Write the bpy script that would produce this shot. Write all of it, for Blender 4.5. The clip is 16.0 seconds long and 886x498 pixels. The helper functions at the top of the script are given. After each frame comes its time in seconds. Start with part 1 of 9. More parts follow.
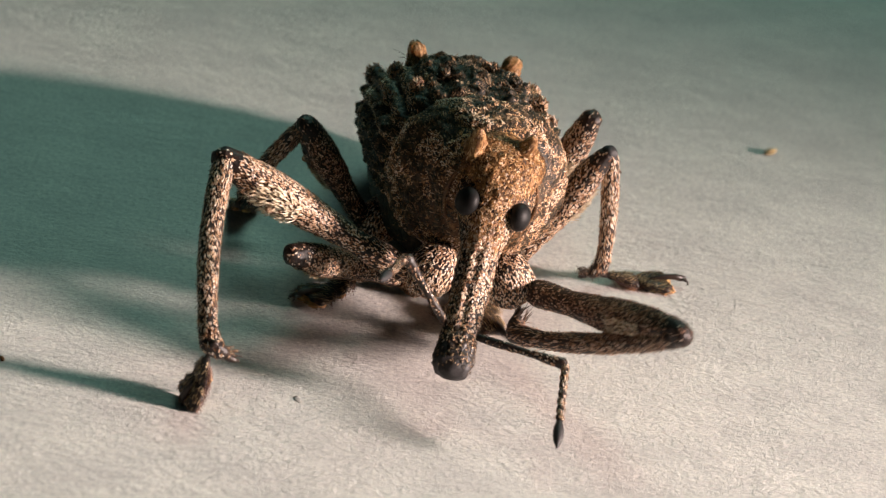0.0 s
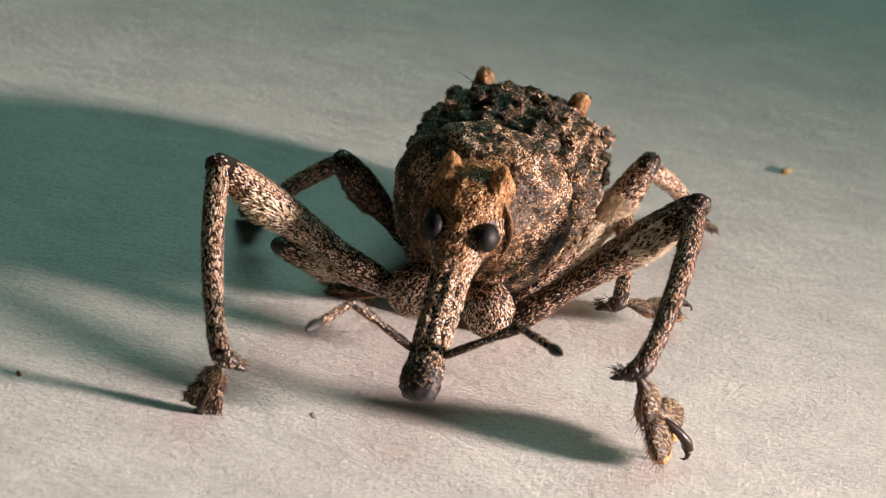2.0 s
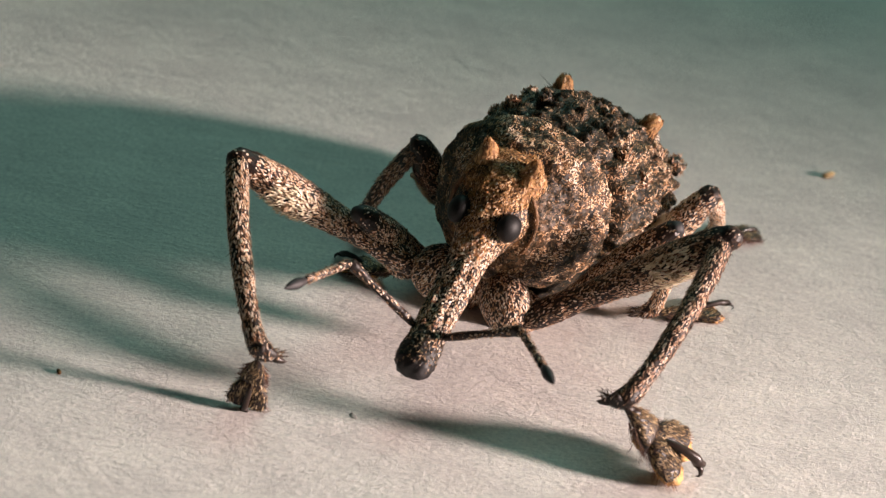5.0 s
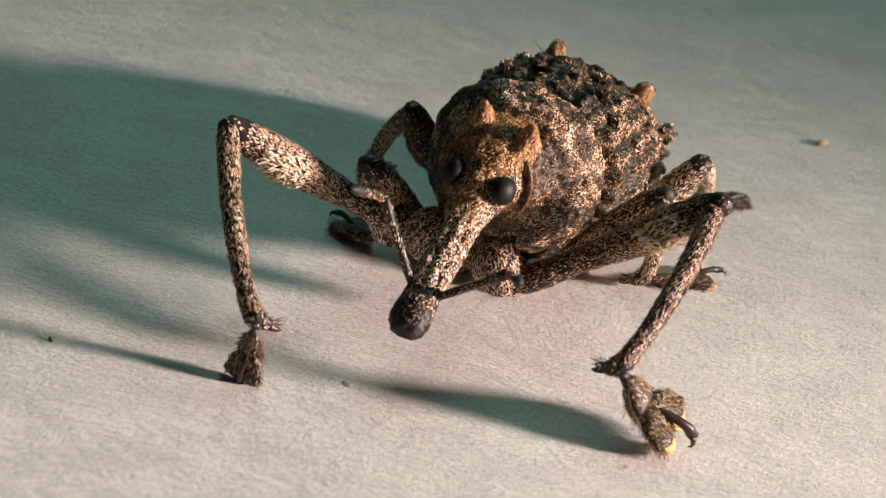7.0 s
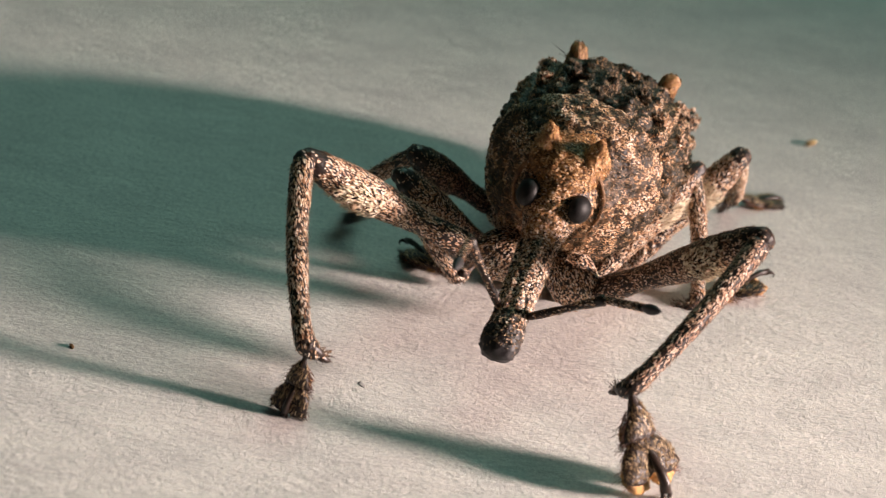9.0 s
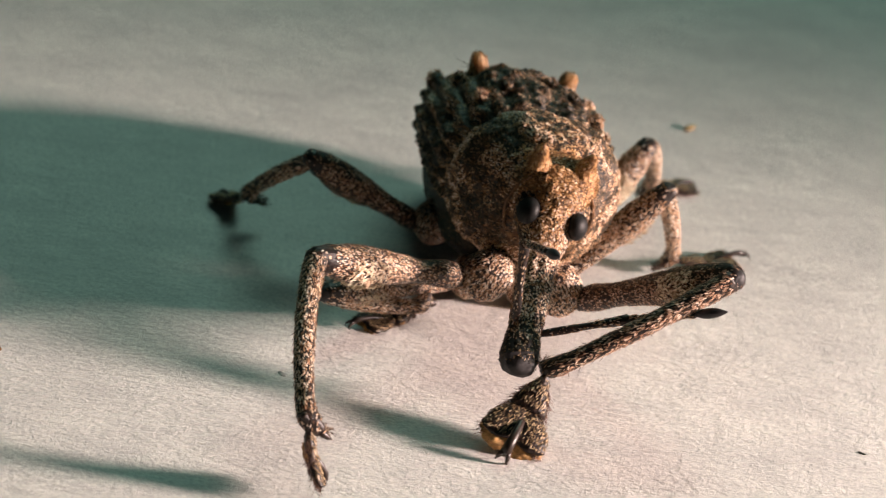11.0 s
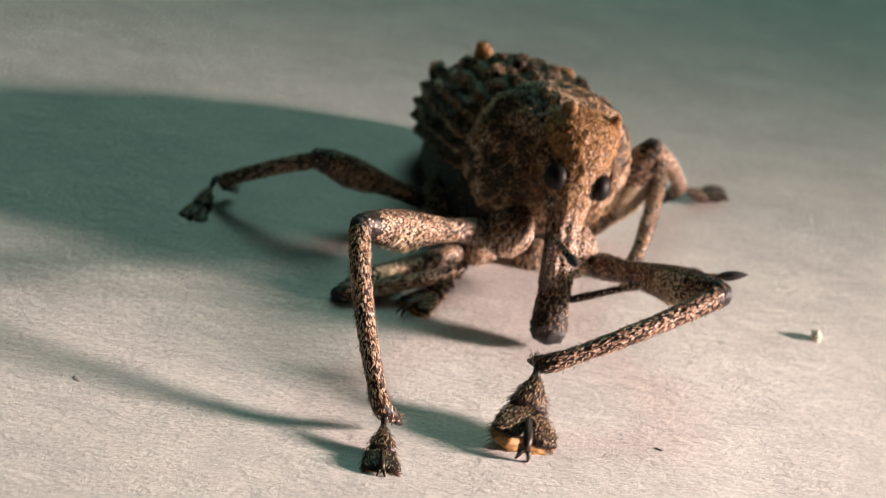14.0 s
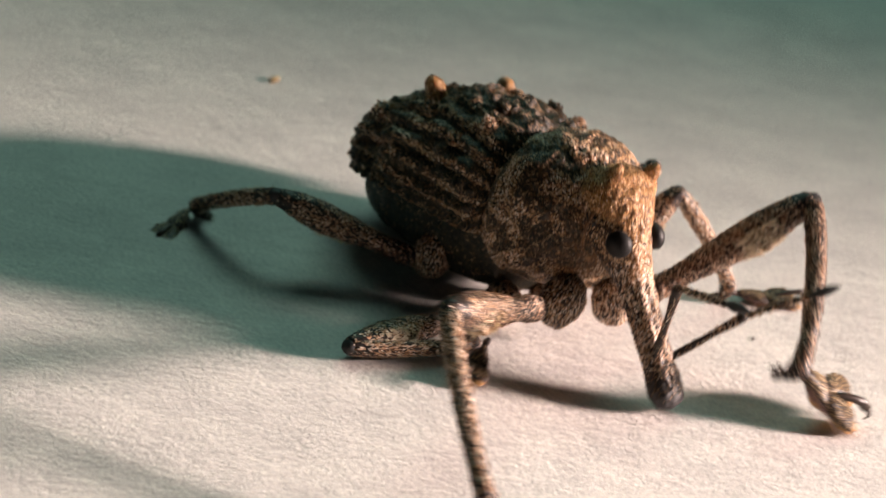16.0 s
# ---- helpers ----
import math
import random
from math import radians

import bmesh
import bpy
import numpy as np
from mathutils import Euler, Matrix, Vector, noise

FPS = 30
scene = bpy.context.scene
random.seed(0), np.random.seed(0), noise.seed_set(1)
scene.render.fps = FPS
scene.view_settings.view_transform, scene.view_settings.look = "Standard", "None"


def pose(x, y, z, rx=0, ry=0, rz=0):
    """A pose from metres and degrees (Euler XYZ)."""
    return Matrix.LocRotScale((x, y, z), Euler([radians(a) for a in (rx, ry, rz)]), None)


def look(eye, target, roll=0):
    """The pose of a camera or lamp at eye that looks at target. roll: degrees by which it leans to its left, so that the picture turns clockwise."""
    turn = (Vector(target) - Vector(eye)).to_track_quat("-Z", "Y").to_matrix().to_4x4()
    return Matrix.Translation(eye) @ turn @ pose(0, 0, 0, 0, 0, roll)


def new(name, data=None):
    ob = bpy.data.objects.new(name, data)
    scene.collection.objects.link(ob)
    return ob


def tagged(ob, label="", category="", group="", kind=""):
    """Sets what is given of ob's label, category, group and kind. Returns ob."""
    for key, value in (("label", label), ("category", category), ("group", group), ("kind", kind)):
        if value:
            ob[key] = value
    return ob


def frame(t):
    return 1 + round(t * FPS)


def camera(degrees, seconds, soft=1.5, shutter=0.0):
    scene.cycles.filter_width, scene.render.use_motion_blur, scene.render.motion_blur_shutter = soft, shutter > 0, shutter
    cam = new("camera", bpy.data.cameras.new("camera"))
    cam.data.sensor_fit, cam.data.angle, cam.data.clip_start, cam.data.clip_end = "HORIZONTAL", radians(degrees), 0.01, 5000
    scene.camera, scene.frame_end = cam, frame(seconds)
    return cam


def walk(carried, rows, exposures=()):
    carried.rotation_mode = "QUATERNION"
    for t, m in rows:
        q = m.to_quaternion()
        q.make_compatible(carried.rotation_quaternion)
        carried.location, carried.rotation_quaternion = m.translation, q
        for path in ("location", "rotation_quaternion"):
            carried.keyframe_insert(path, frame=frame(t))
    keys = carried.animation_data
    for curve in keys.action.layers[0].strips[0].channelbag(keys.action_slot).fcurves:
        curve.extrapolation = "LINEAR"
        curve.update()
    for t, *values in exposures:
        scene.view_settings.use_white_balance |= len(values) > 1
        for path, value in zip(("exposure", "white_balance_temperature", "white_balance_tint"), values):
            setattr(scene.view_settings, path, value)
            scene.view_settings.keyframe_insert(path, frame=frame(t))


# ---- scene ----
def mm(x, y, z, rx=0, ry=0, rz=0):
    """A pose from millimetres and degrees."""
    return pose(x * 0.001, y * 0.001, z * 0.001, rx, ry, rz)


# ---- camera: a long macro lens on a slowly swung support ----
cam = camera(14, 16.0, soft=1.0, shutter=0.5)
cam.data.dof.use_dof = True
cam.data.dof.focus_distance = 0.1455
cam.data.dof.aperture_fstop = 96
# stops, kelvin and tint: the picture warms slightly as the shot goes on
EXPOSURES = [(0.0, 1.25, 6500, 10), (3.0, 1.25, 6500, 12), (6.0, 1.25, 6520, 12), (8.0, 1.20, 6550, 12), (10.5, 1.34, 6620, 13), (12.5, 1.16, 6720, 14), (13.5, 1.16, 6720, 14.5), (15.0, 1.31, 6740, 15.5), (16.0, 1.32, 6720, 14.5)]
walk(cam, [
    (0, mm(-0.00, -126.96, 76.30, 59.692, -7.787, 4.528)),  (0.5, mm(-0.10, -127.06, 76.41, 59.734, -7.857, 4.467)),
    (1, mm(0.01, -127.25, 76.31, 59.923, -7.887, 4.528)),  (1.5, mm(-0.16, -127.21, 76.12, 60.015, -7.866, 4.565)),
    (2, mm(-0.16, -127.20, 76.13, 60.022, -7.880, 4.800)),  (2.5, mm(-0.05, -127.22, 76.10, 60.046, -7.867, 5.000)),
    (3, mm(-0.01, -127.27, 76.05, 60.096, -7.803, 5.099)),  (3.5, mm(-0.03, -127.50, 76.05, 60.237, -7.786, 5.139)),
    (4, mm(-0.11, -127.46, 76.04, 60.242, -7.835, 5.256)),  (4.5, mm(-0.21, -127.32, 75.98, 60.156, -7.890, 5.389)),
    (5, mm(-0.32, -127.15, 75.85, 60.015, -7.943, 5.505)),  (5.5, mm(-0.41, -126.99, 75.66, 59.859, -7.995, 5.577)),
    (6, mm(-0.45, -126.89, 75.45, 59.725, -8.043, 5.575)),  (6.5, mm(-0.36, -126.95, 75.41, 59.655, -8.057, 5.452)),
    (7, mm(-0.46, -126.94, 75.42, 59.623, -8.028, 5.339)),  (7.5, mm(-0.82, -126.91, 75.39, 59.581, -8.144, 5.226)),
    (8, mm(-0.95, -126.86, 75.35, 59.556, -8.158, 5.224)),  (8.5, mm(-2.14, -128.27, 75.64, 59.767, -7.967, 4.672)),
    (9, mm(-3.71, -130.21, 75.98, 60.111, -7.748, 3.792)),  (9.5, mm(-5.38, -132.28, 76.31, 60.495, -7.525, 2.711)),
    (10, mm(-6.99, -134.21, 76.60, 60.830, -7.307, 1.547)),  (10.5, mm(-8.28, -135.59, 76.81, 61.024, -7.152, 0.443)),
    (11, mm(-8.68, -135.47, 76.76, 60.962, -7.448, -0.278)),  (11.5, mm(-8.76, -135.18, 76.72, 60.894, -7.639, -0.835)),
    (12, mm(-8.83, -135.15, 76.84, 60.795, -7.873, -1.406)),  (12.5, mm(-9.09, -135.10, 76.61, 60.839, -7.978, -1.939)),
    (13, mm(-9.73, -135.05, 76.48, 60.952, -8.224, -2.596)),  (13.5, mm(-10.59, -134.74, 76.30, 61.108, -8.452, -3.281)),
    (14, mm(-11.30, -134.60, 76.27, 61.450, -8.917, -4.413)),  (14.5, mm(-11.89, -133.89, 75.83, 61.692, -9.327, -5.535)),
    (15, mm(-12.27, -133.64, 75.65, 61.919, -9.747, -6.461)),  (15.5, mm(-12.41, -133.25, 75.58, 61.888, -10.031, -7.007)),
    (16, mm(-12.44, -133.10, 75.56, 61.236, -10.014, -7.963))], EXPOSURES)


# ---- light: a low warm lamp beam from the side, dim green-blue daylight all round ----
SUN_AZIMUTH, SUN_ELEVATION = radians(-7), radians(14)
sun_from = Vector((math.cos(SUN_AZIMUTH) * math.cos(SUN_ELEVATION), math.sin(SUN_AZIMUTH) * math.cos(SUN_ELEVATION), math.sin(SUN_ELEVATION)))
world = bpy.data.worlds.new("daylight")
scene.world = world
world.use_nodes = True
wn, wl = world.node_tree.nodes, world.node_tree.links
wn.clear()
sky = wn.new("ShaderNodeTexSky")
sky.sky_type, sky.sun_disc = "NISHITA", False
sky.sun_elevation, sky.sun_rotation = SUN_ELEVATION, math.pi / 2 - SUN_AZIMUTH
tint = wn.new("ShaderNodeMix")
tint.data_type, tint.blend_type = "RGBA", "MULTIPLY"
tint.inputs["Factor"].default_value = 1.0
tint.inputs["B"].default_value = (0.72, 1.0, 0.76, 1)
back = wn.new("ShaderNodeBackground")
back.inputs["Strength"].default_value = 0.0012
wout = wn.new("ShaderNodeOutputWorld")
wl.new(sky.outputs["Color"], tint.inputs["A"])
wl.new(tint.outputs["Result"], back.inputs["Color"])
wl.new(back.outputs["Background"], wout.inputs["Surface"])
desk_lamp = new("desk_lamp", bpy.data.lights.new("desk_lamp", "SPOT"))
desk_lamp.data.energy, desk_lamp.data.color, desk_lamp.data.shadow_soft_size = 4.85, (1.0, 0.80, 0.73), 0.0198
desk_lamp.data.spot_size, desk_lamp.data.spot_blend = radians(22), 1.0
AIM = Vector((0.039, -0.0205, 0.0))
desk_lamp.matrix_world = look(Vector((0.004, -0.002, 0.0)) + sun_from * 0.26, AIM)
window_light = new("window_light", bpy.data.lights.new("window_light", "AREA"))
window_light.data.shape, window_light.data.size, window_light.data.size_y = "RECTANGLE", 0.50, 0.40
window_light.data.energy, window_light.data.color = 1.08, (0.52, 1.0, 0.86)
window_light.matrix_world = look((0.16, 0.62, 0.75), (0.0, 0.0, 0.0))


# ---- materials ----
def shader(name, rough=0.6, spec=0.5):
    m = bpy.data.materials.new(name)
    m.use_nodes = True
    n, l = m.node_tree.nodes, m.node_tree.links
    b = n["Principled BSDF"]
    b.inputs["Roughness"].default_value = rough
    b.inputs["Specular IOR Level"].default_value = spec
    return m, n, l, b


def noise_tex(n, l, scale, detail=6, rough=0.6, stretch=(1, 1, 1), space="Object"):
    c = n.new("ShaderNodeTexCoord")
    mp = n.new("ShaderNodeMapping")
    mp.inputs["Scale"].default_value = stretch
    t = n.new("ShaderNodeTexNoise")
    t.inputs["Scale"].default_value, t.inputs["Detail"].default_value, t.inputs["Roughness"].default_value = scale, detail, rough
    l.new(c.outputs[space], mp.inputs["Vector"])
    l.new(mp.outputs["Vector"], t.inputs["Vector"])
    return t


def ramp(n, l, source, stops):
    r = n.new("ShaderNodeValToRGB")
    e = r.color_ramp.elements
    while len(e) < len(stops):
        e.new(0.5)
    for el, (p, c) in zip(e, stops):
        el.position, el.color = p, (*c, 1)
    l.new(source, r.inputs["Fac"])
    return r


def mix(n, l, fac, a, b, kind="MIX"):
    m = n.new("ShaderNodeMix")
    m.data_type, m.blend_type = "RGBA", kind
    for socket, v in ((m.inputs["Factor"], fac), (m.inputs["A"], a), (m.inputs["B"], b)):
        if isinstance(v, (int, float)):
            socket.default_value = v
        elif isinstance(v, tuple):
            socket.default_value = (*v, 1)
        else:
            l.new(v, socket)
    return m.outputs["Result"]


def bump(n, l, b, height, strength, distance):
    u = n.new("ShaderNodeBump")
    u.inputs["Strength"].default_value, u.inputs["Distance"].default_value = strength, distance
    l.new(height, u.inputs["Height"])
    l.new(u.outputs["Normal"], b.inputs["Normal"])
    return u


def hide_material(name, dark, middle, light, rough=0.55, where=(0.42, 0.55, 0.68)):
    """Rough chitin: dark skin, clouded with two other tones, pitted."""
    m, n, l, b = shader(name, rough, 0.4)
    big, fine, cells = noise_tex(n, l, 900, 5), noise_tex(n, l, 5200, 5, 0.7), n.new("ShaderNodeTexVoronoi")
    cells.inputs["Scale"].default_value = 5200
    c = n.new("ShaderNodeTexCoord")
    l.new(c.outputs["Object"], cells.inputs["Vector"])
    r1 = ramp(n, l, fine.outputs["Fac"], [(where[0], dark), (where[1], middle), (where[2], light)])
    r2 = ramp(n, l, big.outputs["Fac"], [(0.35, (0.45, 0.45, 0.45)), (0.65, (1.25, 1.2, 1.15))])
    l.new(mix(n, l, 1.0, r1.outputs["Color"], r2.outputs["Color"], "MULTIPLY"), b.inputs["Base Color"])
    u = bump(n, l, b, cells.outputs["Distance"], 0.6, 0.00005)
    u2 = n.new("ShaderNodeBump")
    u2.inputs["Strength"].default_value, u2.inputs["Distance"].default_value = 0.5, 0.00006
    l.new(fine.outputs["Fac"], u2.inputs["Height"])
    l.new(u2.outputs["Normal"], u.inputs["Normal"])
    return m


def scale_material(name, colours, rough=0.5):
    m, n, l, b = shader(name, rough, 0.35)
    g = n.new("ShaderNodeNewGeometry")
    r = ramp(n, l, g.outputs["Random Per Island"], colours)
    l.new(r.outputs["Color"], b.inputs["Base Color"])
    return m


def plain_material(name, colour, rough=0.4, spec=0.5, scale=4000, vary=0.35):
    m, n, l, b = shader(name, rough, spec)
    t = noise_tex(n, l, scale, 4)
    r = ramp(n, l, t.outputs["Fac"], [(0.3, tuple(c * (1 - vary) for c in colour)), (0.7, tuple(min(1, c * (1 + vary)) for c in colour))])
    l.new(r.outputs["Color"], b.inputs["Base Color"])
    bump(n, l, b, t.outputs["Fac"], 0.3, 0.00003)
    return m


def paper_material():
    m, n, l, b = shader("white_paper", 0.85, 0.2)
    fibre, grain, cloud, lump = (noise_tex(n, l, 3600, 7, 0.72, (0.7, 1, 1)), noise_tex(n, l, 5200, 5, 0.7),
                                 noise_tex(n, l, 60, 4), noise_tex(n, l, 1300, 5, 0.6, (0.6, 1, 1)))
    tone = ramp(n, l, cloud.outputs["Fac"], [(0.3, (0.60, 0.585, 0.565)), (0.7, (0.68, 0.665, 0.64))])
    fleck = ramp(n, l, grain.outputs["Fac"], [(0.28, (0.74, 0.74, 0.77)), (0.47, (0.98, 0.98, 0.98)), (0.70, (1.20, 1.19, 1.15))])
    mottle = ramp(n, l, noise_tex(n, l, 420, 5, 0.65, (0.6, 1, 1)).outputs["Fac"], [(0.35, (0.90, 0.895, 0.90)), (0.65, (1.06, 1.055, 1.04))])
    base = mix(n, l, 1.0, mix(n, l, 1.0, tone.outputs["Color"], mottle.outputs["Color"], "MULTIPLY"), fleck.outputs["Color"], "MULTIPLY")
    l.new(base, b.inputs["Base Color"])
    u = bump(n, l, b, fibre.outputs["Fac"], 0.75, 0.00010)
    u2 = n.new("ShaderNodeBump")
    u2.inputs["Strength"].default_value, u2.inputs["Distance"].default_value = 0.42, 0.00022
    l.new(lump.outputs["Fac"], u2.inputs["Height"])
    l.new(u2.outputs["Normal"], u.inputs["Normal"])
    return m


M_PAPER = paper_material()
M_LEG = hide_material("leg_chitin", (0.010, 0.006, 0.006), (0.026, 0.014, 0.010), (0.075, 0.038, 0.022), 0.42)
M_PRONOTUM = hide_material("thorax_chitin", (0.014, 0.009, 0.007), (0.070, 0.037, 0.018), (0.24, 0.125, 0.056))
pn, pl = M_PRONOTUM.node_tree.nodes, M_PRONOTUM.node_tree.links
pb = pn["Principled BSDF"]
skin = pb.inputs["Base Color"].links[0].from_socket
pc, px = pn.new("ShaderNodeTexCoord"), pn.new("ShaderNodeSeparateXYZ")
pl.new(pc.outputs["Object"], px.inputs["Vector"])
front = pn.new("ShaderNodeMapRange")
front.inputs["From Min"].default_value, front.inputs["From Max"].default_value = 0.0001, -0.0012
pl.new(px.outputs["Y"], front.inputs["Value"])
ochre = ramp(pn, pl, noise_tex(pn, pl, 3500, 5, 0.7).outputs["Fac"], [(0.35, (0.07, 0.035, 0.015)), (0.55, (0.26, 0.12, 0.042)), (0.7, (0.46, 0.25, 0.10))])
pl.new(mix(pn, pl, front.outputs["Result"], skin, ochre.outputs["Color"]), pb.inputs["Base Color"])
M_ELYTRON = hide_material("mossy_chitin", (0.008, 0.008, 0.005), (0.026, 0.021, 0.011), (0.10, 0.062, 0.031), 0.55)
M_HEAD = hide_material("orange_chitin", (0.11, 0.052, 0.020), (0.36, 0.17, 0.058), (0.56, 0.31, 0.13))
M_SNOUT = hide_material("snout_chitin", (0.010, 0.008, 0.008), (0.028, 0.017, 0.012), (0.09, 0.050, 0.028), 0.42)
M_TIP = plain_material("black_chitin", (0.020, 0.017, 0.018), 0.6, 0.5, 9000)
M_EYE = plain_material("dull_black_eye", (0.011, 0.010, 0.010), 0.5, 0.22, 16000)
M_HORN = hide_material("ochre_tubercle", (0.26, 0.12, 0.05), (0.56, 0.30, 0.13), (0.74, 0.48, 0.27), 0.7)
M_CLAW = plain_material("brown_claw", (0.026, 0.016, 0.012), 0.38, 0.4)
M_PAD = plain_material("ochre_pad", (0.46, 0.26, 0.10), 0.6, 0.3, 5000, 0.6)
M_HAIR_BROWN = scale_material("brown_fringe", [(0.0, (0.05, 0.026, 0.022)), (0.6, (0.15, 0.080, 0.060)), (1.0, (0.34, 0.20, 0.14))], 0.5)
M_HAIR = scale_material("dark_bristle", [(0.0, (0.03, 0.02, 0.018)), (0.6, (0.07, 0.045, 0.03)), (1.0, (0.28, 0.17, 0.09))], 0.45)
PALE = [(0.0, (0.07, 0.034, 0.020)), (0.16, (0.26, 0.12, 0.060)), (0.36, (0.53, 0.31, 0.17)), (0.66, (0.77, 0.56, 0.40)), (1.0, (0.90, 0.80, 0.69))]
M_SCALE = scale_material("pale_scale", PALE)
M_SCALE_RUST = scale_material("rusty_scale", [(0.0, (0.025, 0.013, 0.009)), (0.24, (0.14, 0.064, 0.024)), (0.50, (0.43, 0.23, 0.105)), (0.80, (0.66, 0.42, 0.24)), (1.0, (0.78, 0.60, 0.43))])
M_SCALE_MOSS = scale_material("mossy_scale", [(0.0, (0.010, 0.010, 0.006)), (0.40, (0.032, 0.026, 0.014)), (0.75, (0.12, 0.066, 0.030)), (1.0, (0.42, 0.28, 0.17))])
M_SCALE_BODY = scale_material("buff_scale", [(q, (r * 0.95, g * 0.92, b * 0.88)) for q, (r, g, b) in PALE])
M_SCALE_BROWN_SHADE = scale_material("brown_shade_scale", [(0.0, (0.06, 0.031, 0.020)), (0.25, (0.22, 0.11, 0.062)), (0.6, (0.50, 0.30, 0.19)), (1.0, (0.80, 0.63, 0.50))])
M_SCALE_OCHRE = scale_material("ochre_scale", [(0.0, (0.10, 0.045, 0.018)), (0.3, (0.36, 0.17, 0.060)), (0.7, (0.60, 0.33, 0.13)), (1.0, (0.76, 0.54, 0.34))])
M_SCALE_FOOT = scale_material("foot_scale", [(0.0, (0.035, 0.022, 0.012)), (0.35, (0.14, 0.090, 0.045)), (0.7, (0.33, 0.225, 0.115)), (1.0, (0.62, 0.47, 0.30))])
M_TOOTH = hide_material("pale_tooth", (0.20, 0.12, 0.07), (0.50, 0.36, 0.24), (0.74, 0.62, 0.48), 0.7)
M_FLUFF = scale_material("cream_fluff", [(0.0, (0.55, 0.42, 0.28)), (0.5, (0.78, 0.66, 0.48)), (1.0, (0.88, 0.80, 0.66))], 0.8)
M_CRUMB = plain_material("cream_crumb", (0.44, 0.33, 0.17), 0.7, 0.3)
M_WHITE_CRUMB = plain_material("white_crumb", (0.80, 0.76, 0.62), 0.7, 0.3)
M_DENT = plain_material("grey_dent", (0.40, 0.38, 0.36), 0.8, 0.2)
M_SPECK = plain_material("brown_speck", (0.16, 0.08, 0.03), 0.6, 0.3)
M_FIBRE = plain_material("grey_fibre", (0.10, 0.09, 0.08), 0.7, 0.2)
M_TABLE = plain_material("dark_table", (0.10, 0.07, 0.05), 0.5, 0.4, 40)


# ---- building helpers ----
def mesh_object(name, verts, faces, material, parent=None, label="", smooth=True, unit=0.001):
    me = bpy.data.meshes.new(name)
    me.from_pydata([tuple(v) for v in np.asarray(verts) * unit], [], faces)
    me.materials.append(material)
    if smooth:
        me.polygons.foreach_set("use_smooth", [True] * len(me.polygons))
    me.update()
    ob = new(name, me)
    ob.parent = parent
    if label:
        ob["label"] = label
    return ob


def spline(xs, ys, x):
    """Smooth curve through points (monotone in x), evaluated at the array x."""
    xs, ys = np.asarray(xs, float), np.asarray(ys, float)
    d = np.gradient(ys, xs)
    i = np.clip(np.searchsorted(xs, x) - 1, 0, len(xs) - 2)
    h = xs[i + 1] - xs[i]
    u = np.clip((x - xs[i]) / h, 0, 1)
    return ((2 * u**3 - 3 * u**2 + 1) * ys[i] + (u**3 - 2 * u**2 + u) * h * d[i] + (3 * u**2 - 2 * u**3) * ys[i + 1] + (u**3 - u**2) * h * d[i + 1])


def roughness_field(p, size, amount, octaves=2):
    return np.array([amount * noise.fractal(Vector(q) / size, 0.9, 2.0, octaves) for q in p])


def loft(stations, along, around, power=2.0, axis="x", relief=None, span=(0.0, 1.0)):
    """A closed tube. stations: rows of (distance, half width, top, bottom, sideways shift). Returns verts, faces."""
    st = np.array([s if len(s) == 5 else (*s, 0.0) for s in stations], float)
    s0, s1 = st[0, 0], st[-1, 0]
    u = np.linspace(0, 1, along)
    s = s0 + (s1 - s0) * u
    hw, top, bot, shift = (spline(st[:, 0], st[:, k], s) for k in (1, 2, 3, 4))
    hw = np.maximum(hw, 0.004)
    a = np.linspace(0, 2 * np.pi, around, endpoint=False) if span == (0.0, 1.0) else np.linspace(span[0] * 2 * np.pi, span[1] * 2 * np.pi, around)
    ca, sa = np.cos(a), np.sin(a)
    ca, sa = np.sign(ca) * np.abs(ca) ** (2 / power), np.sign(sa) * np.abs(sa) ** (2 / power)
    mid, half = (top + bot) / 2, np.maximum((top - bot) / 2, 0.004)
    X = shift[:, None] + hw[:, None] * ca[None]
    Z = mid[:, None] + half[:, None] * sa[None]
    S = np.repeat(s[:, None], around, 1)
    v = np.stack([S, X, Z] if axis == "x" else [X, S, Z], -1)
    n = np.stack([0 * S, ca[None] / hw[:, None], sa[None] / half[:, None]] if axis == "x" else [ca[None] / hw[:, None], 0 * S, sa[None] / half[:, None]], -1)
    n /= np.linalg.norm(n, axis=-1, keepdims=True)
    if relief is not None:
        v = v + n * relief(S, np.repeat(a[None], along, 0), v.reshape(-1, 3)).reshape(along, around, 1)
    v = v.reshape(-1, 3)
    f = []
    closed = span == (0.0, 1.0)
    for i in range(along - 1):
        for j in range(around if closed else around - 1):
            k = (j + 1) % around
            q = (i * around + j, i * around + k, (i + 1) * around + k, (i + 1) * around + j)
            f.append(q if axis == "x" else q[::-1])
    if closed:
        f.append(tuple(range(around))[:: (1 if axis == "y" else -1)])
        f.append(tuple((along - 1) * around + j for j in range(around))[:: (-1 if axis == "y" else 1)])
    return v, f


def join(*pieces):
    verts, faces, k = [], [], 0
    for v, f in pieces:
        verts.append(np.asarray(v, float))
        faces += [tuple(i + k for i in q) for q in f]
        k += len(v)
    return np.concatenate(verts), faces


def moved(piece, m):
    v, f = piece
    m = np.array(m)
    return np.asarray(v) @ m[:3, :3].T + m[:3, 3], f


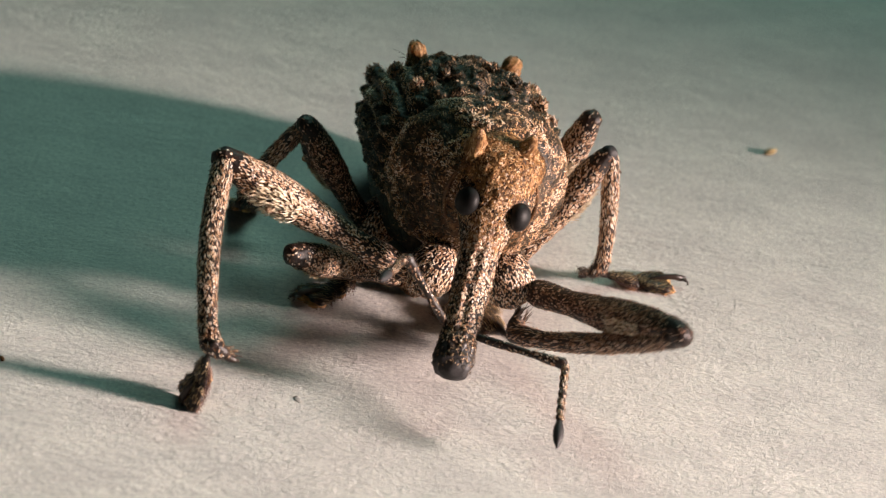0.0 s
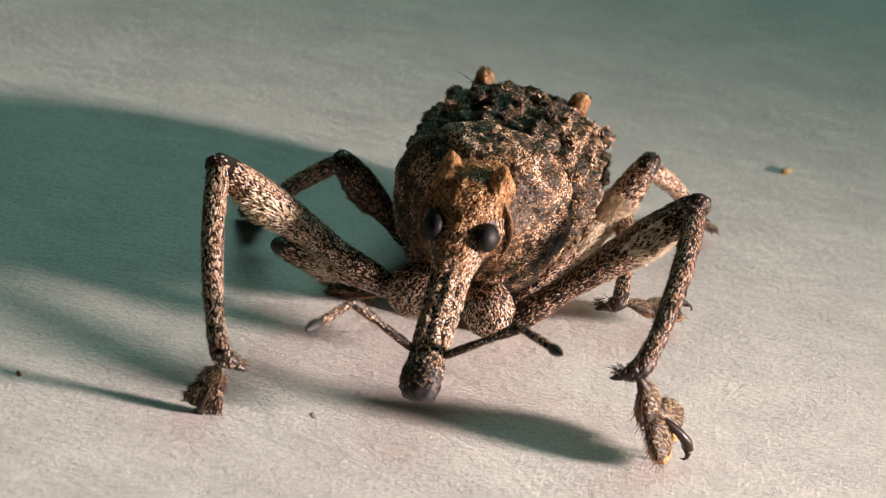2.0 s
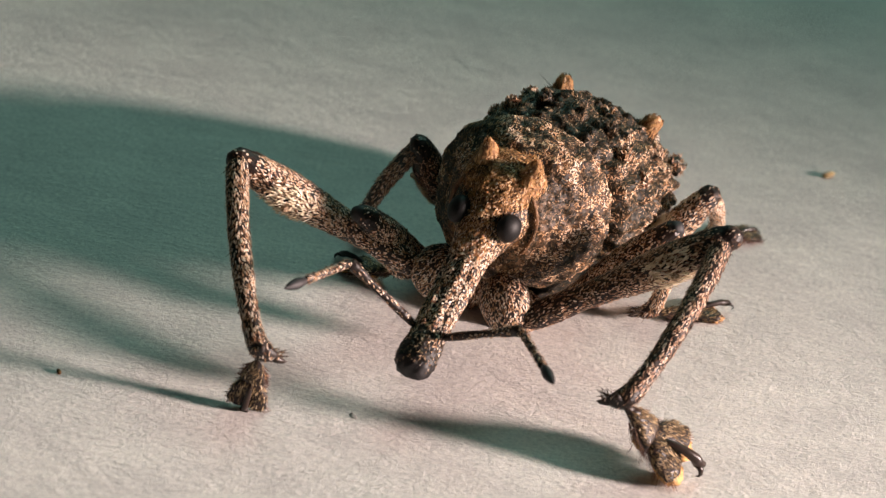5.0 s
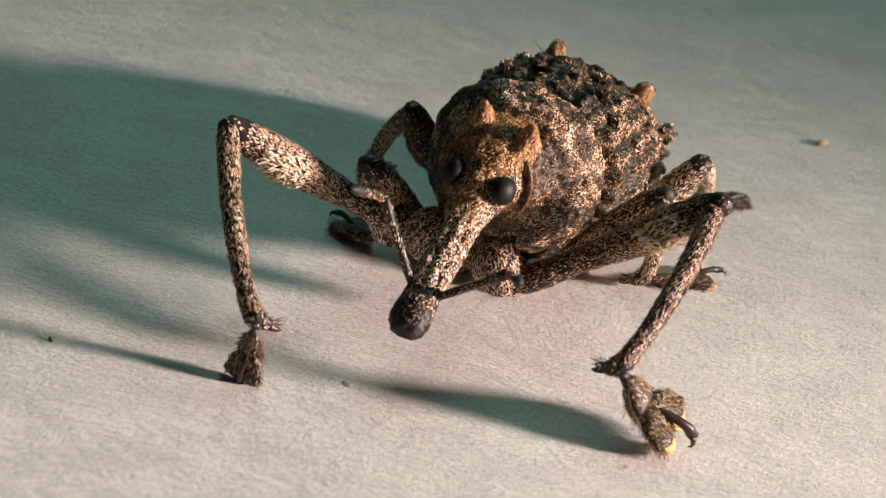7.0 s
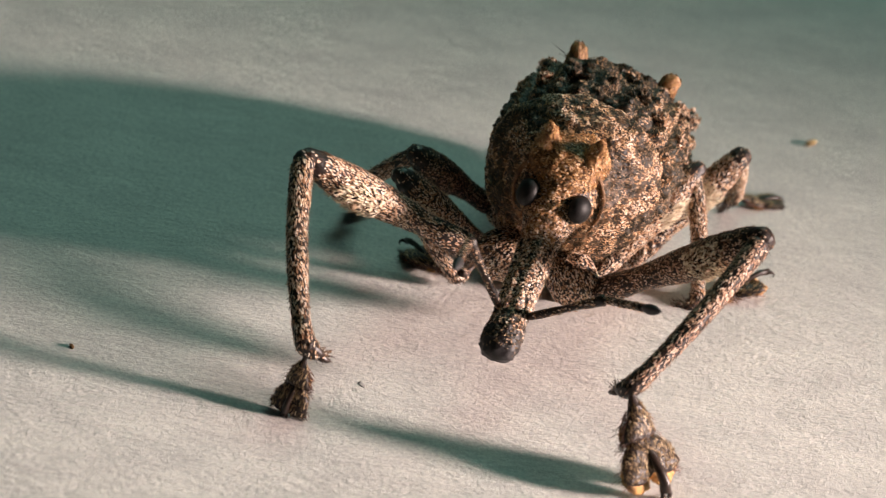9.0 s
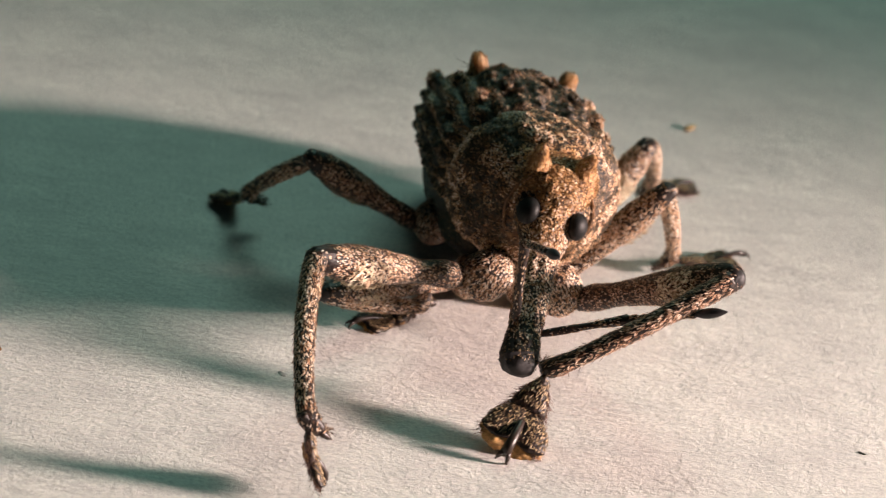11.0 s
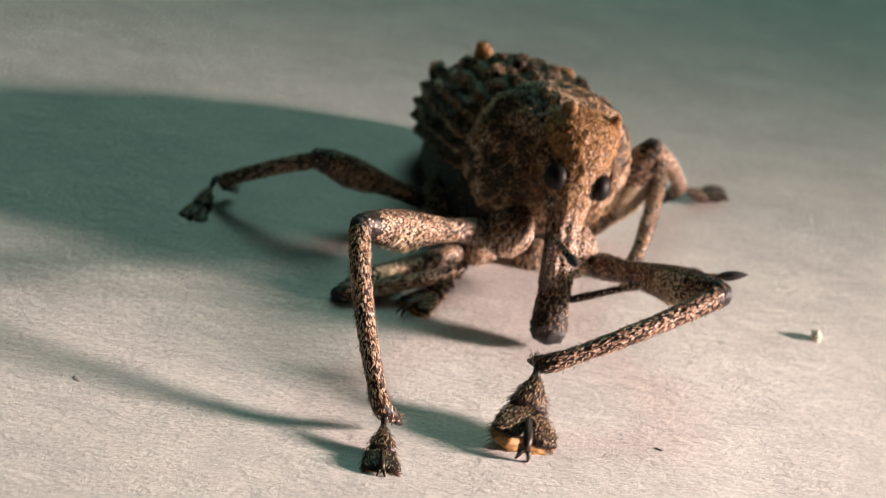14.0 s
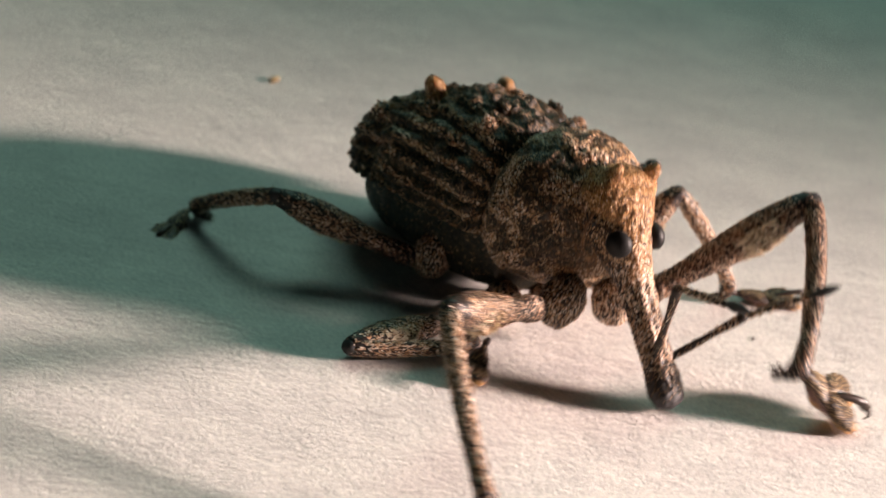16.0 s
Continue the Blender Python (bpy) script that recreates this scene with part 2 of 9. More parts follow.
def ball(radius, squash=(1, 1, 1), rough=0.0, seed=0, rings=14, around=20):
    th, ph = np.linspace(0.0, np.pi, rings), np.linspace(0, 2 * np.pi, around, endpoint=False)
    v = np.array([[math.sin(t) * math.cos(p), math.sin(t) * math.sin(p), math.cos(t)] for t in th for p in ph])
    r = np.ones(len(v))
    if rough:
        r = r + np.array([rough * noise.fractal(Vector(q) * 2.3 + Vector((seed * 7.1, 3, 1)), 0.9, 2, 3) for q in v])
    v = v * r[:, None] * radius * np.array(squash)
    f = [(i * around + j, (i + 1) * around + j, (i + 1) * around + (j + 1) % around, i * around + (j + 1) % around) for i in range(rings - 1) for j in range(around)]
    return v, f


def horn_shape(length, base, lean=(0.0, 0.0), seed=0, taper=0.62):
    along, around = 14, 14
    v = []
    for i in range(along):
        u = i / (along - 1)
        r = base * (1.25 - taper * u**0.8) * (1 if u < 0.85 else 0.88 if u < 0.95 else 0.6)
        for j in range(around):
            a = 2 * math.pi * j / around
            k = r * (1 + 0.28 * noise.noise(Vector((math.cos(a) * 1.6, math.sin(a) * 1.6, u * 2.4 + seed * 5))))
            v.append((k * math.cos(a) + lean[0] * u * u, k * math.sin(a) + lean[1] * u * u, length * u))
    f = [(i * around + j, i * around + (j + 1) % around, (i + 1) * around + (j + 1) % around, (i + 1) * around + j) for i in range(along - 1) for j in range(around)]
    f.append(tuple((along - 1) * around + j for j in range(around)))
    return np.array(v), f


def bent_tube(points, radii, around=10):
    """A round tube along a list of points."""
    p = np.array(points, float)
    t = np.gradient(p, axis=0)
    t /= np.linalg.norm(t, axis=1, keepdims=True)
    side = np.cross(t, np.array([0.13, 0.21, 0.97]))
    side /= np.linalg.norm(side, axis=1, keepdims=True)
    up = np.cross(side, t)
    v = []
    for c, s, u, r in zip(p, side, up, radii):
        for j in range(around):
            a = 2 * math.pi * j / around
            v.append(c + r * (math.cos(a) * s + math.sin(a) * u))
    n = len(p)
    f = [(i * around + j, i * around + (j + 1) % around, (i + 1) * around + (j + 1) % around, (i + 1) * around + j) for i in range(n - 1) for j in range(around)]
    f += [tuple(range(around))[::-1], tuple((n - 1) * around + j for j in range(around))]
    return np.array(v), f


def scatter(verts, faces, count, rng, keep=None):
    """Random places on a surface, with its normals."""
    tri = np.array([(q[0], q[k], q[k + 1]) for q in faces if len(q) <= 4 for k in range(1, len(q) - 1)])
    a, b, c = verts[tri[:, 0]], verts[tri[:, 1]], verts[tri[:, 2]]
    n = np.cross(b - a, c - a)
    area = np.linalg.norm(n, axis=1)
    n = n / np.maximum(area, 1e-12)[:, None]
    i = rng.choice(len(tri), count, p=area / area.sum())
    u, w = rng.random(count), rng.random(count)
    flip = u + w > 1
    u[flip], w[flip] = 1 - u[flip], 1 - w[flip]
    p = a[i] + u[:, None] * (b[i] - a[i]) + w[:, None] * (c[i] - a[i])
    if keep is not None:
        k = keep(p, rng)
        return p[k], n[i][k]
    return p, n[i]


def flakes(name, place, normal, along, material, parent, length, width, rng, tilt=0.25, jitter=0.45, label=""):
    """Small overlapping scales lying along a direction: narrow leaf shapes, each an island."""
    k = len(place)
    d = np.broadcast_to(np.asarray(along, float), normal.shape) + rng.normal(0, jitter, normal.shape)
    d = d - normal * (d * normal).sum(1, keepdims=True)
    d /= np.maximum(np.linalg.norm(d, axis=1, keepdims=True), 1e-9)
    s = np.cross(normal, d)
    L = length * rng.uniform(0.6, 1.3, (k, 1))
    w = width * rng.uniform(0.7, 1.3, (k, 1))
    lift = L * tilt * rng.uniform(0.4, 1.4, (k, 1))
    base = place + normal * 0.008
    a, b = s * w * 0.5, normal * lift
    v = np.stack([base - d * L * 0.5, base - d * L * 0.22 + a * 0.9 + b * 0.2, base + d * L * 0.22 + a * 0.85 + b * 0.6, base + d * L * 0.5 + b,
                  base + d * L * 0.22 - a * 0.85 + b * 0.6, base - d * L * 0.22 - a * 0.9 + b * 0.2], 1).reshape(-1, 3)
    f = [(6 * i, 6 * i + 5, 6 * i + 4, 6 * i + 3, 6 * i + 2, 6 * i + 1) for i in range(k)]
    ob = mesh_object(name, v, f, material, parent, label, smooth=False)
    ob["kind"] = "stuff"
    return ob


def bristles(name, place, direction, material, parent, length, radius, rng, spread=0.3, label=""):
    """Stiff tapering hairs, three-sided, slightly bent."""
    v, f = [], []
    for p, d in zip(place, direction):
        d = d + rng.normal(0, spread, 3)
        d = d / np.linalg.norm(d)
        s = np.cross(d, (0.3, 0.5, 0.81))
        s /= np.linalg.norm(s)
        u = np.cross(d, s)
        L = length * rng.uniform(0.6, 1.25)
        bend = rng.normal(0, 0.12, 3) * L
        k = len(v)
        for q, r in ((0, 1.0), (0.55, 0.75)):
            for a in (0, 2.094, 4.189):
                v.append(p + d * L * q + bend * q * q + (math.cos(a) * s + math.sin(a) * u) * radius * r)
        v.append(p + d * L + bend)
        for a in range(3):
            b = (a + 1) % 3
            f += [(k + a, k + b, k + 3 + b, k + 3 + a), (k + 3 + a, k + 3 + b, k + 6)]
    ob = mesh_object(name, v, f, material, parent, label)
    ob["kind"] = "stuff"
    return ob


def empty(name, parent=None):
    ob = new(name)
    ob.empty_display_size = 0.002
    ob.parent = parent
    return ob


# ---- the setting ----
def sheet(name, x0, x1, y0, y1, z0, z1, material, label):
    v = [(x0, y0, z0), (x1, y0, z0), (x1, y1, z0), (x0, y1, z0), (x0, y0, z1), (x1, y0, z1), (x1, y1, z1), (x0, y1, z1)]
    f = [(0, 3, 2, 1), (4, 5, 6, 7), (0, 1, 5, 4), (1, 2, 6, 5), (2, 3, 7, 6), (3, 0, 4, 7)]
    ob = mesh_object(name, v, f, material, None, label, smooth=False)
    ob["kind"] = "structure"
    return ob


sheet("ground", -190, 230, -140, 157, -0.3, 0.0, M_PAPER, "off-white textured paper sheet lying flat")
sheet("table_top", -700, 700, -450, 550, -28, -0.31, M_TABLE, "dark table top under the paper")


# ---- small litter on the paper ----
def crumb(name, x, y, size, squash, material, label, category, seed):
    v, f = ball(size, squash, 0.45, seed, 10, 14)
    ob = mesh_object(name, v, f, material, None)
    ob.matrix_world = mm(x, y, size * squash[2] * 0.8, 0, 0, 37 * seed)
    return tagged(ob, label, category)


crumb("crumb", 14.0, 18.4, 0.20, (1.7, 0.7, 0.7), M_CRUMB, "small yellowish seed fragment lying on paper", "crumb", 1)
crumb("crumb", 27.9, 1.1, 0.30, (1.0, 0.8, 0.8), M_WHITE_CRUMB, "tiny cream-white crumb lying on paper", "crumb", 2)
crumb("speck", -16.3, -8.7, 0.11, (1.4, 0.8, 0.7), M_SPECK, "tiny orange-brown speck on the paper", "speck", 3)
crumb("speck", 19.4, -9.5, 0.07, (2.6, 0.8, 0.4), M_FIBRE, "tiny dark fleck on the paper", "speck", 4)
crumb("speck", 31.0, -2.6, 0.06, (2.0, 0.8, 0.5), M_FIBRE, "tiny dark fleck on the paper", "speck", 5)
crumb("speck", 33.2, -2.2, 0.07, (1.8, 1.0, 0.5), M_FIBRE, "tiny dark fleck on the paper", "speck", 6)
crumb("speck", -4.7, -8.2, 0.11, (1.8, 1.1, 0.14), M_DENT, "tiny grey fleck pressed into the paper", "speck", 8)


# ---- the weevil ----
rng = np.random.default_rng(7)
weevil = tagged(empty("weevil"), "brown knobbly long-snouted weevil walking on white paper", "weevil")

PRONOTUM = [(-1.0, 0.7, -1.0, -3.0), (-0.85, 1.35, -0.3, -3.6), (-0.62, 1.74, 0.10, -4.0), (-0.4, 1.92, 0.26, -4.2), (0.14, 2.25, 0.45, -4.8), (1.26, 3.08, 0.95, -5.3), (2.52, 3.62, 1.15, -5.6), (3.64, 3.4, 0.88, -5.8), (4.41, 2.7, 0.2, -5.9)]
ABDOMEN = [(3.6, 2.2, -0.8, -6.6), (4.9, 2.8, -1.0, -6.9), (7.0, 3.1, -1.1, -7.1), (9.5, 3.1, -1.6, -7.0), (11.4, 2.8, -2.4, -6.8), (12.8, 2.0, -3.2, -6.3), (13.5, 0.8, -3.9, -5.4)]
ELYTRA = [(4.1, 2.5, 0.05, -5.3), (4.6, 3.45, 0.55, -5.6), (6.0, 3.78, 0.85, -5.9), (8.0, 3.90, 0.75, -6.0), (10.0, 3.82, 0.1, -6.0), (11.5, 3.66, -0.6, -6.0), (12.8, 3.3, -1.3, -6.0), (13.7, 2.6, -2.1, -5.8), (14.3, 1.5, -3.1, -5.4), (14.5, 0.3, -3.9, -4.8)]


def pronotum_relief(s, a, p):
    bumps = np.array([noise.voronoi(Vector(q) / 0.46)[0][0] for q in p])
    return (0.24 * (np.minimum(bumps, 0.6) - 0.45) + roughness_field(p, 0.9, 0.15, 3)).reshape(s.shape)


def elytra_relief(s, a, p):
    field = np.array([noise.noise(Vector(q) / 1.3) for q in p]).reshape(s.shape)
    rows = np.cos(a * 24.0 + 1.1 * field)
    warts = np.array([noise.voronoi(Vector(q) / 0.50)[0][0] for q in p]).reshape(s.shape)
    knobs = np.cos(s * 9.0 + 1.3 * np.cos(a * 10.0) + 3 * field)
    fine = roughness_field(p, 0.42, 0.10, 3).reshape(s.shape)
    edge = np.clip((s - 4.1) / 0.6, 0, 1) * np.clip((14.3 - s) / 1.0, 0, 1)
    flank = np.clip((np.abs(np.cos(a)) - 0.35) / 0.35, 0, 1)
    return edge * ((0.03 + 0.085 * flank) * rows + (0.10 - 0.03 * flank) * np.maximum(rows, 0) * knobs + (1 - 0.25 * flank) * (0.19 * (0.30 - warts) + 0.32 * field) + (1.05 - 0.55 * flank) * fine)


v, f = loft(PRONOTUM, 90, 150, 2.15, "y", pronotum_relief)
pronotum = mesh_object("pronotum", v, f, M_PRONOTUM, weevil, "warty brown thorax shield")
p, n_ = scatter(v, f, 26000, rng, lambda q, r: np.array([noise.voronoi(Vector(c) / 0.46)[0][0] for c in q]) > 0.17 + 0.12 * r.random(len(q)))
face = (p[:, 1] < 0.5 + 0.4 * np.sin(p[:, 0] * 3)) & (np.abs(p[:, 0]) < 1.5) & (p[:, 2] > -1.2)
clump = np.array([noise.fractal(Vector(q) / 1.1, 0.9, 2, 3) for q in p])
for chosen, coat, what in ((face, M_SCALE_OCHRE, "ochre scales"), (~face & (clump < 0.0 - 0.10 * (p[:, 2] < -0.6)), M_SCALE_MOSS, "dark mossy scales"), (~face & (clump > -0.02) & (clump < 0.27), M_SCALE_RUST, "rusty scales"), (~face & (clump > 0.27 - 0.24 * (p[:, 1] > 2.8)), M_SCALE_BODY, "pale scales")):
    flakes("scale_coat", p[chosen], n_[chosen], (0, 1, 0), coat, pronotum, 0.125, 0.052, rng, 0.24, 0.7, what)
for side in (-1, 1):
    h = mesh_object("horn", *horn_shape(1.0, 0.48, (0.06 * side, -0.12), side + 2, 0.95), M_HORN, pronotum, "blunt ochre horn")
    h.matrix_basis = mm(0.98 * side, -0.40, 0.20, 14, 4 * side, 0)
    p, n_ = scatter(*horn_shape(1.0, 0.49, (0.06 * side, -0.12), side + 2, 0.95), 260, rng)
    flakes("scale_coat", p, n_, (0, 0, 1), M_SCALE_OCHRE, h, 0.20, 0.060, rng, 0.16, 0.35, "ochre scales")

arc = [math.radians(a) for a in range(-40, 56, 6)]
for side in (-1, 1):
    rim_path = [(1.86 * side * math.cos(a), -0.66 - 0.06 * math.sin(a), -1.80 + 1.95 * math.sin(a)) for a in arc]
    rim = bent_tube(rim_path, [0.02] + [0.085 + 0.015 * math.sin(7 * a) for a in arc[1:-1]] + [0.03], 12)
    collar = mesh_object("collar", *rim, M_PRONOTUM, pronotum, "thin raised ochre rim round the eye")
    p, n_ = scatter(*rim, 240, rng)
    flakes("scale_coat", p, n_, (side, 0.5, 0.5), M_SCALE_BODY, collar, 0.15, 0.055, rng, 0.4, 0.8, "ochre scales")

v, f = loft(ABDOMEN, 50, 60, 3.2, "y", lambda s, a, p: roughness_field(p, 0.5, 0.08, 3).reshape(s.shape))
abdomen = mesh_object("abdomen", v, f, M_ELYTRON, weevil, "dark brown scaly belly")
p, n_ = scatter(v, f, 6500, rng)
flakes("scale_coat", p, n_, (0, 1, 0), M_SCALE_MOSS, abdomen, 0.15, 0.058, rng, 0.24, 0.6, "dark scales")
for side in (-1, 1):
    lo, hi = ((0.245, 0.60), (-0.10, 0.255))[side > 0]
    v, f = loft(ELYTRA, 150, 110, 2.1, "y", elytra_relief, (lo, hi))
    v[:, 0] += 0.012 * side
    wing = mesh_object("wing_case", v, f, M_ELYTRON, weevil, "ridged mossy brown wing case")
    p, n_ = scatter(v, f, 17000, rng)
    angle = np.arctan2((p[:, 2] + 2.8) / 3.5, p[:, 0] / 3.9)
    patch = np.array([noise.fractal(Vector(q) / 0.9, 0.9, 2, 3) for q in p])
    wave = np.cos(angle * 24.0 + 1.1 * np.array([noise.noise(Vector(q) / 1.3) for q in p]))
    ridge = (np.abs(np.cos(angle)) > 0.5) & (0.7 * patch + 0.5 * wave > 0.08) & (rng.random(len(p)) < 0.8)
    crest = ridge & (wave > 0.35) & (rng.random(len(p)) < 0.35 + 0.5 * (p[:, 1] > 9.0))
    for chosen, coat, what in ((crest, M_SCALE_BODY, "pale scales"), (ridge & ~crest, M_SCALE_RUST, "rusty scales"), (~ridge, M_SCALE_MOSS, "mossy and brown scales")):
        flakes("scale_coat", p[chosen], n_[chosen], (0, 1, 0), coat, wing, 0.145, 0.056, rng, 0.24, 0.7, what)
    h = mesh_object("horn", *horn_shape(1.28, 0.50, (0.12 * side, 0.25), side + 5), M_HORN, wing, "tall blunt ochre horn")
    h.matrix_basis = mm(1.90 * side, 9.9, -0.75, -8, 8 * side, 0)
    p, n_ = scatter(*horn_shape(1.28, 0.51, (0.12 * side, 0.25), side + 5), 520, rng)
    low = p[:, 2] < 0.35 + 0.3 * rng.random(len(p))
    flakes("scale_coat", p[low], n_[low], (0, 0, 1), M_SCALE_MOSS, h, 0.20, 0.08, rng, 0.2, 0.4, "dark scales")
    flakes("scale_coat", p[~low], n_[~low], (0, 0, 1), M_SCALE_OCHRE, h, 0.24, 0.075, rng, 0.14, 0.25, "ochre scales")
    if side < 0:
        bristles("hair_coat", np.array([(-2.3, 9.9, -0.2), (-2.35, 9.8, -0.1), (-1.5, 10.0, 0.1)]), np.array([(-1, 0.2, 0.5), (-1, 0, 0.2), (0.9, 0, 0.6)]), M_HAIR, wing, 0.9, 0.018, rng, 0.15, "stray hairs")
    for kx, ky, kz, kr in ((2.95, 9.0, -0.5, 0.32), (3.3, 11.6, -1.75, 0.40), (0.75, 8.0, 0.45, 0.36), (2.6, 5.8, 0.15, 0.3), (1.2, 10.9, -1.75, 0.3), (3.45, 6.7, -0.9, 0.26), (1.5, 6.4, 0.65, 0.27)):
        b = mesh_object("tubercle", *ball(kr, (1, 1.15, 0.95), 0.35, kx + ky, 12, 16), M_ELYTRON, wing)
        q, qn = scatter(*ball(kr, (1, 1.15, 0.95), 0.35, kx + ky, 12, 16), 190, rng)
        flakes("scale_coat", q, qn, (0, 0.3, 1), M_SCALE_RUST if kx == 0.75 else (M_SCALE_BODY if kx > 2.5 else M_SCALE_MOSS), b, 0.20, 0.07, rng, 0.6, 0.7, "upright scales")
        b.matrix_basis = mm(kx * side, ky, kz)

# head and snout: the snout runs along +x of the head
SNOUT = [(-1.4, 1.62, 1.10, -1.0), (-0.8, 1.72, 1.22, -1.2), (-0.2, 1.60, 1.30, -1.25), (0.5, 1.28, 1.25, -1.2), (1.15, 0.98, 1.02, -1.0), (1.8, 0.82, 0.80, -0.74), (2.8, 0.76, 0.66, -0.64), (4.4, 0.73, 0.62, -0.60),
         (5.6, 0.71, 0.60, -0.60), (6.4, 0.74, 0.64, -0.62), (6.8, 0.70, 0.58, -0.56), (7.05, 0.48, 0.40, -0.40), (7.18, 0.20, 0.18, -0.18)]


def snout_relief(s, a, p):
    fade = np.clip((7.3 - s) / 0.8, 0, 1)
    return fade * (roughness_field(p, 0.30, 0.055, 3).reshape(s.shape) + 0.035 * np.cos(a * 9) * np.clip((s - 1.6) / 0.6, 0, 1))


v, f = loft(SNOUT, 110, 64, 2.0, "x", snout_relief)
head = mesh_object("head", v, f, M_SNOUT, weevil, "ochre head drawn out into a long dark snout")
p, n_ = scatter(v, f, 8600, rng, lambda q, r: (q[:, 0] < 6.3) & (r.random(len(q)) < np.clip(1.15 - np.maximum(q[:, 0] - 4.9, 0) / 1.6, 0.1, 1) * np.clip(0.75 + 1.6 * q[:, 2], 0.25, 1)))
front_scales = p[:, 0] > 1.0 + 0.5 * rng.random(len(p))
flakes("scale_coat", p[front_scales], n_[front_scales], (1, 0, 0), M_SCALE, head, 0.14, 0.056, rng, 0.2, 0.35, "pale scales")
flakes("scale_coat", p[~front_scales], n_[~front_scales], (1, 0, 0), M_SCALE_RUST, head, 0.135, 0.052, rng, 0.2, 0.5, "rusty scales")
BROW = [(-2.9, 0.9, 0.9, -0.6), (-2.3, 1.52, 1.50, -0.6), (-1.5, 1.64, 1.72, -0.6), (-0.7, 1.36, 1.64, -0.6), (0.1, 0.92, 1.38, -0.4), (0.9, 0.76, 1.12, -0.2), (1.7, 0.68, 0.84, 0.0), (2.5, 0.58, 0.58, 0.0)]
brow = mesh_object("brow", *loft(BROW, 60, 60, 2.3, "x", lambda s, a, p: roughness_field(p, 0.30, 0.08, 3).reshape(s.shape)), M_HEAD, head, "ochre brow running down into the snout")
p, n_ = scatter(np.array([q.co[:] for q in brow.data.vertices]) * 1000, [tuple(q.vertices) for q in brow.data.polygons], 7000, rng, lambda q, r: q[:, 2] > 0.1)
pale = rng.random(len(p)) < np.clip((p[:, 0] + 0.3) / 2.4, 0.03, 0.85)
flakes("scale_coat", p[pale], n_[pale], (1, 0, 0), M_SCALE, head, 0.13, 0.052, rng, 0.25, 0.45, "pale scales")
p, n_ = p[~pale], n_[~pale]
flakes("scale_coat", p, n_, (1, 0, 0), M_SCALE_OCHRE, head, 0.145, 0.055, rng, 0.3, 0.6, "ochre scales")
for side in (-1, 1):
    e = mesh_object("eye", *ball(0.56, (1.05, 0.74, 1.0), 0.0, 0, 18, 28), M_EYE, head, "dull black domed eye")
    e.matrix_basis = mm(0.42, 1.10 * side, 0.84, 28 * side, 0, -8 * side)
mesh_object("snout_tip", *loft([(5.7, 0.66, 0.56, -0.58), (6.3, 0.76, 0.63, -0.63), (6.9, 0.77, 0.60, -0.62), (7.20, 0.66, 0.48, -0.52), (7.42, 0.44, 0.30, -0.34), (7.54, 0.08, 0.06, -0.06)], 22, 32, 2.2, "x", lambda s, a, p: roughness_field(p, 0.22, 0.10, 3).reshape(s.shape)), M_TIP, head, "pitted black snout tip")
p, n_ = scatter(*loft([(5.6, 0.68, 0.58, -0.60), (6.3, 0.78, 0.65, -0.65), (6.9, 0.79, 0.62, -0.64), (7.2, 0.68, 0.5, -0.54)], 10, 24), 620, rng)
flakes("scale_coat", p, n_, (1, 0, 0), M_SCALE_MOSS, head, 0.12, 0.055, rng, 0.35, 0.6, "sparse dark scales")


# legs: each limb runs along +x from its joint, +z is its outer side
def bald_spots(q):
    """Share of scales left at each place: worn patches of bare dark skin between them."""
    return np.array([0.5 if noise.noise(Vector(p) / 0.34) < -0.18 else 1.0 for p in q])


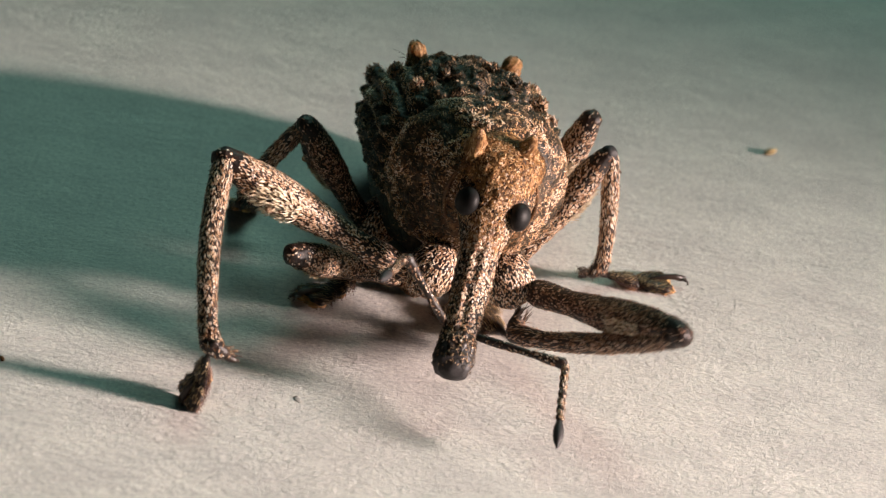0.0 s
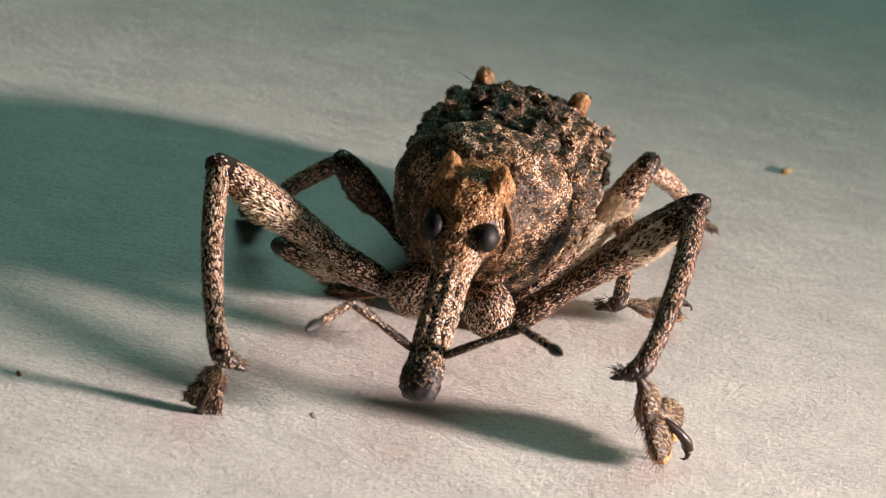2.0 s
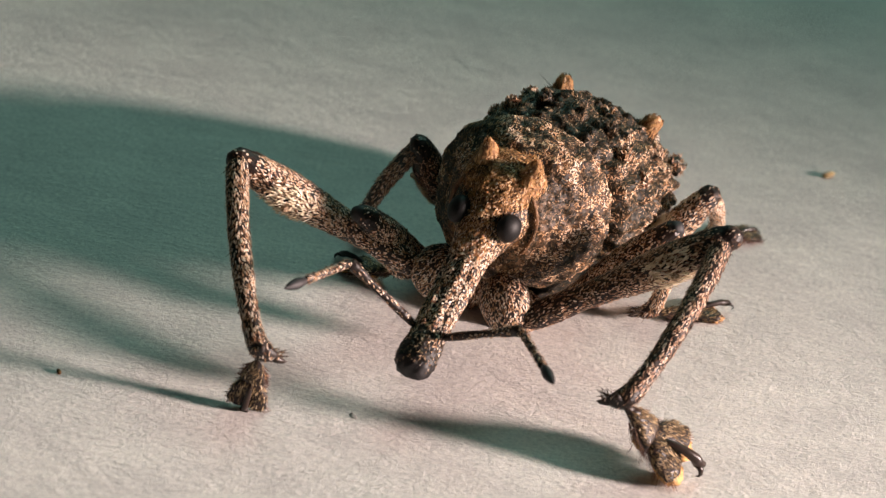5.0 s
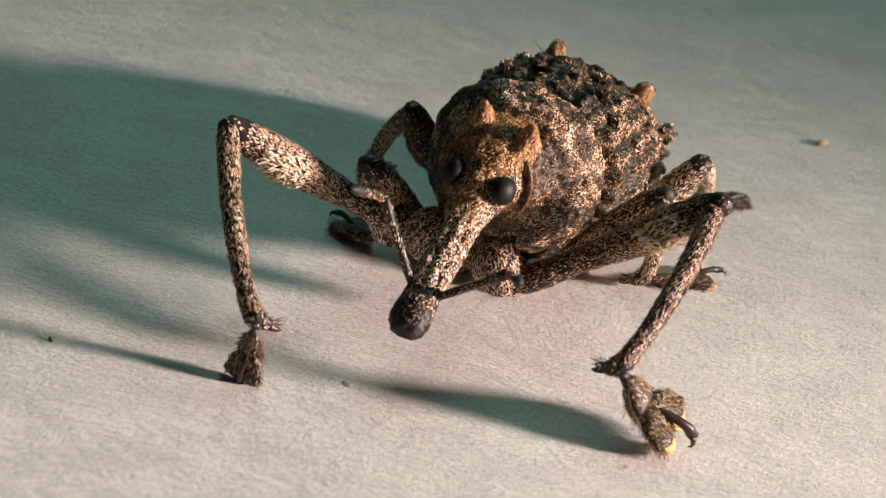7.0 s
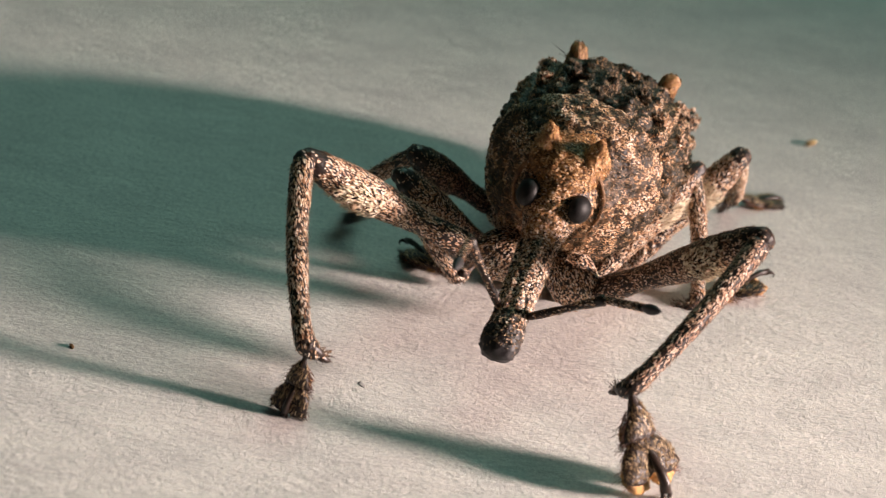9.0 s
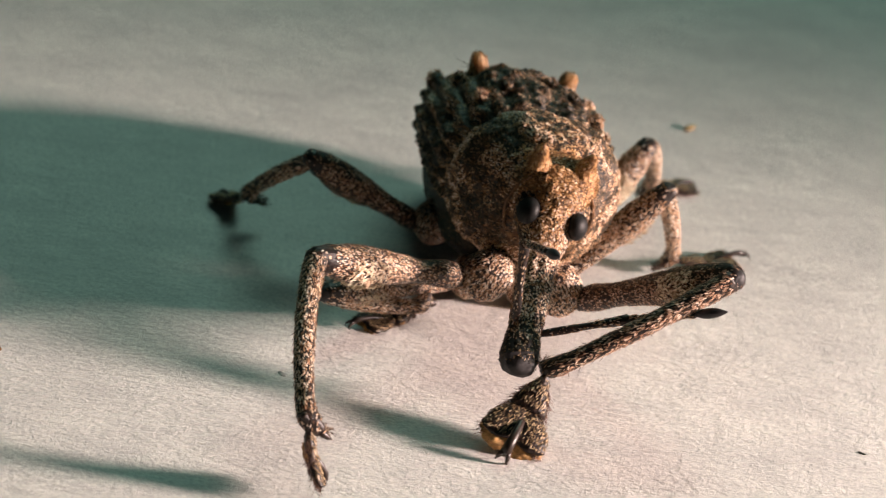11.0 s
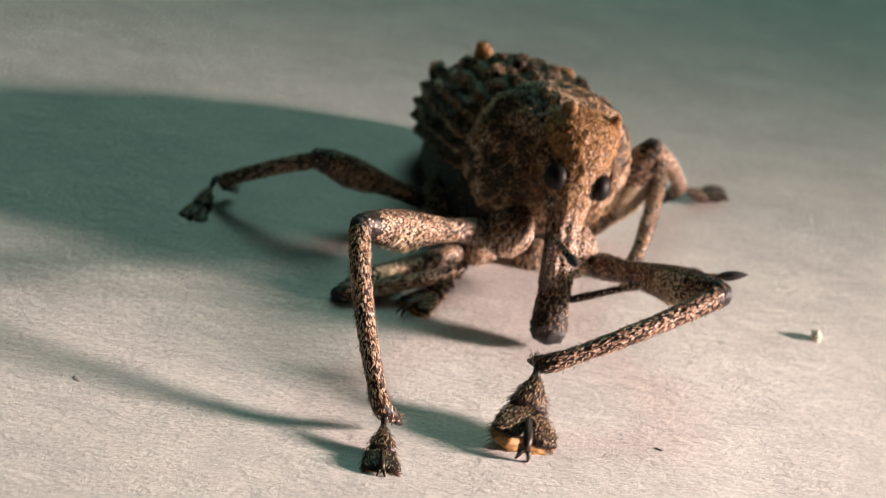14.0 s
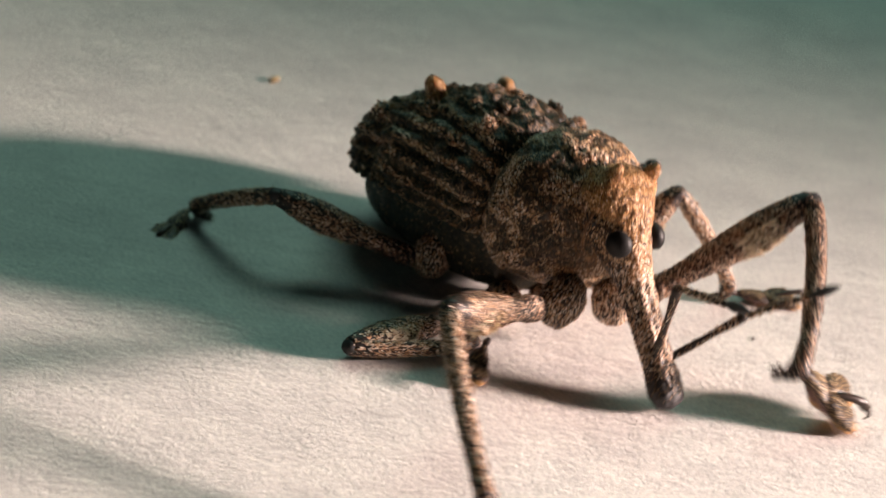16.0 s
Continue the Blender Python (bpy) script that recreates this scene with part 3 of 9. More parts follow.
def femur(parent, length, girth, coat, thick):
    g = girth * 1.0
    st = [(-0.25, 0.30 * g, 0.30 * g, -0.30 * g), (0.15, 0.44 * g, 0.44 * g, -0.44 * g), (0.30 * length, 0.50 * g, 0.50 * g, -0.52 * g), (0.55 * length, 0.68 * g, 0.70 * g, -0.72 * g),
          (0.72 * length, 0.78 * g, 0.78 * g, -0.84 * g), (0.86 * length, 0.70 * g, 0.72 * g, -0.64 * g), (0.97 * length, 0.56 * g, 0.60 * g, -0.44 * g), (length + 0.28 * g, 0.34 * g, 0.34 * g, -0.26 * g), (length + 0.42 * g, 0.08, 0.10, -0.06)]
    body = loft(st, 64, 36, 2.0, "x", lambda s, a, p: roughness_field(p, 0.28, 0.045, 3).reshape(s.shape))
    tooth = moved(loft([(0, 0.30 * g, 0.34 * g, -0.34 * g), (0.25 * g, 0.22 * g, 0.26 * g, -0.20 * g), (0.46 * g, 0.06, 0.10, -0.06)], 10, 12), mm(700 * length, 0, -620 * g, 0, 75, 0))
    v, f = body
    ob = mesh_object("femur", v, f, M_LEG, parent, "dark scaly thigh with a pale band")
    mesh_object("tooth", *tooth, M_TOOTH, ob, "pale ragged tooth")
    p, n_ = scatter(v, f, int(9600 * thick * girth * length / 7.8), rng, lambda q, r: r.random(len(q)) < bald_spots(q) * np.where(q[:, 0] > 0.93 * length, 0.10, 0.45 + 0.55 * np.exp(-((q[:, 0] / length - 0.62) / 0.24) ** 2)))
    flakes("scale_coat", p, n_, (1, 0, 0), coat, ob, 0.135, 0.058, rng, 0.25, 0.30, "pale scales")
    # the cream band lies all round the right hind thigh, or under the tooth; the left hind one keeps it below only, for
    # its shade
    q0, q1, low, k, size = (0.42, 0.70, 9.0 if coat == M_SCALE else -0.4 * g, 5600, (0.26, 0.085)) if length < 7 else (0.58, 0.82, -0.30 * g, 3600, (0.30, 0.075))
    p, n_ = scatter(v, f, k, rng, lambda q, r: (q[:, 2] < low) & (np.abs(q[:, 0] / length - 0.5 * (q0 + q1)) < 0.5 * (q1 - q0) * r.uniform(0.6, 1.1, len(q))))
    flakes("scale_coat", p, n_, (1, 0, 0), M_FLUFF, ob, *size, rng, 0.5, 0.35, "cream shaggy band")
    return ob


def tibia(parent, length, girth, coat, thick):
    g = girth * 0.95
    st = [(-0.30 * g, 0.14, 0.16, -0.14), (0.0, 0.44 * g, 0.44 * g, -0.40 * g), (0.08 * length, 0.46 * g, 0.50 * g, -0.42 * g), (0.3 * length, 0.42 * g, 0.46 * g, -0.44 * g), (0.6 * length, 0.40 * g, 0.42 * g, -0.44 * g),
          (0.84 * length, 0.38 * g, 0.38 * g, -0.42 * g), (0.92 * length, 0.42 * g, 0.40 * g, -0.52 * g), (0.965 * length, 0.42 * g, 0.36 * g, -0.78 * g), (length, 0.30 * g, 0.16 * g, -0.80 * g), (length + 0.10, 0.08, -0.16, -0.36 * g)]
    v, f = loft(st, 60, 30, 2.0, "x", lambda s, a, p: roughness_field(p, 0.25, 0.035, 3).reshape(s.shape))
    u = np.clip(v[:, 0] / length, 0, 1)
    v[:, 2] += (0.40 if girth > 0.9 else 0.22) * 4 * u * (1 - u)
    body = (v, f)
    ob = mesh_object("tibia", *body, M_LEG, parent, "slim dark scaly shin")
    knee = mesh_object("knee_joint", *ball(0.47 * g, (1.05, 0.98, 1.0), 0.10, length, 16, 22), M_TIP, ob, "round black knee joint")
    knee.matrix_basis = mm(0.02, 0, 0.02)
    p, n_ = scatter(*body, int(5000 * thick * girth * length / 8.6), rng, lambda q, r: r.random(len(q)) < bald_spots(q) * np.clip(1.25 - 0.75 * q[:, 0] / length, 0.15, 1) * np.clip(0.1 + q[:, 0] / 0.8, 0.1, 1) * np.where(q[:, 0] > 0.95 * length, 0.3, 1))
    flakes("scale_coat", p, n_, (1, 0, 0), coat, ob, 0.19, 0.046, rng, 0.24, 0.22, "pale scales")
    spur = bent_tube([(length - 0.20, 0, -0.55 * g), (length - 0.08, 0, -0.86 * g), (length - 0.04, 0, -1.14 * g), (length - 0.06, 0, -1.34 * g)], [0.20 * g, 0.17 * g, 0.11 * g, 0.02])
    mesh_object("spur", *spur, M_CLAW, ob, "dark hooked spur")
    k = 46
    place = np.stack([rng.uniform(length - 0.42, length - 0.05, k), rng.uniform(-0.30, 0.30, k) * g, -rng.uniform(0.50, 1.05, k) * g], 1)
    bristles("bristle_tuft", place, np.tile([-0.35, 0, -0.90], (k, 1)), M_HAIR, ob, 0.52 * g, 0.020, rng, 0.22, "dark bristle tuft")
    k = 130
    p, n_ = scatter(*body, k, rng)
    bristles("hair_coat", p, n_ * 0.55 + np.array([0.8, 0, 0]), M_HAIR, ob, 0.26 * g, 0.013, rng, 0.2, "short hairs")
    return ob


def tarsus(parent, length, girth):
    """Two flaring hairy lobes, the second deeply cleft over swollen ochre pads, and an arched claw joint."""
    g = girth * (1.3 if length > 4 else 0.98 if length > 3.75 else 1.05 if length > 3.3 else 0.84)
    spread = 1.0 if length > 4 else 0.82 if length > 3.3 else 0.70
    L = length
    sag = 0.45 if length > 4 else 0.30 if length > 3 else 0.12
    dip = lambda x: -sag * math.sin(math.pi * min(max(x / length, 0.0), 1.0)) ** 1.3

    def bent(piece):
        """The foot bends at its first joint, so that the lobed sole lies flatter than the stalk."""
        v, f = piece
        v = np.array(v)
        v[:, 2] += [dip(x) for x in v[:, 0]]
        return v, f

    plump = 1.0 if length > 3.3 else 0.7
    rough_skin = lambda s, a, p: roughness_field(p, 0.2, 0.04, 2).reshape(s.shape)
    ob = mesh_object("tarsus", *bent(loft([(-0.50, 0.12, 0.14, -0.14), (-0.15, 0.14, 0.16, -0.14), (0.08 * L, 0.15 * g, 0.16 * g, -0.15 * g), (0.16 * L, 0.26 * g, 0.26 * g, -0.18 * g), (0.26 * L, 0.40 * g, 0.32 * g, -0.20 * g), (0.38 * L, 0.58 * g, 0.30 * g, -0.20 * g), (0.44 * L, 0.50 * g, 0.22 * g, -0.18 * g), (0.46 * L, 0.2 * g, 0.08 * g, -0.1 * g)], 24, 26, 2.0, "x", rough_skin)), M_LEG, parent, "scaly lobed foot with pale hair fringe")
    crown = [loft([(0.10 * L, 0.19 * g, 0.20 * g, -0.1 * g), (0.26 * L, 0.42 * g, 0.34 * g, -0.1 * g), (0.40 * L, 0.58 * g, 0.31 * g, -0.1 * g)], 14, 20)]
    for side in (-1, 1):
        lobe = [(0.40 * L, 0.20 * g, 0.18 * g, -0.14 * g, 0.10 * g * side), (0.50 * L, 0.46 * g, 0.28 * g, -0.18 * g, 0.30 * g * spread * side), (0.66 * L, 0.58 * g, 0.24 * g, -0.18 * g, 0.46 * g * spread * side), (0.76 * L, 0.46 * g, 0.15 * g, -0.14 * g, 0.56 * g * spread * side), (0.80 * L, 0.12 * g, 0.05 * g, -0.05 * g, 0.58 * g * spread * side)]
        mesh_object("lobe", *bent(loft(lobe, 22, 22, 2.0, "x", rough_skin)), M_LEG, ob)
        crown.append(loft([(q[0], q[1] * 1.03, q[2] * 1.05, -0.1 * g, q[4]) for q in lobe[:4]], 12, 18))
        pd = mesh_object("pad", *ball(0.54 * g * plump, (1.05, 1.0, 0.34), 0.35, side + L, 14, 20), M_PAD, ob, "swollen ochre sole pad")
        pd.matrix_basis = mm(0.72 * L, 0.50 * g * spread * side, -0.14 * g + dip(0.72 * L))
        pd = mesh_object("pad", *ball(0.30 * g, (1.1, 0.9, 0.5), 0.25, side + L + 3, 12, 16), M_PAD, ob, "small ochre sole pad")
        pd.matrix_basis = mm(0.37 * L, 0.32 * g * side, -0.16 * g + dip(0.37 * L))
    L *= 1.0 if length > 3.3 else 0.86
    joint = bent_tube([(0.50 * L, 0, 0.12 * g), (0.60 * L, 0, 0.28 * g), (0.72 * L, 0, 0.36 * g), (0.84 * L, 0, 0.30 * g), (0.92 * L, 0, 0.12 * g), (0.94 * L, 0, 0.02 * g)], [0.09 * g, 0.12 * g, 0.14 * g, 0.16 * g, 0.17 * g, 0.06 * g], 14)
    mesh_object("claw_joint", *bent(joint), M_CLAW, ob, "glossy dark claw joint")
    for side in (-1, 1):
        c = bent_tube([(0.90 * L, 0.07 * g * side, 0.14 * g), (0.96 * L, 0.13 * g * side, 0.08 * g), (0.99 * L, 0.17 * g * side, -0.04 * g), (1.00 * L, 0.19 * g * side, -0.14 * g), (0.98 * L, 0.20 * g * side, -0.24 * g)], [q * g * (0.6 + 0.4 * (length > 3.2)) for q in (0.10, 0.085, 0.065, 0.045, 0.01)])
        mesh_object("claw", *bent(c), M_CLAW, ob, "glossy hooked claw")
    L = length
    k = int(420 * g)
    x = rng.uniform(0.14, 0.78, k) * L
    side = rng.choice([-1, 1], k)
    wide = np.interp(x / L, [0.06, 0.36, 0.42, 0.68, 0.78], [0.14, 0.50, 0.45, 0.46 + 0.44 * spread, 0.42 + 0.42 * spread])
    place = np.stack([x, side * wide * rng.uniform(0.8, 1.0, k) * g, rng.uniform(-0.18, 0.08, k) * g], 1)
    place[:, 2] += [dip(q) for q in place[:, 0]]
    bristles("fringe", place, np.stack([np.full(k, 0.65), side * 0.65, np.full(k, -0.22)], 1), M_HAIR_BROWN, ob, 0.50 * g if length > 3.3 else 0.46 if length > 3.25 else 0.30, 0.014, rng, 0.18, "brown hair fringe")
    p, n_ = scatter(*bent(join(*crown)), int((1150 if length > 3.3 else 800) * g), rng, lambda q, r: q[:, 2] > 0.02 + np.array([dip(x) for x in q[:, 0]]))
    flakes("scale_coat", p, n_, (1, 0, 0), M_SCALE_FOOT, ob, 0.19, 0.044, rng, 0.3, 0.3, "tan scales")
    return ob


LEGS = {"F": ((2.55, -0.10, -5.65), (8.95, 8.65, 4.40), 1.0), "M": ((1.79, 3.48, -7.43), (7.43, 5.82, 3.90), 0.82), "H": ((3.20, 6.90, -6.70), (6.50, 5.20, 3.20), 0.84)}
legs = {}
for pair, (hip, (fl, tl, sl), girth) in LEGS.items():
    for side in "LR":
        sx = -1 if side == "L" else 1
        # FR is brown itself; HL's browner, thinner coat paints in the body's shade
        coat = (M_SCALE_BROWN_SHADE, 0.85) if pair + side in ("FR", "HL") else (M_SCALE, 1.0)
        legs[pair + side] = (femur(weevil, fl, girth, *coat), tibia(weevil, tl, girth, *coat), tarsus(weevil, 3.30 if pair + side == 'FL' else sl, girth))
        v, f = ball((0.92 if pair == "F" else 1.05) * girth, (1.15 if pair == "F" else 1.0, 0.95, 1.30 if pair == "F" else 1.15), 0.08, ord(pair) + sx, 26, 34)
        coxa = mesh_object("coxa", v, f, M_LEG, weevil, "bulbous scaly hip joint")
        coxa.matrix_basis = mm((hip[0] - (1.0 if pair == 'F' else 0.5)) * sx, hip[1] - 0.15, hip[2] + 0.35, 0, -25 * sx if pair == 'F' else 0, 0)
        p, n_ = scatter(v, f, 2100, rng)
        flakes("scale_coat", p, n_, (0, 0, -1), M_SCALE, coxa, 0.135, 0.056, rng, 0.25, 0.4, "pale scales")


def antenna():
    scape = mesh_object("antenna_shaft", *loft([(-0.05, 0.07, 0.07, -0.07), (0.3, 0.13, 0.13, -0.13), (2.6, 0.15, 0.15, -0.15), (3.6, 0.21, 0.21, -0.21), (3.95, 0.17, 0.17, -0.17), (4.02, 0.04, 0.04, -0.04)], 26, 14), M_LEG, weevil, "slender speckled antenna shaft")
    p, n_ = scatter(*loft([(0.3, 0.14, 0.14, -0.14), (3.6, 0.21, 0.21, -0.21)], 10, 12), 170, rng)
    flakes("scale_coat", p, n_, (1, 0, 0), M_SCALE, scape, 0.16, 0.05, rng, 0.2, 0.3, "pale scales")
    rings = [(-0.02, 0.06, 0.06, -0.06)] + [(q + d, r, r, -r) for q in np.arange(0.0, 2.7, 0.41) for d, r in ((0.03, 0.125), (0.13, 0.150), (0.31, 0.158), (0.39, 0.130))]
    beads = loft(rings, 90, 14)
    flail = mesh_object("antenna_flail", *beads, M_LEG, weevil, "beaded pale-ringed antenna flail")
    p, n_ = scatter(*beads, 330, rng)
    flakes("scale_coat", p, n_, (1, 0, 0), M_SCALE, flail, 0.15, 0.05, rng, 0.25, 0.4, "pale scales")
    mesh_object("antenna_club", *loft([(2.80, 0.07, 0.07, -0.07), (3.05, 0.17, 0.17, -0.17), (3.45, 0.22, 0.22, -0.22), (3.9, 0.14, 0.14, -0.14), (4.2, 0.02, 0.02, -0.02)], 18, 16), M_TIP, flail, "dark velvety club")
    return scape, flail


antennae = {"L": antenna(), "R": antenna()}


# ---- movement ----
def motions():
    walk(weevil, [
        (0, mm(1.57, -0.53, 8.08, -7.2, 5.5, 10.5)),  (0.25, mm(1.38, -0.55, 8.11, -7.3, 4.3, 7.8)),  (0.5, mm(1.18, -0.68, 8.13, -7.3, 3.2, 5.1)),
        (0.75, mm(0.91, -1.61, 8.11, -5.9, 4.1, 2.5)),  (1, mm(0.62, -2.47, 8.08, -4.5, 4.9, -0.0)),  (1.25, mm(0.23, -2.12, 8.04, -4.6, 2.5, -3.9)),
        (1.5, mm(-0.12, -1.66, 8.00, -4.9, 0.0, -7.5)),  (1.75, mm(-0.01, -1.69, 8.02, -5.0, 0.6, -8.5)),  (2, mm(0.14, -1.68, 8.05, -5.3, 1.4, -9.6)),
        (2.25, mm(0.10, -0.93, 8.10, -7.0, 0.7, -13.4)),  (2.5, mm(0.02, -0.13, 8.15, -8.8, 0.3, -17.5)),  (2.75, mm(-0.23, 0.40, 8.18, -9.8, 3.6, -21.7)),
        (3, mm(-0.47, 0.71, 8.21, -10.4, 6.9, -25.3)),  (3.25, mm(-0.42, -0.27, 8.19, -8.7, 6.7, -23.6)),  (3.5, mm(-0.35, -1.22, 8.17, -7.1, 6.1, -21.6)),
        (4.2, mm(-0.28, -1.28, 8.15, -7.2, 5.9, -21.1)),  (4.75, mm(-0.21, -1.18, 8.14, -7.5, 5.7, -20.9)),  (5.3, mm(-0.14, -1.05, 8.13, -7.9, 5.6, -20.7)),
        (6, mm(-0.08, -0.94, 8.11, -8.2, 5.5, -20.6)),  (6.25, mm(-0.07, -0.90, 8.11, -8.1, 5.7, -20.4)),  (6.5, mm(-0.07, -0.86, 8.10, -8.1, 6.0, -20.3)),
        (6.75, mm(-0.08, -0.78, 8.10, -8.4, 6.6, -20.4)),  (7, mm(-0.12, -0.73, 8.11, -8.6, 6.9, -20.7)),  (7.25, mm(-0.30, -1.00, 8.12, -7.8, 5.5, -21.1)),
        (7.5, mm(-0.50, -1.25, 8.14, -6.9, 3.8, -21.7)),  (7.75, mm(-0.61, -1.11, 8.14, -6.7, 2.8, -23.2)),  (8, mm(-0.63, -0.89, 8.14, -6.5, 1.9, -24.5)),
        (8.2, mm(0.21, -0.53, 8.13, -6.7, 0.9, -20.9)),  (8.7, mm(1.42, -0.89, 8.14, -6.1, 3.6, -15.7)),  (9.25, mm(3.37, -1.55, 8.17, -5.3, 8.3, -7.2)),
        (9.8, mm(5.26, -2.23, 8.19, -4.4, 12.9, 1.2)),  (10.3, mm(6.33, -2.67, 8.20, -3.8, 15.4, 6.3)),  (10.5, mm(5.43, -3.25, 8.20, -2.9, 12.2, 5.7)),
        (10.75, mm(5.57, -3.07, 8.19, -3.8, 10.8, 5.9)),  (11, mm(5.77, -2.88, 8.18, -4.5, 9.5, 5.8)),  (11.25, mm(5.65, -3.21, 8.15, -3.4, 7.7, 3.5)),
        (11.5, mm(5.57, -3.57, 8.11, -2.2, 6.1, 1.0)),  (11.75, mm(6.03, -3.69, 8.10, -1.4, 5.8, -0.9)),  (12, mm(6.55, -3.81, 8.10, -0.8, 5.6, -2.4)),
        (12.3, mm(7.04, -4.26, 8.17, -0.0, 4.0, -0.8)),  (12.5, mm(7.50, -4.38, 8.15, 1.0, 5.2, -0.1)),  (12.75, mm(8.73, -3.76, 8.11, 0.2, 5.1, 4.0)),
        (13, mm(10.15, -2.72, 8.06, -1.4, 5.6, 8.1)),  (13.25, mm(12.55, 0.85, 7.99, -7.5, 10.5, 9.8)),  (13.5, mm(14.87, 4.30, 7.91, -13.5, 15.0, 9.8)),
        (13.75, mm(15.64, 4.43, 7.84, -13.1, 14.6, 7.2)),  (14, mm(16.32, 3.79, 7.79, -11.7, 14.2, 4.7)),  (14.25, mm(17.95, 1.20, 7.78, -9.2, 19.1, 6.0)),
        (14.5, mm(19.52, -1.62, 7.77, -6.2, 24.0, 8.0)),  (14.75, mm(19.71, -3.73, 7.71, -1.6, 23.7, 7.4)),  (15, mm(19.84, -5.57, 7.67, 2.5, 22.6, 7.0)),
        (15.25, mm(20.86, -6.22, 7.73, 3.1, 21.2, 11.1)),  (15.5, mm(22.06, -6.47, 7.80, 2.8, 19.4, 15.9)),  (15.75, mm(23.62, -5.28, 7.88, -0.5, 14.9, 22.0)),
        (16, mm(25.25, -3.88, 7.95, -4.0, 9.9, 28.8))])
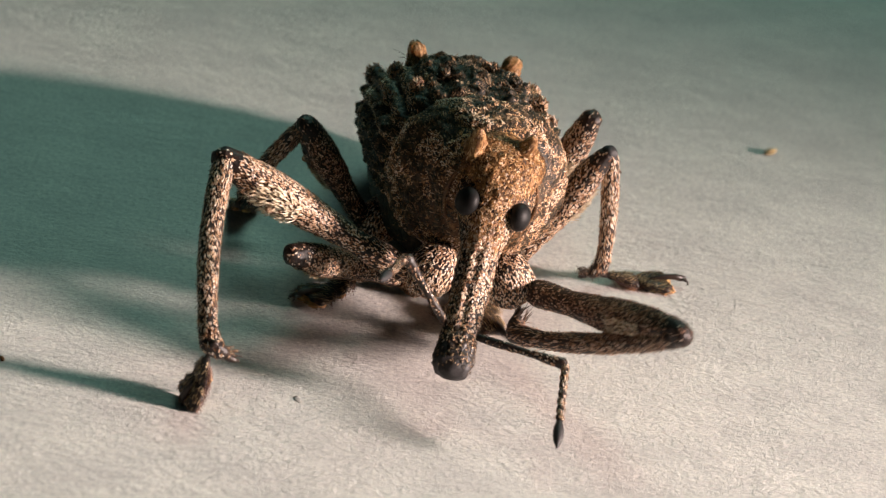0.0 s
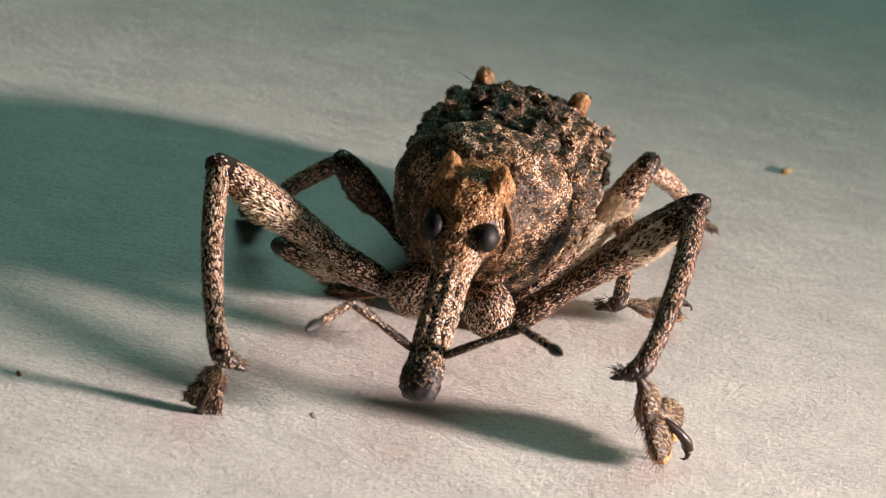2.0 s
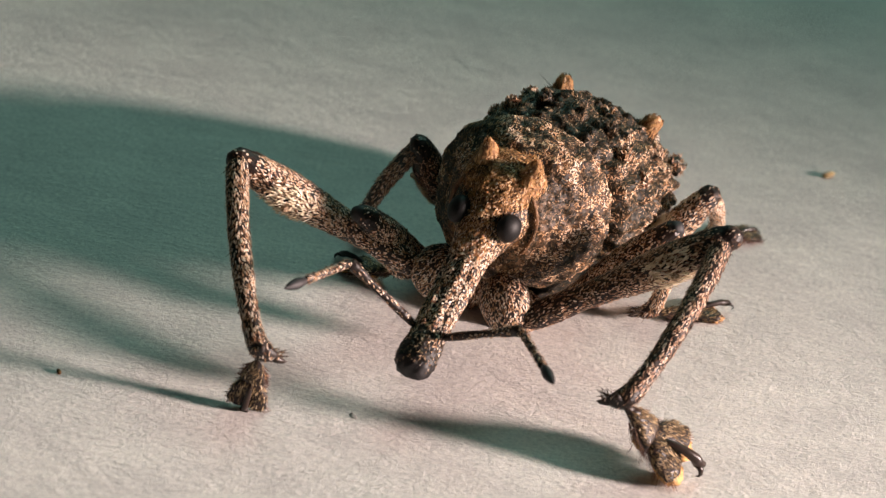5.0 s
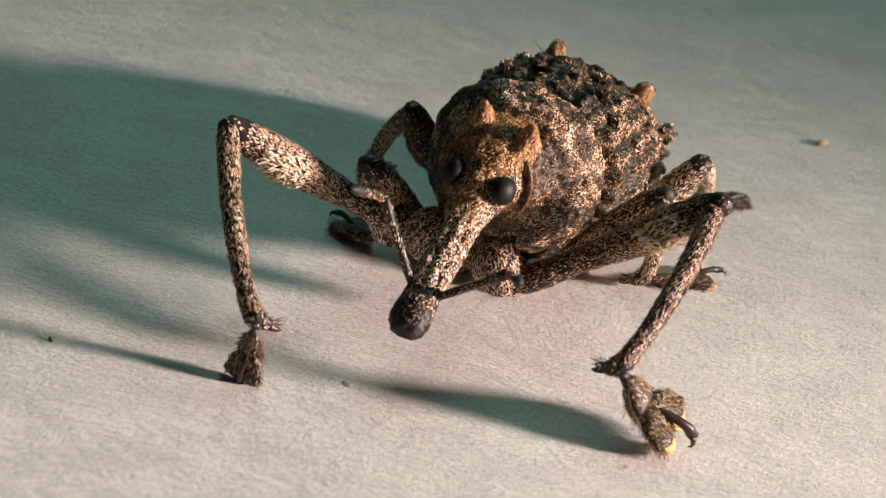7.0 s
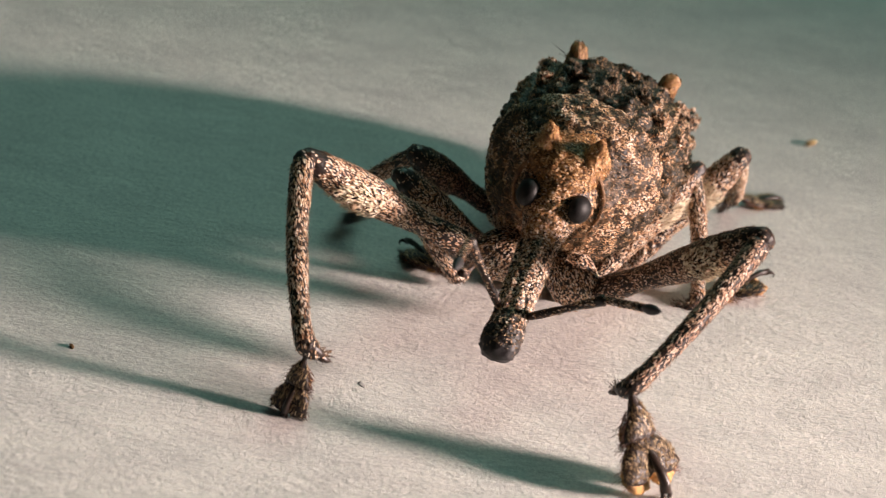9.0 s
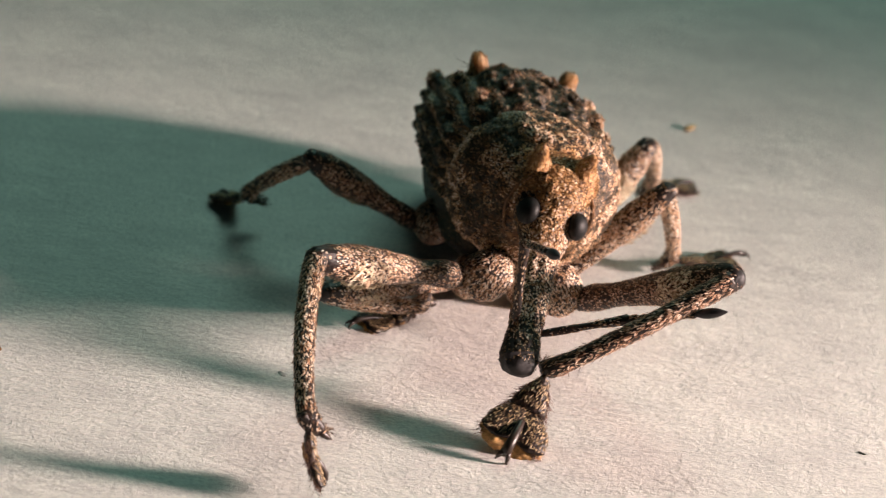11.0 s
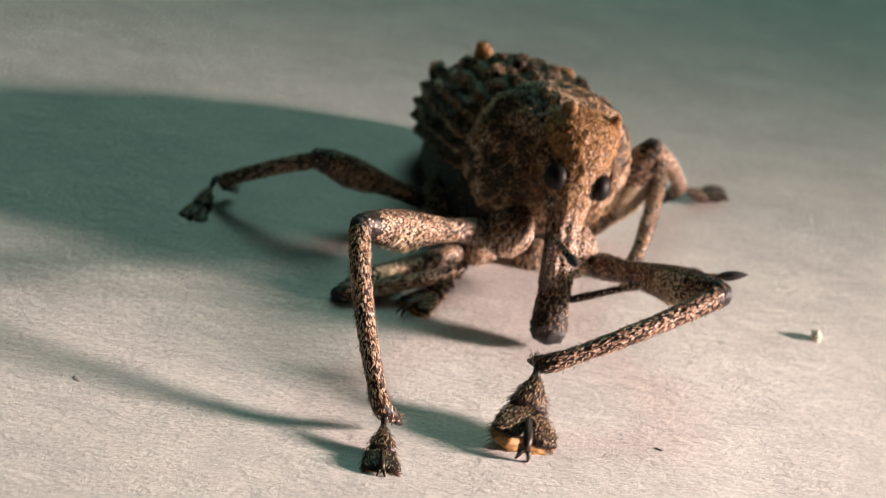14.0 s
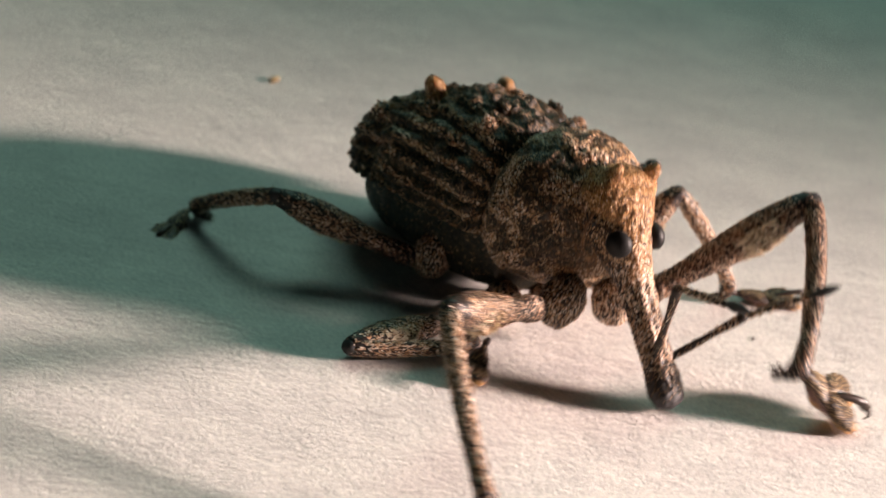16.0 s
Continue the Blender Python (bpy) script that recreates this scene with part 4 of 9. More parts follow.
    walk(head, [
        (0, mm(0.00, -0.90, -2.00, -9.6, 45.4, -103.4)),  (0.25, mm(0.00, -0.90, -2.00, -8.9, 45.6, -102.3)),  (0.5, mm(0.00, -0.90, -2.00, -8.0, 45.4, -101.1)),
        (0.75, mm(0.00, -0.90, -2.00, -6.6, 41.9, -99.8)),  (1, mm(0.00, -0.90, -2.00, -5.2, 38.6, -98.4)),  (1.25, mm(0.00, -0.90, -2.00, -3.8, 39.6, -95.9)),
        (1.5, mm(0.00, -0.90, -2.00, -2.0, 41.0, -93.1)),  (1.75, mm(0.00, -0.90, -2.00, 0.2, 40.6, -89.7)),  (2, mm(0.00, -0.90, -2.00, 2.2, 40.1, -86.5)),
        (2.25, mm(0.00, -0.90, -2.00, 3.3, 42.1, -85.2)),  (2.5, mm(0.00, -0.90, -2.00, 4.1, 44.0, -84.1)),  (2.75, mm(0.00, -0.90, -2.00, 4.3, 44.2, -83.8)),
        (3, mm(0.00, -0.90, -2.00, 4.4, 43.9, -83.7)),  (3.25, mm(0.00, -0.90, -2.00, 4.5, 42.0, -83.3)),  (3.5, mm(0.00, -0.90, -2.00, 4.5, 40.3, -83.0)),
        (4.2, mm(0.00, -0.90, -2.00, 4.1, 40.4, -83.6)),  (4.75, mm(0.00, -0.90, -2.00, 3.7, 40.9, -84.4)),  (5.3, mm(0.00, -0.90, -2.00, 3.2, 41.4, -85.2)),
        (6, mm(0.00, -0.90, -2.00, 2.8, 41.8, -85.8)),  (6.25, mm(0.00, -0.90, -2.00, 2.8, 41.7, -85.7)),  (6.5, mm(0.00, -0.90, -2.00, 3.0, 41.4, -85.5)),
        (6.75, mm(0.00, -0.90, -2.00, 3.4, 40.5, -84.8)),  (7, mm(0.00, -0.90, -2.00, 3.8, 39.6, -84.1)),  (7.25, mm(0.00, -0.90, -2.00, 3.3, 40.4, -84.9)),
        (7.5, mm(0.00, -0.90, -2.00, 3.0, 41.4, -85.4)),  (7.75, mm(0.00, -0.90, -2.00, 4.7, 41.5, -83.0)),  (8, mm(0.00, -0.90, -2.00, 6.5, 41.5, -80.3)),
        (8.2, mm(0.00, -0.90, -2.00, 6.8, 40.7, -79.6)),  (8.7, mm(0.00, -0.90, -2.00, 3.5, 39.9, -84.6)),  (9.25, mm(0.00, -0.90, -2.00, -1.8, 38.1, -93.0)),
        (9.8, mm(0.00, -0.90, -2.00, -6.4, 35.9, -100.8)),  (10.3, mm(0.00, -0.90, -2.00, -8.6, 34.4, -105.0)),  (10.5, mm(0.00, -0.90, -2.00, -7.2, 36.3, -102.1)),
        (10.75, mm(0.00, -0.90, -2.00, -6.2, 36.5, -100.4)),  (11, mm(0.00, -0.90, -2.00, -5.5, 36.6, -99.1)),  (11.25, mm(0.00, -0.90, -2.00, -5.9, 36.7, -99.9)),
        (11.5, mm(0.00, -0.90, -2.00, -6.3, 37.0, -100.5)),  (11.75, mm(0.00, -0.90, -2.00, -4.8, 37.5, -97.9)),  (12, mm(0.00, -0.90, -2.00, -2.8, 38.5, -94.6)),
        (12.3, mm(0.00, -0.90, -2.00, 3.1, 45.8, -85.6)),  (12.5, mm(0.00, -0.90, -2.00, 3.8, 43.2, -84.5)),  (12.75, mm(0.00, -0.90, -2.00, 4.4, 45.9, -83.9)),
        (13, mm(0.00, -0.90, -2.00, 4.8, 49.0, -83.7)),  (13.25, mm(0.00, -0.90, -2.00, 2.3, 51.0, -87.0)),  (13.5, mm(0.00, -0.90, -2.00, -0.3, 53.1, -90.4)),
        (13.75, mm(0.00, -0.90, -2.00, 2.0, 57.6, -87.7)),  (14, mm(0.00, -0.90, -2.00, 4.4, 60.9, -85.0)),  (14.25, mm(0.00, -0.90, -2.00, -2.2, 53.5, -92.8)),
        (14.5, mm(0.00, -0.90, -2.00, -6.2, 44.8, -98.8)),  (14.75, mm(0.00, -0.90, -2.00, -7.7, 39.2, -102.0)),  (15, mm(0.00, -0.90, -2.00, -8.2, 35.2, -104.0)),
        (15.25, mm(0.00, -0.90, -2.00, -7.3, 39.8, -101.3)),  (15.5, mm(0.00, -0.90, -2.00, -4.8, 45.4, -96.8)),  (15.75, mm(0.00, -0.90, -2.00, 2.2, 49.0, -87.1)),
        (16, mm(0.00, -0.90, -2.00, 11.4, 51.4, -75.5))])
    walk(legs["FL"][0], [
        (0, mm(-2.55, -0.10, -5.65, 55.1, -22.7, 176.9)),  (0.25, mm(-2.55, -0.10, -5.65, 54.6, -24.6, -178.8)),  (0.5, mm(-2.55, -0.10, -5.65, 54.7, -26.0, -175.2)),
        (0.75, mm(-2.55, -0.10, -5.65, 58.6, -26.5, -177.1)),  (1, mm(-2.55, -0.10, -5.65, 61.8, -27.7, -177.6)),  (1.25, mm(-2.55, -0.10, -5.65, 62.0, -29.7, -170.9)),
        (1.5, mm(-2.55, -0.10, -5.65, 61.5, -30.6, -165.0)),  (1.75, mm(-2.55, -0.10, -5.65, 61.0, -29.9, -164.5)),  (2, mm(-2.55, -0.10, -5.65, 59.6, -29.1, -162.5)),
        (2.25, mm(-2.55, -0.10, -5.65, 55.9, -27.5, -152.7)),  (2.5, mm(-2.55, -0.10, -5.65, 54.3, -23.7, -146.4)),  (2.75, mm(-2.55, -0.10, -5.65, 55.5, -18.8, -137.5)),
        (3, mm(-2.55, -0.10, -5.65, 58.0, -13.9, -132.0)),  (3.25, mm(-2.55, -0.10, -5.65, 58.7, -17.9, -136.5)),  (3.5, mm(-2.55, -0.10, -5.65, 59.8, -21.5, -143.4)),
        (4.2, mm(-2.55, -0.10, -5.65, 60.1, -21.4, -145.1)),  (4.75, mm(-2.55, -0.10, -5.65, 60.3, -20.8, -145.9)),  (5.3, mm(-2.55, -0.10, -5.65, 60.4, -20.0, -146.4)),
        (6, mm(-2.55, -0.10, -5.65, 60.4, -19.3, -146.6)),  (6.25, mm(-2.55, -0.10, -5.65, 60.2, -19.4, -146.1)),  (6.5, mm(-2.55, -0.10, -5.65, 59.8, -19.4, -145.3)),
        (6.75, mm(-2.55, -0.10, -5.65, 59.9, -18.7, -144.5)),  (7, mm(-2.55, -0.10, -5.65, 59.9, -18.3, -143.7)),  (7.25, mm(-2.55, -0.10, -5.65, 60.1, -20.5, -143.8)),
        (7.5, mm(-2.55, -0.10, -5.65, 60.4, -22.8, -143.7)),  (7.75, mm(-2.55, -0.10, -5.65, 60.7, -23.1, -141.4)),  (8, mm(-2.55, -0.10, -5.65, 60.9, -23.0, -139.7)),
        (8.2, mm(-2.55, -0.10, -5.65, 58.6, -23.4, -144.5)),  (8.7, mm(-2.55, -0.10, -5.65, 56.4, -22.8, -146.6)),  (9.25, mm(-2.55, -0.10, -5.65, 55.1, -18.5, -153.5)),
        (9.8, mm(-2.55, -0.10, -5.65, 51.2, -12.9, -163.0)),  (10.3, mm(-2.55, -0.10, -5.65, 48.5, -9.2, -168.9)),  (10.5, mm(-2.55, -0.10, -5.65, 51.2, -9.2, -167.5)),
        (10.75, mm(-2.55, -0.10, -5.65, 54.3, -9.7, -154.6)),  (11, mm(-2.55, -0.10, -5.65, 56.4, -9.5, -146.0)),  (11.25, mm(-2.55, -0.10, -5.65, 55.7, -14.4, -151.9)),
        (11.5, mm(-2.55, -0.10, -5.65, 53.9, -18.2, -162.6)),  (11.75, mm(-2.55, -0.10, -5.65, 51.3, -19.5, -166.8)),  (12, mm(-2.55, -0.10, -5.65, 49.5, -20.8, -169.2)),
        (12.3, mm(-2.55, -0.10, -5.65, 54.5, -18.0, -178.3)),  (12.5, mm(-2.55, -0.10, -5.65, 55.6, -16.1, -178.5)),  (12.75, mm(-2.55, -0.10, -5.65, 55.2, -22.2, -158.5)),
        (13, mm(-2.55, -0.10, -5.65, 54.3, -21.5, -146.4)),  (13.25, mm(-2.55, -0.10, -5.65, 49.4, -6.0, -141.8)),  (13.5, mm(-2.55, -0.10, -5.65, 45.0, 10.2, -141.9)),
        (13.75, mm(-2.55, -0.10, -5.65, 44.1, 6.4, -141.5)),  (14, mm(-2.55, -0.10, -5.65, 44.6, 0.3, -142.6)),  (14.25, mm(-2.55, -0.10, -5.65, 44.2, -2.0, -154.3)),
        (14.5, mm(-2.55, -0.10, -5.65, 42.1, -3.3, -169.7)),  (14.75, mm(-2.55, -0.10, -5.65, 44.0, -8.4, -176.1)),  (15, mm(-2.55, -0.10, -5.65, 45.2, -13.3, 177.0)),
        (15.25, mm(-2.55, -0.10, -5.65, 42.9, -12.0, 161.4)),  (15.5, mm(-2.55, -0.10, -5.65, 39.9, -11.0, 153.6)),  (15.75, mm(-2.55, -0.10, -5.65, 45.0, -11.9, 175.9)),
        (16, mm(-2.55, -0.10, -5.65, 44.6, -9.9, -158.6))])
    walk(legs["FL"][1], [
        (0, mm(-10.58, 0.34, -2.29, 72.5, 36.7, -91.3)),  (0.25, mm(-10.51, -0.27, -2.01, 70.5, 37.4, -87.9)),  (0.5, mm(-10.42, -0.76, -1.80, 69.5, 37.7, -84.2)),
        (0.75, mm(-10.24, -0.49, -1.81, 71.6, 35.8, -79.7)),  (1, mm(-10.04, -0.41, -1.72, 72.2, 34.3, -75.3)),  (1.25, mm(-9.86, -1.27, -1.42, 69.0, 34.1, -71.2)),
        (1.5, mm(-9.80, -2.04, -1.20, 67.3, 34.3, -67.4)),  (1.75, mm(-9.83, -2.12, -1.31, 68.0, 34.5, -67.1)),  (2, mm(-9.79, -2.38, -1.42, 68.2, 35.1, -66.6)),
        (2.25, mm(-9.49, -3.67, -1.59, 67.8, 36.8, -61.9)),  (2.5, mm(-9.42, -4.66, -2.04, 71.7, 37.7, -54.9)),  (2.75, mm(-8.75, -5.79, -2.78, 74.8, 35.3, -46.8)),
        (3, mm(-8.36, -6.55, -3.50, 79.6, 32.5, -39.2)),  (3.25, mm(-8.67, -5.90, -2.93, 77.4, 32.9, -41.4)),  (3.5, mm(-9.12, -4.97, -2.42, 76.1, 33.4, -44.6)),
        (4.2, mm(-9.27, -4.79, -2.44, 76.7, 33.3, -45.2)),  (4.75, mm(-9.37, -4.72, -2.52, 77.4, 33.0, -45.4)),  (5.3, mm(-9.45, -4.68, -2.64, 78.3, 32.7, -45.6)),
        (6, mm(-9.51, -4.69, -2.72, 78.9, 32.5, -45.6)),  (6.25, mm(-9.48, -4.75, -2.72, 78.7, 32.7, -45.5)),  (6.5, mm(-9.43, -4.86, -2.71, 78.5, 33.0, -45.3)),
        (6.75, mm(-9.38, -4.97, -2.81, 79.2, 32.7, -44.3)),  (7, mm(-9.33, -5.07, -2.87, 79.6, 32.7, -43.3)),  (7.25, mm(-9.23, -4.99, -2.56, 77.6, 33.0, -43.6)),
        (7.5, mm(-9.12, -4.93, -2.22, 75.3, 33.4, -44.0)),  (7.75, mm(-8.92, -5.18, -2.17, 74.3, 32.9, -43.0)),  (8, mm(-8.78, -5.38, -2.18, 73.4, 32.3, -42.8)),
        (8.2, mm(-9.22, -4.87, -2.10, 71.5, 33.6, -51.7)),  (8.7, mm(-9.41, -4.61, -2.20, 69.8, 34.3, -58.8)),  (9.25, mm(-10.18, -3.91, -2.79, 71.3, 34.1, -69.6)),
        (9.8, mm(-10.85, -2.64, -3.66, 76.0, 37.7, -79.2)),  (10.3, mm(-11.14, -1.79, -4.23, 79.0, 40.4, -85.0)),  (10.5, mm(-11.13, -2.00, -4.22, 70.3, 34.4, -98.2)),
        (10.75, mm(-10.48, -3.86, -4.15, 65.6, 27.4, -95.5)),  (11, mm(-9.80, -4.99, -4.18, 64.6, 23.4, -91.6)),  (11.25, mm(-10.21, -4.19, -3.42, 64.4, 26.5, -88.4)),
        (11.5, mm(-10.59, -2.62, -2.88, 68.2, 33.4, -84.8)),  (11.75, mm(-10.59, -1.98, -2.73, 68.1, 36.8, -87.5)),  (12, mm(-10.58, -1.63, -2.55, 66.2, 38.3, -91.7)),
        (12.3, mm(-10.98, -0.36, -2.91, 70.4, 33.9, -96.7)),  (12.5, mm(-11.02, -0.32, -3.20, 71.4, 32.4, -97.9)),  (12.75, mm(-10.21, -3.12, -2.29, 59.4, 27.1, -91.7)),
        (13, mm(-9.49, -4.71, -2.37, 57.1, 24.8, -85.8)),  (13.25, mm(-9.64, -5.69, -4.71, 64.2, 31.9, -87.1)),  (13.5, mm(-9.57, -5.61, -7.26, 73.0, 42.4, -86.6)),
        (13.75, mm(-9.57, -5.68, -6.66, 74.6, 43.4, -79.8)),  (14, mm(-9.71, -5.57, -5.69, 76.0, 42.9, -73.0)),  (14.25, mm(-10.61, -3.97, -5.33, 84.1, 44.9, -70.6)),
        (14.5, mm(-11.31, -1.70, -5.14, 96.0, 47.1, -68.5)),  (14.75, mm(-11.34, -0.70, -4.35, 97.1, 45.6, -68.1)),  (15, mm(-11.18, 0.35, -3.61, 98.0, 45.2, -68.5)),
        (15.25, mm(-10.77, 2.66, -3.81, 100.4, 46.7, -83.2)),  (15.5, mm(-10.65, 3.92, -3.90, 98.9, 49.7, -95.4)),  (15.75, mm(-11.17, 0.52, -3.83, 79.8, 44.7, -96.6)),
        (16, mm(-10.69, -3.29, -4.13, 58.6, 34.8, -105.6))])
    walk(legs["FL"][2], [
        (0, mm(-10.74, -6.51, -7.40, 115.5, 108.1, -41.2)),  (0.25, mm(-10.26, -7.06, -7.21, 110.1, 107.2, -42.3)),  (0.5, mm(-9.73, -7.49, -7.04, 105.5, 106.4, -43.0)),
        (0.75, mm(-9.00, -7.27, -6.77, 98.5, 104.7, -47.3)),  (1, mm(-8.28, -7.12, -6.45, 45.7, 103.5, -51.4)),  (1.25, mm(-7.61, -7.90, -6.15, 99.7, 104.1, -36.5)),
        (1.5, mm(-7.09, -8.55, -6.01, 109.2, 105.2, -20.1)),  (1.75, mm(-7.09, -8.60, -6.14, 107.2, 104.9, -23.7)),  (2, mm(-7.03, -8.77, -6.31, 56.5, 104.8, -30.8)),
        (2.25, mm(-6.26, -9.72, -6.70, 47.8, 104.6, -34.7)),  (2.5, mm(-5.46, -10.28, -7.34, 47.8, 101.1, -29.2)),  (2.75, mm(-3.95, -10.91, -7.75, 12.5, 99.9, -59.9)),
        (3, mm(-2.70, -11.16, -8.14, -37.6, 96.2, -105.8)),  (3.25, mm(-3.27, -10.66, -7.59, -26.6, 97.9, -96.0)),  (3.5, mm(-4.05, -9.97, -7.12, -17.5, 98.4, -88.7)),
        (4.2, mm(-4.23, -9.85, -7.12, -13.3, 98.1, -85.3)),  (4.75, mm(-4.34, -9.82, -7.18, -6.2, 97.9, -78.8)),  (5.3, mm(-4.41, -9.82, -7.27, -0.8, 97.9, -73.9)),
        (6, mm(-4.45, -9.86, -7.34, 5.0, 97.5, -68.5)),  (6.25, mm(-4.42, -9.91, -7.35, 3.6, 96.5, -70.1)),  (6.5, mm(-4.36, -9.98, -7.38, 21.5, 95.2, -74.2)),
        (6.75, mm(-4.22, -10.01, -7.45, 2.3, 94.9, -89.8)),  (7, mm(-4.08, -10.02, -7.50, -13.7, 94.7, -103.1)),  (7.25, mm(-4.03, -9.95, -7.22, -5.6, 95.6, -78.1)),
        (7.5, mm(-3.97, -9.90, -6.94, 13.9, 97.0, -58.0)),  (7.75, mm(-3.65, -10.09, -6.83, 17.3, 96.9, -52.9)),  (8, mm(-3.45, -10.31, -6.77, 24.8, 96.1, -43.9)),
        (8.2, mm(-4.77, -10.51, -6.88, 102.0, 96.7, 7.7)),  (8.7, mm(-5.72, -10.70, -7.06, 85.6, 96.5, -17.6)),  (9.25, mm(-7.68, -10.65, -7.67, 9.2, 69.8, -93.2)),
        (9.8, mm(-9.58, -9.32, -8.93, 16.0, 57.1, -95.1)),  (10.3, mm(-10.57, -8.28, -9.78, 18.2, 50.0, -97.8)),  (10.5, mm(-12.15, -9.03, -9.08, 17.7, 48.0, -84.0)),
        (10.75, mm(-11.21, -11.47, -8.11, 20.5, 56.5, -51.2)),  (11, mm(-10.02, -12.84, -7.58, 8.1, 58.0, 6.0)),  (11.25, mm(-10.00, -11.94, -7.29, 16.2, 56.4, -63.6)),
        (11.5, mm(-9.95, -9.74, -7.59, 5.0, 46.3, -104.9)),  (11.75, mm(-10.30, -8.75, -7.80, 5.7, 32.6, -98.0)),  (12, mm(-10.78, -8.27, -7.79, 6.1, 28.6, -90.9)),
        (12.3, mm(-11.81, -7.45, -7.71, 3.9, 22.5, -100.9)),  (12.5, mm(-12.02, -7.50, -7.80, 5.4, 22.7, -101.3)),  (12.75, mm(-10.43, -10.79, -6.21, 7.0, 51.4, -87.7)),
        (13, mm(-8.91, -12.56, -6.01, -20.1, 73.3, 40.4)),  (13.25, mm(-9.27, -13.17, -9.37, 11.5, 46.2, -101.4)),  (13.5, mm(-9.18, -12.09, -13.20, 11.1, 26.3, -105.2)),
        (13.75, mm(-8.44, -11.96, -12.69, 12.2, 25.3, -100.4)),  (14, mm(-7.83, -11.72, -11.66, 13.8, 28.1, -94.3)),  (14.25, mm(-8.57, -9.77, -11.46, 20.2, 34.2, -93.2)),
        (14.5, mm(-9.15, -7.16, -11.45, 28.2, 41.3, -91.5)),  (14.75, mm(-9.10, -6.27, -10.48, 28.9, 39.9, -90.9)),  (15, mm(-8.99, -5.22, -9.65, 28.3, 38.4, -91.6)),
        (15.25, mm(-10.07, -3.15, -10.01, 25.5, 39.1, -102.8)),  (15.5, mm(-11.17, -1.62, -10.45, 20.7, 34.7, -114.4)),  (15.75, mm(-11.87, -5.48, -9.81, 15.6, 32.4, -110.4)),
        (16, mm(-12.58, -10.04, -9.00, 17.7, 45.2, -88.1))])
